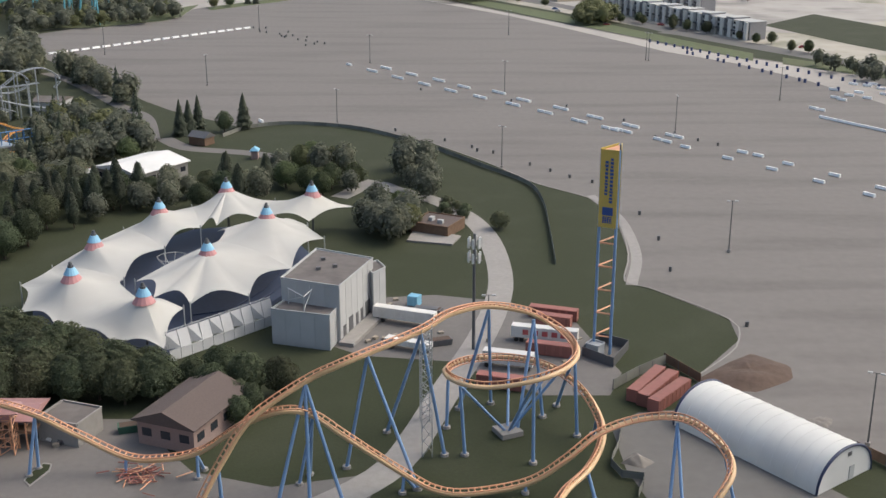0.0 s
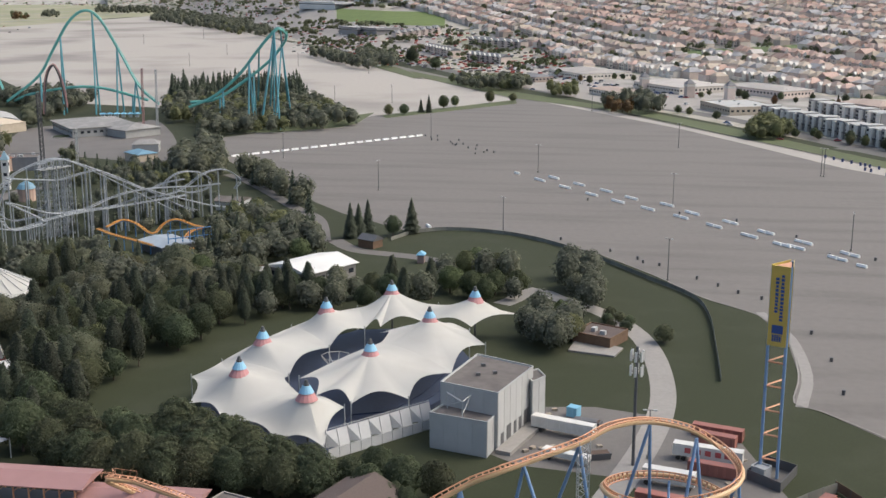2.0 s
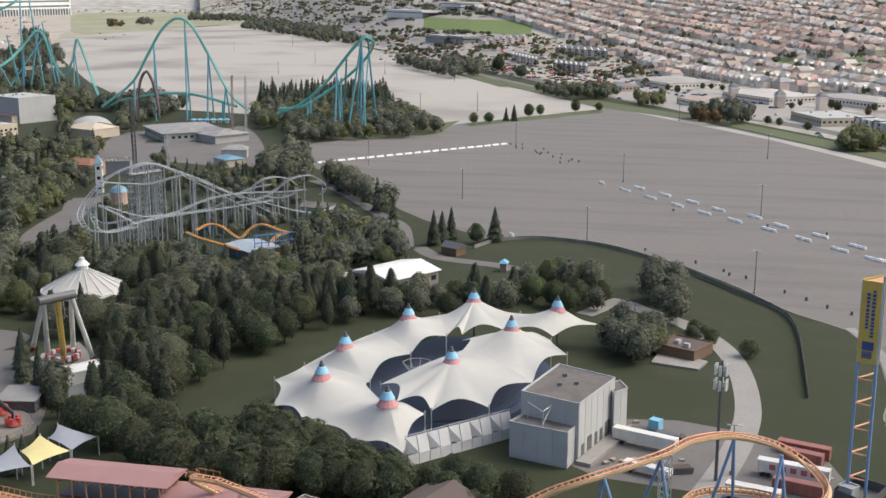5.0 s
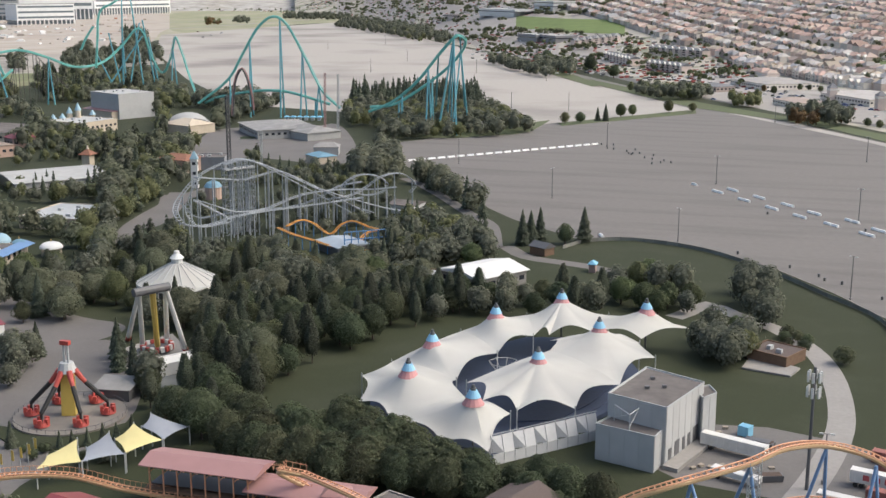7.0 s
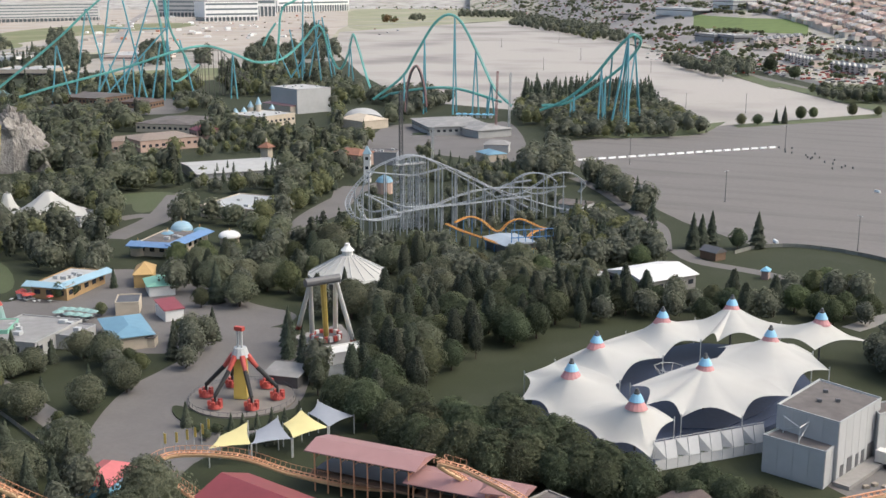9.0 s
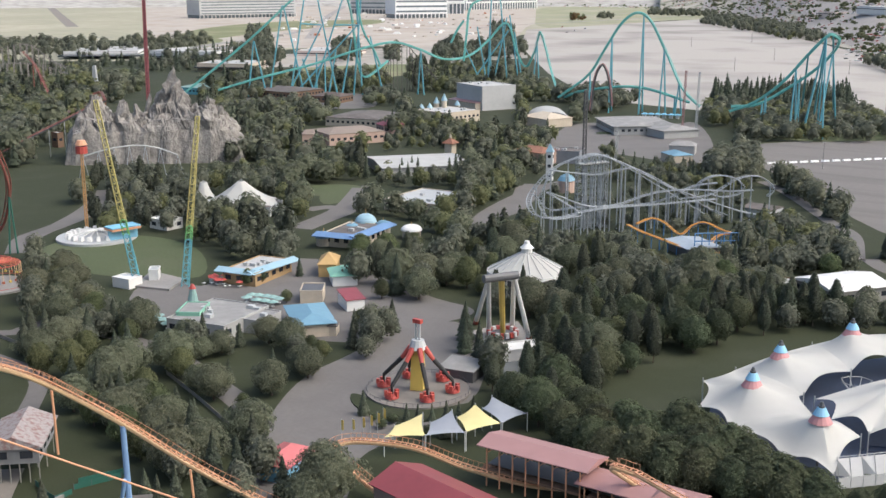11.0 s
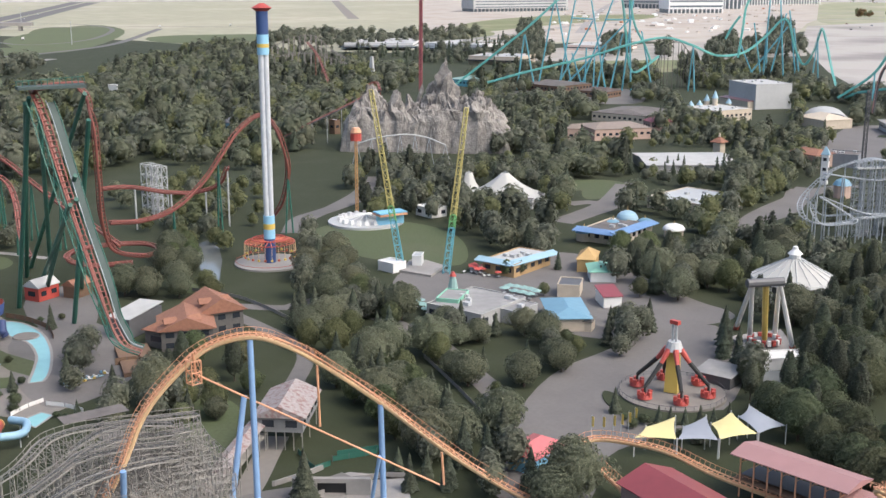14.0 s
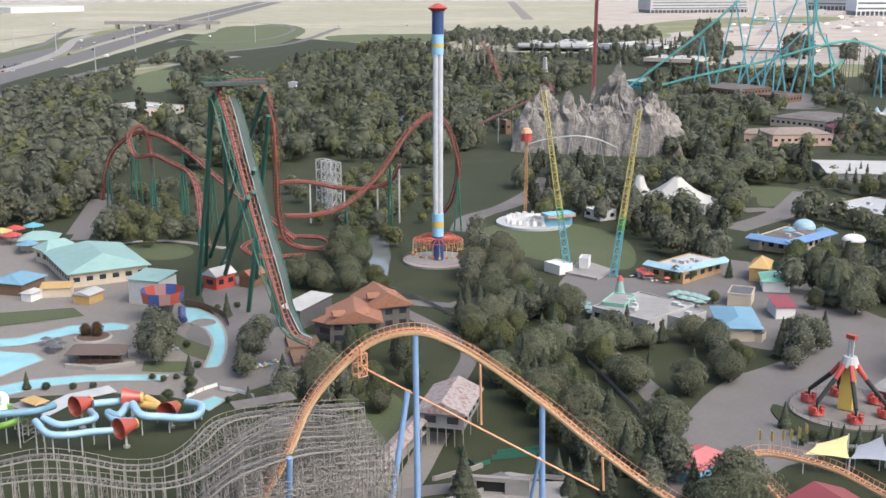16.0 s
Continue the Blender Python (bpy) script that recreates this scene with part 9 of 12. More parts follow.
# timber coaster: trestle bents under a winding track
def trestle(pts, label, w=2.6, every=2.6, cell=2.1, r=0.09, walls=2, flare=0.12, material=None):
    ob = thing("timber_coaster", label, "roller coaster")
    line = spline(pts, every)
    side, up = frames(line)
    m = material or WOOD
    for sgn in (-1, 1):
        part("ledger", Geo().tube([p + s * (w / 2 * sgn) for p, s in zip(line, side)], 0.18, 4), m, ob)
        part("rail", Geo().tube([p + s * (0.6 * sgn) + Vector((0, 0, 0.35)) for p, s in zip(line, side)], 0.09, 4), DGREY, ob)
        part("handrail", Geo().tube([p + s * (w / 2 * sgn) + Vector((0, 0, 1.2)) for p, s in zip(line, side)], 0.07, 4), m, ob)
    ties = Geo()
    fine = spline(pts, 1.3)
    fside, fup = frames(fine)
    for q, sd_ in zip(fine, fside):
        ties.bar(tuple(q - sd_ * w / 2), tuple(q + sd_ * w / 2), 0.11, n=4, caps=False)
    tagged(part("track_lattice", ties, m, ob), kind="stuff")
    prev = None
    for p, s in zip(line, side):
        g = Geo()
        n = max(1, int(p.z / cell))

        def at(sgn, k):
            z = p.z * k / n
            return (p.x + s.x * sgn * (w / 2 + flare * (p.z - z)), p.y + s.y * sgn * (w / 2 + flare * (p.z - z)), z)
        for sgn in (-1, 1):
            g.bar(at(sgn, 0), at(sgn, n), r, n=4, caps=False)
            g.bar((at(sgn, n)[0], at(sgn, n)[1], p.z), (at(sgn, n)[0], at(sgn, n)[1], p.z + 1.2), r * 0.6, n=4, caps=False)
        for k in range(n):
            g.bar(at(-1, k), at(1, k), r * 0.7, n=4, caps=False)
            g.bar(at(-1 if k % 2 else 1, k), at(1 if k % 2 else -1, k + 1), r * 0.7, n=4, caps=False)
            g.bar(at(1 if k % 2 else -1, k), at(-1 if k % 2 else 1, k + 1), r * 0.6, n=4, caps=False)
        if prev:
            pp, ss, nn, pat = prev
            for sgn in (-1, 1):
                for k in range(min(n, nn)):
                    g.bar(pat(sgn, k + 1 if k + 1 <= nn else nn), at(sgn, k + 1), r * 0.7, n=4, caps=False)
                    g.bar(pat(sgn, k), at(sgn, k + 1), r * 0.6, n=4, caps=False)
        tagged(part("bent", g, m, ob), kind="stuff")
        prev = (p, s, n, at)
    return ob


trestle([(-221.4, 30.8, 10.1), (-219.0, 40.4, 12.2), (-216.5, 48.2, 13.5), (-214.0, 53.8, 14.1), (-210.9, 60.3, 12.8), (-207.8, 66.9, 10.8), (-204.6, 73.7, 11.0), (-203.5, 79.7, 13.7), (-206.8, 86.0, 15.7), (-210.8, 94.6, 14.5), (-210.7, 105.0, 13.2), (-210.6, 113.0, 12.2), (-210.5, 121.4, 10.9)], "weathered timber coaster trestle with a rolling track")
trestle([(-212.0, 35.1, 12.8), (-208.4, 44.1, 13.6), (-204.8, 51.2, 14.0), (-201.2, 58.3, 12.9), (-195.3, 66.8, 11.6), (-193.7, 75.0, 11.7), (-193.5, 81.9, 14.4), (-194.8, 88.4, 16.5), (-195.5, 96.1, 16.8), (-195.1, 103.4, 15.6), (-196.2, 111.1, 14.4)], "weathered timber coaster trestle with a rolling track")
trestle([(-187.3, 68.8, 6.1), (-185.1, 78.1, 13.9), (-184.4, 86.9, 15.9), (-185.6, 95.2, 15.2), (-187.5, 102.9, 13.2)], "weathered timber coaster trestle with a rolling track")
trestle([(-199.7, 87.6, 15.3), (-197.4, 93.4, 18.8), (-194.7, 99.5, 19.3), (-193.3, 106.0, 17.7)], "weathered timber coaster trestle with a rolling track", every=3.6)
trestle([(-196.9, 78.6, 11.7), (-193.8, 85.5, 15.7), (-191.2, 91.4, 17.0), (-190.8, 98.3, 16.1), (-190.1, 105.1, 15.0)], "weathered timber coaster trestle with a rolling track", every=3.6)
def framework(q0, q1, q2, low, high, cell):
    """A dense block of braced timber posts."""
    rick = Geo()
    q0 = Vector((*q0, 0))
    du, dv = Vector((*q1, 0)) - q0, Vector((*q2, 0)) - q0
    nu, nv = max(3, int(du.length / cell)), max(2, int(dv.length / cell))
    for i in range(nu + 1):
        for j in range(nv + 1):
            b = q0 + du * i / nu + dv * j / nv
            top = low + (high - low) * min(1, i / nu * 1.6)
            rick.bar(tuple(b), (b.x, b.y, top), 0.1, n=4, caps=False)
            for k in range(5):
                z0, z1 = top * k / 5, top * (k + 1) / 5
                if i < nu:
                    c2 = b + du / nu
                    rick.bar((b.x, b.y, z1), (c2.x, c2.y, z1), 0.07, n=3, caps=False)
                    rick.bar((b.x, b.y, z0 if (i + k) % 2 else z1), (c2.x, c2.y, z1 if (i + k) % 2 else z0), 0.06, n=3, caps=False)
                if j < nv:
                    c2 = b + dv / nv
                    rick.bar((b.x, b.y, z1), (c2.x, c2.y, z1), 0.06, n=3, caps=False)
                    rick.bar((b.x, b.y, z0 if (j + k) % 2 else z1), (c2.x, c2.y, z1 if (j + k) % 2 else z0), 0.06, n=3, caps=False)
    whole("timber_framework", rick, WOOD, "dense weathered timber framework under the coaster", "trestle", "stuff")


framework((-201.2, 82.8), (-205.2, 118.2), (-181.4, 79.2), 6.5, 11, 3.2)
framework((-212.9, 89.8), (-201.8, 116.4), (-180.4, 79.3), 12, 14, 3.4)
whole("trestle_roof", Geo().ribbon([(-223.9, 96.8, 12.0)[:2], (-222.0, 110.7, 12.0)[:2]], 5, 12.0), GREYROOF, "pale grey roof over the timber lift", "roof")
trestle([(-1079.1, 738.9, 22.8), (-1061.6, 756.0, 33.5), (-1042.1, 771.1, 34.7), (-1027.8, 781.6, 19.9), (-983.5, 783.6, 7.1)], "far grey timber coaster lattice", 4, 7, 7, 0.3)
trestle([(-1007.1, 692.2, 18.0), (-984.4, 713.6, 22.4), (-958.8, 735.5, 15.7), (-930.8, 741.4, 7.8)], "far grey timber coaster lattice", 4, 7, 7, 0.3)
trestle([(-664.1, 876.9, 18.7), (-660.2, 879.9, 30.6), (-655.3, 883.5, 38.4), (-647.9, 888.9, 42.1), (-641.0, 894.0, 32.4), (-629.1, 902.3, 15.5), (-617.1, 910.6, -0.5)], "far dark timber coaster lattice with a long ramp", 5, 5, 4.5, 0.26, material=mat("dark_aged_timber", (0.13, 0.12, 0.105), 0.9))
far_red = thing("launch_coaster", "thin red inverted coaster track on red columns", "roller coaster")
line = track(far_red, [(-885.1, 645.3, 40.5), (-856.6, 635.8, 29.8), (-821.6, 620.3, 10.6), (-793.7, 608.4, 2.8), (-790.4, 610.9, 8.5), (-778.3, 609.9, 3.7), (-755.2, 600.6, 9.2), (-745.2, 610.2, 16.0), (-726.0, 599.9, 11.2)], DRED, DRED, gauge=1.6, rail=0.3, spine=0.6, drop=1, tie=6, step=4)
stilts(far_red, line, 22, 0.4, DRED, 0, 4)
far_red2 = thing("mountain_chute", "brown covered chute running into the mountain", "chute")
part("chute", Geo().tube(spline([(-650.5, 446.0, 3.0), (-672.4, 484.3, 1.2), (-710.8, 538.1, 4.2), (-736.3, 591.0, 8.1)], 5), 1.6, 6), BROWNROOF, far_red2)
dt = thing("drop_tower", "tall thin dark red drop tower", "tower")
dtb = (-774.7, 686.3)
part("shaft", lattice(Geo(), (*dtb, 0), (-774.3, 686.8, 100.3), 1.8, 1.6, 24, 0.35, 4), mat("maroon_paint", (0.28, 0.09, 0.10), 0.5), dt)
part("core", Geo().bar((*dtb, 0), (-774.3, 686.8, 100.3), 1.0, n=8), mat("maroon_steel", (0.28, 0.09, 0.10), 0.5), dt)
fl = thing("flat_slide_tower", "grey drop slide tower with twin ramps", "tower", (*(-860.4, 701.0), 0))
part("ramp", Geo().box((0, 0, 13), (6, 5, 26), 20, 0.4), GREY, fl)
# pole rides near the square
for q, t, m in (((-305.3, 752.5), (-304.5, 752.8, 41.3), GREY), ((-305.9, 730.5), (-305.0, 730.8, 43.7), PINK), ((-296.1, 610.9), (-295.5, 611.2, 19.7), GREY)):
    pr = thing("slim_mast", "slim lattice ride mast among the trees", "mast")
    part("lattice", lattice(Geo(), (*q, 0), t, 0.8, 0.7, 18, 0.16, 3), m, pr)


# ---- buildings of the park ----
TEALROOF = mat("pale_teal_roof", (0.23, 0.36, 0.335), 0.6, vary=0.1, scale=0.4)
BLUEROOF = mat("blue_metal_roof", (0.15, 0.28, 0.37), 0.5, vary=0.12, scale=0.4)
LTBLUE = mat("light_blue_roof", (0.28, 0.42, 0.50), 0.5, vary=0.1, scale=0.4)
STUCCO = mat("cream_stucco", (0.50, 0.43, 0.34), 0.9, vary=0.12, scale=0.5)
PINKSTUCCO = mat("pink_beige_stucco", (0.46, 0.33, 0.27), 0.9, vary=0.12, scale=0.5)
WHITEROOF = mat("pale_grey_membrane_roof", (0.40, 0.40, 0.39), 0.8, vary=0.12, scale=0.3, dirt=(0.3, 0.29, 0.28), dirt_scale=0.1)
TERRA = mat("terracotta_shingles", (0.25, 0.118, 0.076), 0.85, vary=0.25, scale=1.2, bump=0.4)
DARKBOARD = mat("dark_grey_boards", (0.10, 0.095, 0.09), 0.9, vary=0.25, scale=1.5)
TAN = mat("tan_timber_wall", (0.36, 0.24, 0.12), 0.8, vary=0.15)
GREYDECK = mat("worn_grey_roofing", (0.24, 0.235, 0.23), 0.85, vary=0.2, scale=0.4, dirt=(0.33, 0.32, 0.31), dirt_scale=0.12, dirt_amount=0.7)
CAFEWALL = mat("pale_grey_wall", (0.36, 0.36, 0.35), 0.8, vary=0.1)
STRIPES = mat("red_white_cloth", (0.5, 0.3, 0.28), 0.8)
AMBER = mat("amber_wall", (0.44, 0.29, 0.12), 0.7, vary=0.1)
GREENROOF = mat("mint_green_roof", (0.22, 0.45, 0.34), 0.6, vary=0.1)

# chalet with terracotta roofs, and the station shed beside it
block("chalet", "dark timber chalet with terracotta shingle roofs", "building", (-282.9, 153.1), (-276.2, 165.8), (-289.0, 172.8), 6, DARKBOARD, TERRA, "gable", 3.5, 2, over=1.0)
block("chalet", "dark timber chalet with terracotta shingle roofs", "building", (-287.2, 166.3), (-284.2, 179.2), (-296.6, 185.6), 7, DARKBOARD, TERRA, "gable", 4.0, 2, over=1.0)
block("chalet", "low dark timber wing with terracotta roof", "building", (-288.5, 153.7), (-281.1, 156.7), (-289.4, 164.6), 5, DARKBOARD, TERRA, "hip", 2.5, 1, over=0.8)
block("station_shed", "station shed with a pale blue-white metal roof", "building", (-308.2, 147.8), (-301.5, 151.2), (-303.9, 167.6), 6, DGREY, WHITEROOF, "shed", 1.0)
block("red_barn", "red barn with white roof", "barn", (-360.1, 147.6), (-354.1, 149.7), (-358.0, 157.4), 4.5, RED, WHITEROOF, "gable", 2.4, 1)
block("red_barn", "small rust-brown hut by the barn", "hut", (-353.9, 158.8), (-349.0, 160.7), (-354.3, 166.4), 4, TIMBER, TERRA, "gable", 1.8)
# lodge with striped tiled roofs below the great hill
TILE = mat("red_white_tiles", (0.29, 0.255, 0.245), 0.8, vary=0.3, scale=2.5, dirt=(0.19, 0.095, 0.085), dirt_scale=0.9, dirt_amount=0.9)
cl_ = block("coaster_lodge", "grey timber coaster station on trestles with speckled tile roof", "station", (-206.8, 134.2), (-199.1, 141.2), (-210.4, 153.4), 3.6, mat("grey_boards", (0.2, 0.2, 0.2), 0.9, vary=0.2), TILE, "gable", 2.6, 1, over=0.9, base=4.4)
for kx in range(6):
    for ky in range(3):
        x_, y_ = span((-206.8, 134.2), (-199.1, 141.2)) * (kx / 5 - 0.5) * 0.95, span((-199.1, 141.2), (-210.4, 153.4)) * (ky / 2 - 0.5) * 0.95
        part("trestle_post", Geo().bar((x_, y_, -4.4), (x_, y_, 0), 0.14, n=4), WOOD, cl_)
ramp = thing("covered_ramp", "long covered ramp with speckled tile roof on grey trestles", "ramp")
r0, r1 = (-187.2, 105.7, 3.0), (-208.0, 135.4, 6.0)
rv = Vector(r1) - Vector(r0)
rs = Vector((rv.y, -rv.x, 0)).normalized() * 2.2
rg = Geo().add([tuple(Vector(r0) - rs), tuple(Vector(r0) + rs), tuple(Vector(r1) + rs), tuple(Vector(r1) - rs), tuple(Vector(r0) + Vector((0, 0, 1))), tuple(Vector(r1) + Vector((0, 0, 1)))], [(1, 2, 5, 4), (3, 0, 4, 5), (0, 1, 4), (2, 3, 5), (0, 3, 2, 1)])
part("roof", rg, TILE, ramp)
for k in range(10):
    q = Vector(r0) + rv * (k + 0.5) / 10
    for sgn in (-1, 1):
        part("post", Geo().bar((q.x + rs.x * sgn, q.y + rs.y * sgn, 0), (q.x + rs.x * sgn, q.y + rs.y * sgn, q.z), 0.14, n=4), WOOD, ramp)
part("deck", Geo().add([tuple(Vector(r0) - rs - Vector((0, 0, 2))), tuple(Vector(r0) + rs - Vector((0, 0, 2))), tuple(Vector(r1) + rs - Vector((0, 0, 2.5))), tuple(Vector(r1) - rs - Vector((0, 0, 2.5)))], [(0, 1, 2, 3)]), WOOD, ramp)
block("maintenance_hut", "low hut with rust-brown metal roof", "hut", (-197.8, 98.0), (-188.3, 98.1), (-190.8, 102.6), 4, TIMBER, mat("rusty_metal_roof", (0.2, 0.09, 0.07), 0.7, vary=0.2), "gable", 1.2)
portal = thing("tunnel_portal", "low concrete tunnel portal beneath the park road", "tunnel", (*(-177.6, 132.6), 0), heading((-180.3, 130.5), (-175.5, 135.6)), kind="structure")
for x, w in ((-5.5, 5.0), (5.5, 5.0)):
    part("side_wall", Geo().box((x, 0, 1.4), (w, 1.0, 2.8)), CONCRETE, portal)
part("lintel", Geo().box((0, 0, 3.1), (16, 1.2, 0.9)), CONCRETE, portal)
# Solid black box behind the portal stands in for the tunnel's inner shade.
part("opening", Geo().box((0, 0.8, 1.4), (6.0, 0.4, 2.8)), BLACK, portal, "dark tunnel opening")
for qs in ([(-188.9, 125.7), (-188.5, 134.9), (-188.8, 138.1)], [(-179.6, 139.5), (-176.8, 145.6), (-172.6, 149.7)], [(-178.8, 130.9), (-178.8, 122.4), (-178.8, 115.7)]):
    whole("retaining_wall", Geo().prism([*qs, *[(x + 0.4, y + 0.5) for x, y in reversed(qs)]], 0, 1.1), CONCRETE, "low pale concrete retaining wall", "wall", "structure")
fence([(-198.9, 139.5), (-189.0, 136.8), (-189.0, 141.0)], 1.3, GREEN, "dark green mesh fence by the park road")
fence([(-190.4, 142.6), (-187.1, 152.3), (-188.3, 154.0), (-192.1, 145.1)], 1.3, GREEN, "dark green mesh fence by the park road")
fence([(-333.4, 193.1), (-314.4, 199.4), (-285.7, 197.7), (-261.3, 192.8)], 1.2, WOOD, "timber rail fence along the path")
fence([(-229.3, 203.9), (-208.3, 195.1), (-188.7, 186.2)], 1.2, WOOD, "timber rail fence along the path")

# kiosks, cafes and shops round the midway
food = block("food_hall", "timber food hall with light blue eaves round a grey flat roof", "shop", (-286.9, 281.6), (-273.8, 284.0), (-275.0, 307.8), 4.5, TAN, WHITEROOF, "flat", rows=1)


def eaves(ob, a, b, c_, z, material, w=2.6, name="eave"):
    """A sloping strip of bright roof along the seen sides of a flat-roofed building."""
    for q, r_ in ((a, b), (b, c_)):
        l = span(q, r_)
        d = Vector((r_[0] - q[0], r_[1] - q[1], 0)).normalized()
        m_ = Vector((*mid(a, c_), 0))
        out = Vector((d.y, -d.x, 0))
        if out.dot(m_ - Vector((*q, 0))) > 0:
            out = -out
        p0, p1 = Vector((*q, 0)) - d * w * 0.4, Vector((*r_, 0)) + d * w * 0.4
        base = [p0 + out * w * 0.7, p1 + out * w * 0.7, p1 - out * w * 0.5, p0 - out * w * 0.5]
        pts = [(v.x, v.y, z + (0 if k < 2 else 1.1)) for k, v in enumerate(base)]
        eg = Geo().add(pts + [(x, y, zz - 0.25) for x, y, zz in pts], [(0, 1, 2, 3), (4, 7, 6, 5), (0, 4, 5, 1), (1, 5, 6, 2), (2, 6, 7, 3), (3, 7, 4, 0)])
        e = part(name, eg, material, ob)
        e.matrix_parent_inverse = ob.matrix_basis.inverted()


eaves(food, (-286.9, 281.6), (-273.8, 284.0), (-275.0, 307.8), 4.6, LTBLUE)
block("cafe", "wide cafe with flat grey roofs and rooftop units", "cafe", (-256.3, 230.0), (-236.1, 233.6), (-241.8, 256.9), 4.5, CAFEWALL, GREYDECK, "flat", rows=1)
block("cafe", "low cafe wing with flat grey roof", "cafe", (-242.2, 243.0), (-232.0, 244.5), (-235.9, 255.6), 4, CAFEWALL, GREYDECK, "flat")
block("cafe", "low round-cornered cafe front with mint trim", "cafe", (-257.6, 233.0), (-251.4, 236.6), (-255.5, 247.5), 5.5, GREENROOF, GREYDECK, "flat")
for i, q in enumerate([(-266.8, 234.3), (-263.7, 234.4), (-260.5, 234.6), (-268.1, 236.8), (-259.4, 232.0), (-261.0, 270.6), (-258.8, 271.4), (-255.9, 272.1), (-253.3, 272.4), (-255.4, 266.9), (-252.6, 267.6), (-249.3, 267.8), (-260.1, 267.1), (-250.4, 272.0), (-258.6, 235.3)]):
    um = thing("cafe_parasol", "mint green cafe parasol over a table", "parasol", (*q, 0), 0, "cafe parasols")
    part("pole", Geo().bar((0, 0, 0), (0, 0, 2.4), 0.05, n=6), GREY, um)
    part("canopy", Geo().cone((0, 0), 1.9, 0.1, 2.2, 2.9, 8), TEALROOF, um)
    part("table", Geo().cone((0, 0), 0.6, 0.6, 0.7, 0.78, 10), WHITE, um)
for i, q in enumerate([(-288.2, 296.7), (-284.8, 296.0), (-286.0, 300.0), (-280.6, 296.5), (-281.7, 300.5), (-277.5, 298.3), (-279.7, 292.2), (-276.6, 294.0)]):
    um = thing("cafe_parasol", "red and white parasol outside the food hall", "parasol", (*q, 0), 0, "cafe parasols")
    part("pole", Geo().bar((0, 0, 0), (0, 0, 2.4), 0.05, n=6), GREY, um)
    part("canopy", Geo().cone((0, 0), 1.5, 0.1, 2.2, 2.8, 8), (RED, WHITE)[i % 2], um)
fg = thing("cafe_figure_sign", "mint and white round sign tower with a red ball", "sign", (*(-270.8, 253.7), 0))
part("tower", Geo().cone((0, 0), 2.2, 0.9, 0, 6.5, 10), TEALROOF, fg)
part("ball", Geo().cone((0, 0), 1.2, 0.4, 6.5, 8.0, 10), RED, fg)
block("ride_shelter", "low shelter with a grey slatted roof by the claw ride", "shelter", (-166.2, 242.9), (-156.6, 244.4), (-159.4, 252.2), 3, DGREY, GREYDECK, "shed", 0.8)
whole("planting_bed", Geo().prism(rounded([(-179.8, 220.3), (-172.5, 212.9), (-159.9, 209.1), (-148.2, 217.6), (-146.7, 230.4), (-149.7, 232.6), (-154.1, 222.4), (-164.7, 216.3), (-174.1, 220.4)]), 0, 0.3), GRASS, "low planting bed round the claw ride", "planting", "structure")
block("blue_canopy", "open stall under a bright blue tarpaulin roof", "stall", (-235.5, 260.4), (-219.1, 246.7), (-216.5, 257.3), 4, STUCCO, BLUEROOF, "hip", 1.8, ridge=0.5, over=1.0)
block("stall", "small open stall with grey roof by the blue canopy", "stall", (-215.4, 255.0), (-213.3, 256.1), (-215.7, 260.4), 3, STUCCO, GREYROOF, "hip", 1.2)
block("game_booth", "game booth with red and white striped roof", "booth", (-228.0, 277.2), (-224.7, 282.1), (-231.0, 289.7), 3.6, WHITE, REDROOF, "shed", 1.2)
block("yellow_kiosk", "round-topped orange and yellow kiosk", "kiosk", (-262.7, 307.3), (-257.5, 310.8), (-266.0, 321.1), 4.5, AMBER, AMBER, "hip", 3.0, ridge=0.1)
block("green_kiosk", "kiosk with mint green hipped roof", "kiosk", (-251.5, 298.8), (-245.5, 305.0), (-251.8, 314.3), 3.6, WHITE, GREENROOF, "hip", 1.8, ridge=0.4, over=0.8)
block("solar_canopy", "flat canopy with dark solar panels on posts", "canopy", (-245.8, 277.1), (-239.8, 281.3), (-245.6, 289.6), 4, STUCCO, DGREY, "flat")
arc_ = block("arcade", "low arcade with blue wave-trimmed roof", "arcade", (-294.2, 343.1), (-278.1, 346.5), (-282.3, 374.8), 5, STUCCO, GREYROOF, "flat", rows=1)
eaves(arc_, (-294.2, 343.1), (-278.1, 346.5), (-282.3, 374.8), 5.0, mat("blue_scalloped_roof", (0.14, 0.24, 0.42), 0.5, vary=0.2, scale=0.5), 3.6)
for q, rr, hh, m in (((-294.0, 373.6), 4.5, 9, LTBLUE), ((-285.3, 374.0), 3.5, 7, BLUEROOF), ((-294.1, 364.6), 3.2, 6.5, BLUEROOF), ((-273.5, 377.6), 4.5, 6, WHITE), ((-294.4, 347.0), 3.5, 6, BLUEROOF)):
    dm = thing("domed_kiosk", "small round kiosk with a bright domed roof", "kiosk", (*q, 0), 0, "domed kiosks")
    part("wall", Geo().cone((0, 0), rr * 0.85, rr * 0.85, 0, hh * 0.55, 14), STUCCO, dm)
    dome = Geo()
    for k in range(5):
        a, b = k * math.pi / 10, (k + 1) * math.pi / 10
        dome.cone((0, 0), rr * math.cos(a), rr * math.cos(b), hh * (0.55 + 0.4 * math.sin(a)), hh * (0.55 + 0.4 * math.sin(b)), 16)
    part("dome", dome, m, dm, smooth=True)
    part("finial", Geo().bar((0, 0, hh * 0.95), (0, 0, hh * 1.15), 0.25, 0.05, 6), AMBER, dm)
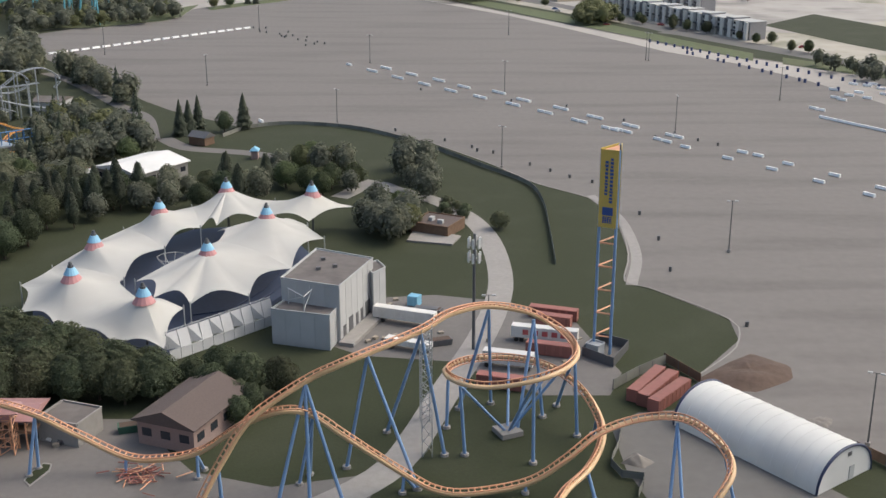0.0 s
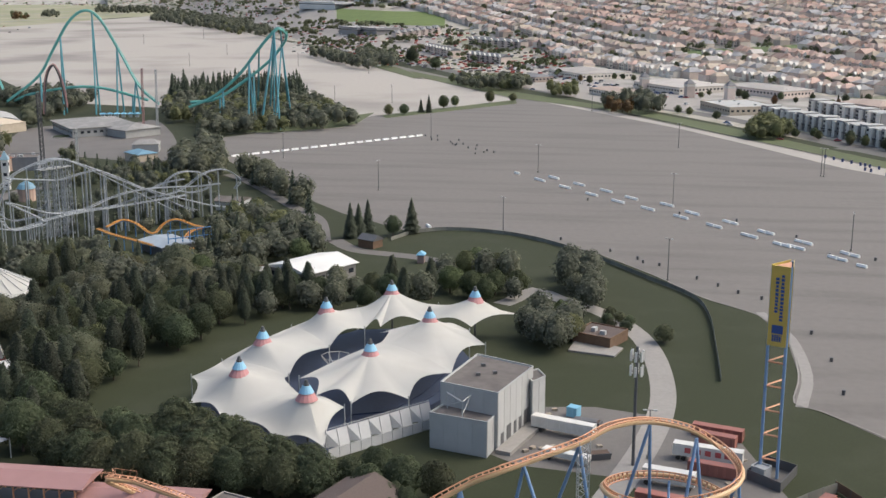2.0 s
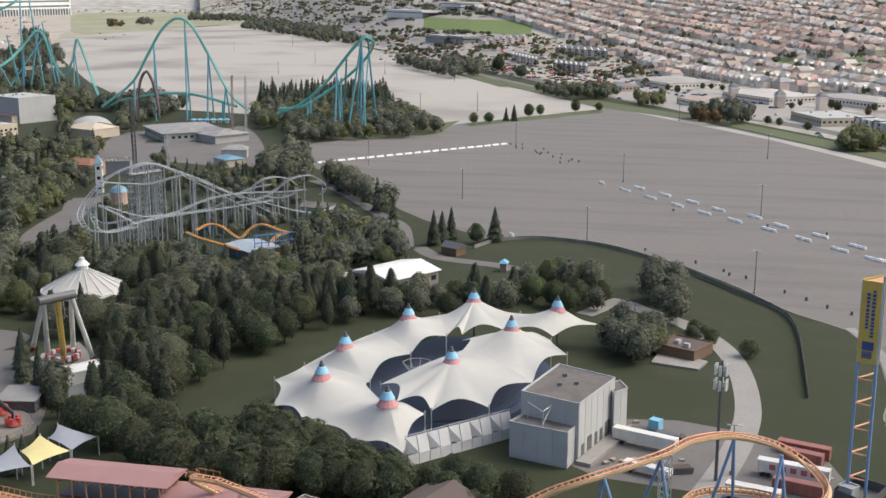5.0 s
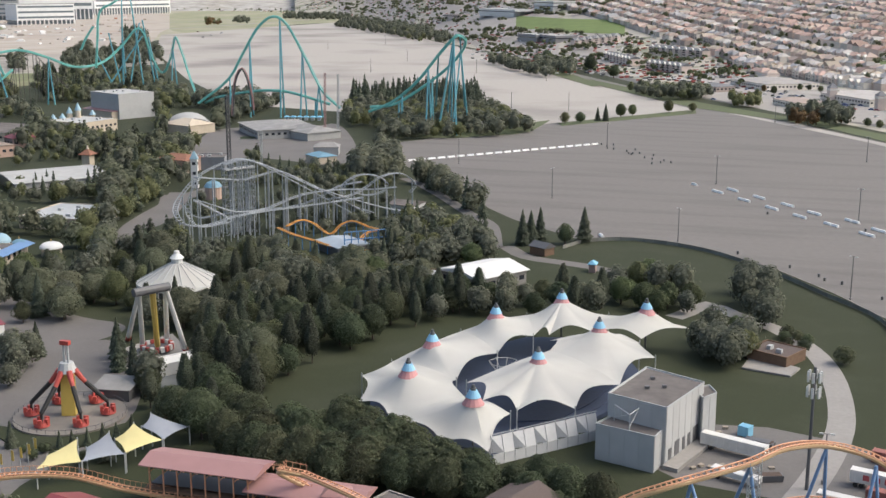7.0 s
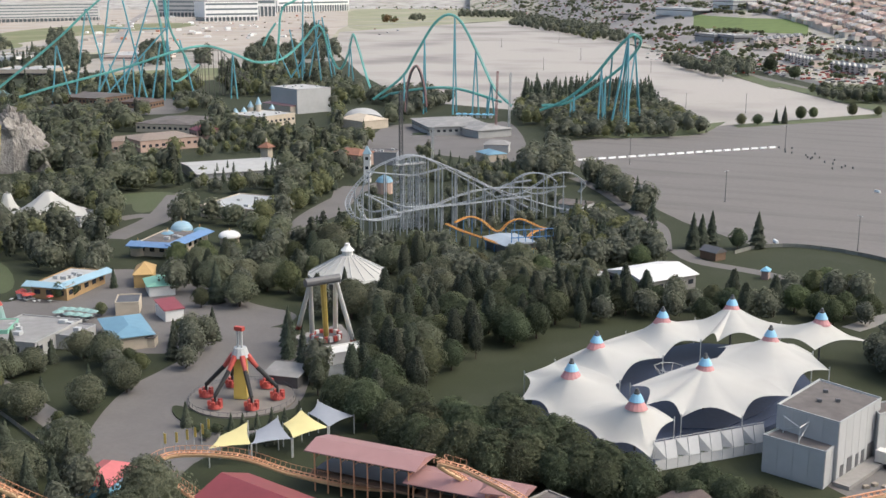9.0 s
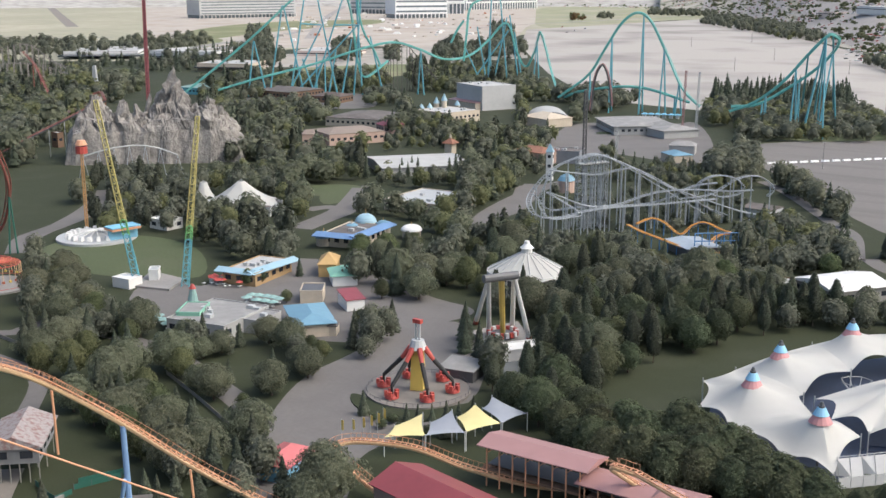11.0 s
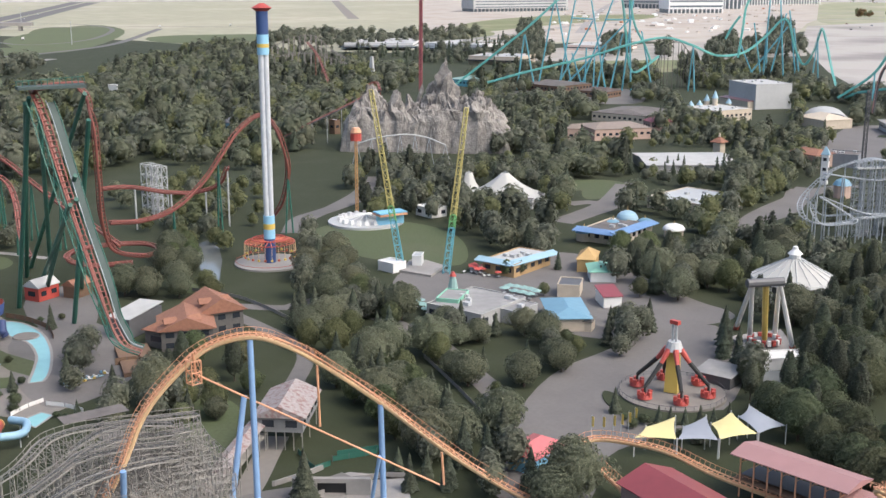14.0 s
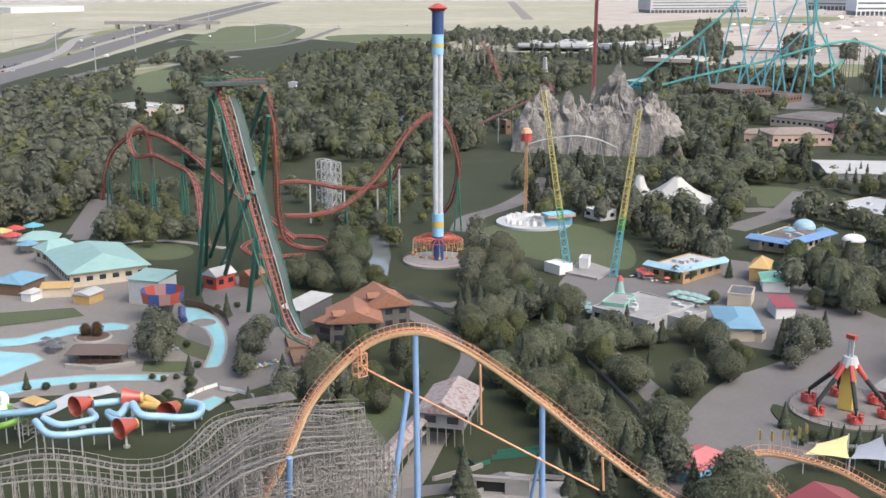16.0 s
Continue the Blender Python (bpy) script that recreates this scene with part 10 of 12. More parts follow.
block("flat_restaurant", "long low restaurant with pale flat roof and units", "restaurant", (-316.4, 416.7), (-288.1, 417.8), (-293.0, 453.2), 5, STUCCO, GREY, "flat", rows=1)
# red and white cafe tables under small parasols
random.seed(17)
tbl, par = Geo(), Geo()
ta, tb = (-290.2, 279.0), (-277.9, 286.5)
for k in range(46):
    q = mid(ta, tb, random.random())
    x, y = q[0] + random.uniform(-5, 5), q[1] + random.uniform(-5, 5)
    tbl.box((x, y, 0.72), (1.5, 0.8, 0.07), random.uniform(0, 180)).bar((x, y, 0), (x, y, 0.7), 0.06, n=5)
    if k % 2:
        par.cone((x, y), 1.3, 0.05, 2.1, 2.7, 8)
whole("cafe_tables", tbl, WHITE, "many small white cafe tables", "tables", "stuff")
whole("cafe_parasols", par, RED, "small red parasols over the cafe tables", "parasols", "stuff")
# white peaked tent in the woods
def small_tent(q, r, hh, label="white peaked membrane tent"):
    ob = thing("peaked_tent", label, "tent", (*q, 0))
    edge = [(r * math.cos(a), r * math.sin(a), 3.5) for a in (0.2, 1.3, 2.4, 3.5, 4.6, 5.6)]
    part("membrane", membrane((0, 0), edge, (1,) * 6, hh), FABRIC, ob, smooth=True)
    for e in edge:
        part("pole", Geo().bar((e[0], e[1], 0), e, 0.15, n=6), GREY, ob)
    part("mast", Geo().bar((0, 0, 0), (0, 0, hh + 0.8), 0.25, n=6), GREY, ob)


small_tent((-369.8, 379.2), 21, 14, "wide white peaked membrane tent among trees")
small_tent((-394.5, 379.9), 6, 11, "small white peaked membrane tent")
block("tent_stage", "grey stage building beside the peaked tent", "building", (-370.3, 369.4), (-346.5, 379.5), (-359.4, 391.8), 4, GREY, GREYROOF, "flat")

for a, b in (((-283.4, 156.5, 7.5), 0), ((-280.2, 162.2, 8.0), 20), ((-289.7, 171.7, 9.0), 0), ((-289.0, 177.2, 9.0), 15)):
    dm = thing("dormer_window", "small terracotta dormer on the chalet roof", "dormer", a, b - 20, "chalet dormers")
    part("wall", Geo().box((0, 0, -0.6), (2.2, 2.6, 2.2)), TIMBER, dm)
    part("roof", Geo().hip((0, 0), (3.2, 2.8), 90, 1.3, 1.0, 0.5, 0.3), TERRA, dm)
    part("window", Geo().box((0, -1.33, -0.4), (1.2, 0.08, 1.0)), GLASS, dm)
# buildings further off
block("long_hall", "long pale hall with a low white-grey roof", "hall", (-378.0, 483.2), (-345.8, 520.8), (-369.3, 562.8), 4.5, mat("pale_hall_wall", (0.42, 0.41, 0.40), 0.8, vary=0.1), WHITEROOF, "gable", 1.6, 0, over=0.8)
block("white_box_hall", "tall plain white box building", "hall", (-526.3, 797.4), (-471.4, 771.2), (-493.5, 819.8), 19.0, PANEL, WHITEROOF, "flat")
block("low_annex", "low pale annex beside the white hall", "hall", (-529.5, 789.9), (-474.8, 765.7), (-500.6, 820.4), 6, STUCCO, PINK, "gable", 2)
castle = block("toy_castle", "cream castle front with pale blue pointed turrets", "castle", (-501.1, 702.3), (-468.8, 694.8), (-468.9, 730.1), 8, STUCCO, WHITEROOF, "flat", rows=1)
for q, hh in (((-501.9, 726.0), 16), ((-496.0, 727.8), 19), ((-503.0, 718.8), 12), ((-505.3, 711.3), 12), ((-492.0, 739.5), 13)):
    tt = thing("castle_turret", "round cream turret with a pale blue cone roof", "turret", (*q, 0), 0, "castle turrets")
    part("wall", Geo().cone((0, 0), 2.0, 2.0, 0, hh * 0.7, 12), STUCCO, tt)
    part("roof", Geo().cone((0, 0), 2.5, 0.1, hh * 0.7, hh, 12), LTBLUE, tt)
for k in range(6):
    q = mid((-376.8, 819.2), (-347.6, 826.3), (k + 0.5) / 6)
    tc = thing("ticket_canopy", "small bright blue canopy over a ticket booth", "canopy", (*q, 0), heading((-376.8, 819.2), (-347.6, 826.3)), "ticket canopies")
    part("booth", Geo().box((0, 0, 1.3), (2.4, 2.0, 2.6)), WHITE, tc)
    part("roof", Geo().hip((0, 0), (4.2, 3.6), 0, 1.0, 0.3, 2.6, 0.2), SKYBLUE, tc)
pl_ = whole("round_planter", Geo().cone((-355.2, 713.8), 6.5, 6.2, -0.02, 0.5, 24), CONCRETE, "round raised planter on the paved square", "planter", "structure")
part("planting", Geo().cone((-355.2, 713.8), 5.8, 4.5, 0.45, 1.1, 18), LEAF, pl_)
block("round_tent_hall", "cream vaulted hall among the trees", "hall", (-420.2, 720.2), (-392.0, 708.7), (-403.2, 749.9), 6, STUCCO, STUCCO, "hip", 3.5, ridge=0.3)
block("queue_hall", "wide flat-roofed entrance hall", "hall", (-377.2, 747.1), (-333.7, 695.1), (-316.6, 741.5), 6, CAFEWALL, GREYDECK, "hip", 1.6, 1, ridge=0.7, over=1.4)
block("grey_roof_hall", "hall with a broad grey shingle roof", "hall", (-327.6, 714.3), (-296.4, 693.8), (-307.8, 752.8), 5, CAFEWALL, GREYDECK, "hip", 3.5, ridge=0.5, over=1)
block("snack_stand", "snack stand with a teal-blue roof", "stand", (-271.7, 622.8), (-255.5, 609.4), (-262.1, 640.0), 4, STUCCO, BLUEROOF, "hip", 2, ridge=0.4)
block("snack_stand", "snack stand with grey shingle roof", "stand", (-274.9, 638.7), (-260.4, 643.1), (-277.3, 685.3), 5, CAFEWALL, GREYDECK, "hip", 2.5, ridge=0.5)
block("theatre_block", "grey block building with flat roof", "hall", (-317.4, 572.2), (-301.0, 577.2), (-317.7, 611.1), 7, mat("grey_blue_wall", (0.22, 0.23, 0.25), 0.8), GREYROOF, "flat")
block("themed_hall", "pink-beige themed hall with towers", "hall", (-335.3, 566.7), (-312.4, 563.0), (-326.4, 591.9), 7, PINKSTUCCO, TERRA, "hip", 2.5)
block("white_tower_house", "narrow white clock tower", "tower", (-294.6, 526.7), (-291.3, 527.7), (-295.4, 535.3), 15, WHITE, LTBLUE, "hip", 4, 3, ridge=0.1)
for q, rr in (((-271.2, 505.5), 4.5),):
    dm = thing("domed_kiosk", "small round kiosk with a blue dome", "kiosk", (*q, 0))
    part("wall", Geo().cone((0, 0), rr * 0.9, rr * 0.9, 0, 6, 14), PINKSTUCCO, dm)
    part("dome", Geo().cone((0, 0), rr, rr * 0.7, 6, 8, 14).cone((0, 0), rr * 0.7, 0.2, 8, 9.5, 14), BLUEROOF, dm)
block("shed_row", "grey sheds beside the silver coaster", "shed", (-173.9, 489.0), (-161.2, 487.3), (-166.1, 514.9), 4, GREY, GREYROOF, "gable", 1.4)
block("brown_shed", "rust-brown shed with white roof beside the hall", "shed", (-123.1, 376.3), (-116.0, 375.2), (-116.9, 385.0), 3.5, TERRA, WHITEROOF, "flat")
def park_building(a, b, c_, hh, w, r_, lab):
    block("park_building", lab, "building", a, b, c_, hh, w, r_, "flat" if r_ in (WHITEROOF, WHITE) else "hip", 2.6, 1)


PEACH_ROOF = mat("dull_brown_tiles", (0.24, 0.195, 0.165), 0.9, vary=0.2, scale=0.8)
park_building((-466.1, 544.5), (-447.5, 580.4), (-487.9, 632.5), 7, PINKSTUCCO, PEACH_ROOF, "pink-beige themed shops with brown tiled roofs")
park_building((-466.4, 531.6), (-459.9, 537.3), (-485.8, 567.5), 9, PINKSTUCCO, PEACH_ROOF, "pink-beige corner house with a brown roof")
park_building((-472.3, 615.4), (-464.3, 629.8), (-485.6, 658.6), 6, BRICK, REDROOF, "low brick shop with a dull red roof")
kio = thing("pagoda_kiosk", "small white kiosk with a tiered dull red roof", "kiosk", (*(-385.3, 571.9), 0))
part("wall", Geo().box((0, 0, 4), (5, 5, 8)), STUCCO, kio)
part("roof", Geo().hip((0, 0), (7, 7), 0, 3, 0.1, 8), TERRA, kio)
part("lantern", Geo().cone((0, 0), 0.8, 0.4, 11, 13, 8), STUCCO, kio)
qh = thing("quonset_hall", "half-round hall with a pale weathered metal roof", "hall", (*(-421.8, 757.0), 0), 35)
vault = Geo()
for k in range(13):
    w_ = math.pi * k / 12
    for y in (-22, 22):
        vault.v.append((15 * math.cos(w_), y, 9 * math.sin(w_)))
vault.f += [(2 * k, 2 * k + 1, 2 * k + 3, 2 * k + 2) for k in range(12)]
part("roof", vault, WHITEROOF, qh, smooth=True)
for y in (-21.8, 21.8):
    part("end_wall", Geo().add([(14.6 * math.cos(math.pi * k / 12), y, 8.7 * math.sin(math.pi * k / 12)) for k in range(13)], [tuple(range(13))]), PANEL, qh)
park_building((-729.8, 766.3), (-667.6, 764.7), (-694.8, 811.4), 6, TIMBER, GREYROOF, "dark medieval shopfronts with grey roofs")
park_building((-644.6, 752.8), (-617.6, 757.5), (-644.6, 798.5), 5, TIMBER, BROWNROOF, "dark low shops with brown roofs")
park_building((-528.7, 629.7), (-484.8, 637.7), (-518.3, 709.5), 6, STUCCO, GREYROOF, "large hall with dark grey roof")
park_building((-794.5, 747.2), (-745.2, 752.9), (-773.2, 788.9), 6, TEALBLUE, TEALROOF, "low coaster station with teal trim and roof")
park_building((-626.8, 425.6), (-599.8, 431.6), (-625.2, 452.4), 6, TIMBER, BROWNROOF, "brown ride station in the woods")
park_building((-607.6, 459.4), (-598.7, 459.6), (-612.5, 470.4), 9, TIMBER, WHITEROOF, "small brown ride house with pale roof")
park_building((-826.2, 534.5), (-814.7, 538.4), (-834.0, 552.4), 10, STUCCO, WHITEROOF, "pale ride building among the trees")
park_building((-928.2, 609.6), (-917.8, 611.0), (-942.8, 628.5), 10, STUCCO, WHITEROOF, "pale ride building among the trees")
park_building((-903.9, 455.7), (-894.9, 459.7), (-917.9, 472.7), 11, WHITE, WHITEROOF, "white ride building among the trees")
park_building((-661.6, 410.5), (-646.1, 424.1), (-659.4, 435.1), 7, BLUEROOF, GREYDECK, "blue and white open ride station in the woods")
park_building((-1088.2, 678.1), (-1055.8, 687.3), (-1100.5, 716.7), 5, WHITE, LTBLUE, "shed with light blue roof in the woods")
park_building((-865.9, 286.6), (-806.4, 310.0), (-856.8, 334.2), 5, STUCCO, WHITEROOF, "pale rides building among trees")
park_building((-840.6, 308.0), (-812.7, 316.8), (-843.9, 330.1), 6, WHITE, WHITEROOF, "white flat building among trees")
park_building((-372.3, 328.4), (-355.2, 327.4), (-370.4, 341.5), 4, WHITE, WHITE, "small white ride building")

# ---- water park ----
def pool(poly, label, w=0.35):
    whole("pool", Geo().sheet(poly, 0.06), WATER, label, "pool", "structure")
    n = len(poly)
    edge = whole("pool_edge", Geo().ribbon([*poly, poly[0]], 0.8, 0.12), CONCRETE, "pale concrete pool edge", "edge", "structure")


pool([(q.x, q.y) for q in spline([(x, y, 0) for x, y in [(-341.7, 132.0), (-336.9, 135.7), (-323.2, 136.0), (-306.3, 131.3), (-289.7, 123.6), (-282.0, 118.0), (-283.1, 114.8), (-292.2, 120.0), (-303.6, 125.9), (-316.7, 129.0), (-324.7, 127.5), (-332.8, 128.4)]], 3)], "turquoise lazy river pool")
pool([(-345.4, 64.3), (-338.2, 81.5), (-342.0, 95.9), (-337.8, 108.3), (-332.4, 112.0), (-328.6, 109.5), (-333.2, 94.8), (-330.7, 79.5), (-336.2, 62.4)], "turquoise lazy river channel")
pool([(-326.9, 60.4), (-329.0, 72.9), (-321.6, 80.2), (-314.1, 80.9), (-310.6, 74.2), (-306.6, 67.3), (-303.4, 55.3)], "pale wave pool with shallow water")
pool([(-299.1, 54.4), (-299.8, 74.2), (-295.0, 87.6), (-283.2, 104.9), (-279.8, 102.1), (-289.8, 85.9), (-292.1, 74.9), (-290.0, 52.5)], "turquoise lazy river channel")
pool([(-259.4, 102.2), (-261.4, 108.3), (-257.6, 109.7), (-252.8, 103.1)], "slide landing pool of turquoise water")
isl = whole("pool_island", Geo().cone((-322.3, 131.0), 4, 3.6, -0.02, 0.35, 16), SAND, "small round island in the pool", "island", "structure")
whole("pool_lawn", Geo().sheet([(-321.0, 119.7), (-310.3, 120.7), (-299.0, 123.3), (-288.0, 117.5), (-296.6, 115.1), (-312.5, 115.5)], 0.09), LAWN, "green lawn inside the river loop", "lawn", "structure")
whole("pool_lawn", Geo().sheet([(-372.4, 70.1), (-361.1, 103.4), (-349.7, 103.4), (-352.4, 83.6), (-354.0, 66.2)], 0.09), LAWN, "strip of green lawn", "lawn", "structure")
whole("pool_lawn", Geo().sheet([(-297.7, 103.3), (-291.1, 112.9), (-282.8, 111.9), (-284.9, 105.6), (-290.0, 99.7)], 0.07), LAWN, "green planted bank", "lawn", "structure")
block("pool_lodge", "large lodge with pale teal hipped roofs", "building", (-384.7, 110.7), (-382.8, 137.0), (-420.0, 137.8), 5, STUCCO, TEALROOF, "hip", 4, 1, ridge=0.6, over=1.2)
block("pool_lodge", "lodge wing with pale teal hipped roof", "building", (-417.9, 109.1), (-420.4, 124.1), (-435.5, 126.7), 5, STUCCO, TEALROOF, "hip", 3, 1, ridge=0.5, over=1.0)
block("pool_lodge", "small lodge with teal hipped roof", "building", (-446.0, 110.5), (-440.1, 122.6), (-456.6, 126.4), 4, STUCCO, TEALROOF, "hip", 2.5, ridge=0.4, over=1.0)
block("blue_roof_hut", "open hut with dark blue metal roof", "hut", (-392.0, 87.0), (-382.5, 94.6), (-392.3, 102.2), 4, TIMBER, BLUEROOF, "hip", 2, ridge=0.5, over=0.8)
block("snack_hut", "small white hut with grey roof", "hut", (-377.1, 93.0), (-374.0, 95.2), (-379.2, 97.4), 2.6, WHITE, WHITEROOF, "hip", 1)
block("striped_awning", "row of tables under a yellow striped awning", "awning", (-378.2, 98.7), (-374.1, 107.3), (-380.0, 108.7), 3, STUCCO, AMBER, "shed", 0.6)
block("snack_hut", "small yellow hut with grey roof", "hut", (-364.6, 106.5), (-359.7, 110.1), (-366.7, 113.1), 3, AMBER, WHITEROOF, "gable", 1)
block("slide_shed", "slide platform under a teal shed roof", "platform", (-354.4, 121.9), (-345.6, 128.7), (-355.4, 133.3), 8, GREY, TEALROOF, "shed", 1.0)
ba_, bb_ = (-306.4, 85.4), (-298.3, 97.3)
bar_ = thing("pool_bar", "open pool bar on posts under a brown shingled roof", "bar", (*mid(ba_, bb_), 0), heading(ba_, bb_))
bl_ = span(ba_, bb_)
part("roof", Geo().hip((0, 3), (bl_, 7), 0, 1.7, 0.75, 3.3, 0.8), BROWNROOF, bar_)
part("counter", Geo().box((0, 3, 0.55), (bl_ * 0.8, 3.4, 1.1)), TIMBER, bar_)
for k in range(6):
    for y_ in (0, 6):
        part("post", Geo().bar((-bl_ / 2 + bl_ * k / 5, y_, 0), (-bl_ / 2 + bl_ * k / 5, y_, 3.4), 0.13, n=6), DGREY, bar_)
for q, m in (((-464.1, 111.1), RED), ((-445.1, 112.1), BLUEROOF), ((-473.4, 109.8), PALEYELLOW), ((-475.7, 115.5), RED), ((-476.9, 122.9), TEALBLUE)):
    um = thing("large_parasol", "large round bright parasol on a pole", "parasol", (*q, 0), 0, "pool parasols")
    part("pole", Geo().bar((0, 0, 0), (0, 0, 4), 0.12, n=6), GREY, um)
    part("canopy", Geo().cone((0, 0), 4.2, 0.3, 3.6, 5.0, 12), m, um)
for i, q in enumerate([(-326.8, 85.1), (-322.8, 85.6), (-324.0, 87.5), (-320.0, 87.9), (-320.1, 84.2), (-318.0, 85.4)]):
    um = thing("cafe_parasol", "dark blue-grey pool parasol", "parasol", (*q, 0), 0, "pool parasols")
    part("pole", Geo().bar((0, 0, 0), (0, 0, 2.4), 0.05, n=6), GREY, um)
    part("canopy", Geo().cone((0, 0), 1.6, 0.1, 2.2, 2.8, 8), DGREY, um)
lounger_colours = (BLUEROOF, WHITE, LTBLUE, YELLOW)
random.seed(9)
for k in range(46):
    u_ = mid((-274.3, 121.2), (-276.3, 134.7), k / 18) if k < 18 else (mid((-309.7, 112.2), (-300.4, 115.0), (k - 18) / 10) if k < 28 else mid((-311.6, 91.4), (-306.8, 100.1), (k - 28) / 18))
    ld = thing("sun_lounger", "plastic sun lounger beside the pool", "lounger", (u_[0] + random.uniform(-1, 1), u_[1] + random.uniform(-1, 1), 0), random.uniform(0, 180), "sun loungers")
    part("seat", Geo().box((0, 0, 0.4), (1.3, 0.65, 0.12)), lounger_colours[k % 4], ld)
    part("backrest", Geo().box((-0.75, 0, 0.65), (0.4, 0.65, 0.5)), lounger_colours[k % 4], ld)


def slide(name, pts, material, r, label, half=False):
    ob = thing(name, label, "water slide", group="water slides")
    line = spline(pts, 1.0)
    part("tube", Geo().tube(line, r, 10), material, ob, smooth=True)
    for q in line[::6]:
        if q.z > r + 0.8:
            part("leg", Geo().bar((q.x, q.y, 0), (q.x, q.y, q.z - r), 0.16, n=6), GREY, ob)
    return ob


SLIDEB = mat("light_blue_slide", (0.27, 0.43, 0.55), 0.3, vary=0.08)
SLIDER = mat("orange_red_slide", (0.38, 0.085, 0.06), 0.3, vary=0.08)
SLIDEY = mat("yellow_slide", (0.56, 0.38, 0.14), 0.3, vary=0.08)
SLIDEG = mat("green_slide", (0.25, 0.5, 0.08), 0.3, vary=0.08)
slide("tube_slide", [(-249.5, 61.2, 8.0), (-245.4, 62.7, 6.0), (-243.5, 66.4, 5.5), (-243.6, 71.4, 5.0), (-242.9, 76.2, 4.5)], SLIDEB, 0.81, "light blue open tube slide")
slide("tube_slide", [(-250.2, 63.1, 8.0), (-246.7, 65.6, 7.0), (-248.1, 70.4, 6.0), (-248.8, 74.2, 6.0), (-256.1, 75.4, 5.0)], SLIDEB, 0.81, "light blue open tube slide")
slide("tube_slide", [(-257.8, 76.7, 6.0), (-257.9, 80.7, 5.5), (-257.0, 84.5, 5.0), (-251.2, 80.4, 4.5), (-255.7, 79.2, 4.0), (-250.7, 79.5, 3.5), (-249.4, 83.7, 3.0)], SLIDEB, 0.89, "light blue twisting tube slide")
slide("tube_slide", [(-252.6, 84.3, 6.0), (-247.1, 84.3, 5.0), (-246.0, 88.5, 4.0), (-243.9, 92.5, 3.5), (-244.6, 96.9, 3.0), (-251.3, 100.4, 2.5), (-256.6, 99.0, 2.0)], SLIDEB, 0.96, "light blue twisting tube slide")
slide("tube_slide", [(-257.1, 89.1, 5.0), (-252.6, 90.4, 4.0), (-257.4, 86.6, 4.0)], SLIDEY, 1.04, "yellow tube slide section")
slide("tube_slide", [(-273.5, 52.1, 7.0), (-274.4, 59.9, 6.5), (-269.4, 59.6, 6.0), (-267.1, 57.9, 5.0), (-266.4, 52.8, 5.0)], WHITE, 1.0, "white plastic tube slide on legs")
slide("tube_slide", [(-265.1, 50.1, 6.0), (-268.8, 57.2, 6.0), (-266.5, 61.6, 5.5), (-261.8, 62.6, 5.0), (-259.8, 57.3, 4.5), (-261.9, 51.7, 4.0)], SLIDEG, 0.74, "bright green plastic tube slide")
slide("tube_slide", [(-256.0, 53.1, 9.0), (-255.5, 62.6, 8.0), (-259.2, 68.1, 7.0)], BLUEROOF, 0.9, "dark blue straight slide")
for q, z, rz, m in (((-259.0, 74.2, 6.0), 6, 20, SLIDER), ((-256.8, 85.4, 6.0), 6, -30, SLIDER), ((-242.4, 78.9, 5.0), 5, 15, SLIDER), ((-247.9, 91.6, 4.5), 4.5, 40, SLIDER)):
    fn = thing("slide_funnel", "orange-red slide funnel on a steel leg", "water slide", q, rz, "slide funnels")
    f = Geo().bar((0, -1.8, 0), (0, 2.4, 0), 2.5, 1.2, 16, caps=False)
    part("funnel", f, m, fn, smooth=True)
    part("back", Geo().bar((0, 2.4, 0), (0, 2.9, 0), 1.4, 1.2, 12), SLIDEY, fn)
    part("leg", Geo().bar((0, 0, -z), (0, 0, -2.2), 0.3, n=8), GREY, fn)
    part("footing", Geo().cone((0, 0), 0.8, 0.8, -z, -z + 0.5, 10), CONCRETE, fn)
bw = thing("bowl_slide", "large red and blue striped bowl slide", "water slide", (*(-333.0, 122.6), 0))
for i in range(12):
    a, b = i * math.pi / 6, (i + 1) * math.pi / 6
    gg = Geo()
    for rr, z in ((3.5, 5.0), (6.2, 6.0), (6.8, 9.5)):
        gg.v += [(rr * math.cos(a), rr * math.sin(a), z), (rr * math.cos(b), rr * math.sin(b), z)]
    gg.f = [(0, 1, 3, 2), (2, 3, 5, 4)]
    part("bowl_segment", gg, SLIDER if i % 3 == 0 else mat("navy_slide", (0.06, 0.10, 0.28), 0.3) if i % 3 == 1 else PINK, bw)
part("legs", Geo().bar((0, 0, 0), (0, 0, 5), 2.2, 3.5, 12), DGREY, bw)
slide("tube_slide", [(-325.3, 125.6, 5.0), (-323.2, 124.7, 3.0), (-323.1, 125.3, 1.5)], mat("navy_tube", (0.05, 0.07, 0.16), 0.3), 1.2, "dark blue exit tube")
tower_ = thing("slide_tower", "grey timber slide tower with stairs", "tower", (*(-260.2, 62.7), 0))
part("frame", lattice(Geo(), (0, 0, 0), (0, 0, 8), 3.2, 3.2, 4, 0.18, 4, 0.78), WOOD, tower_)
part("deck", Geo().box((0, 0, 8), (6, 6, 0.3), 20), WOOD, tower_)
part("roof", Geo().hip((2, 1), (5, 3), 20, 0.5, 0.8, 9.5), AMBER, tower_)
whole("slide_stairs", Geo().ribbon([(-273.3, 68.3), (-280.2, 78.6), (-280.6, 88.8)], 6, 0.3), GREY, "long pale stairs up to the slides", "stairs", "structure")
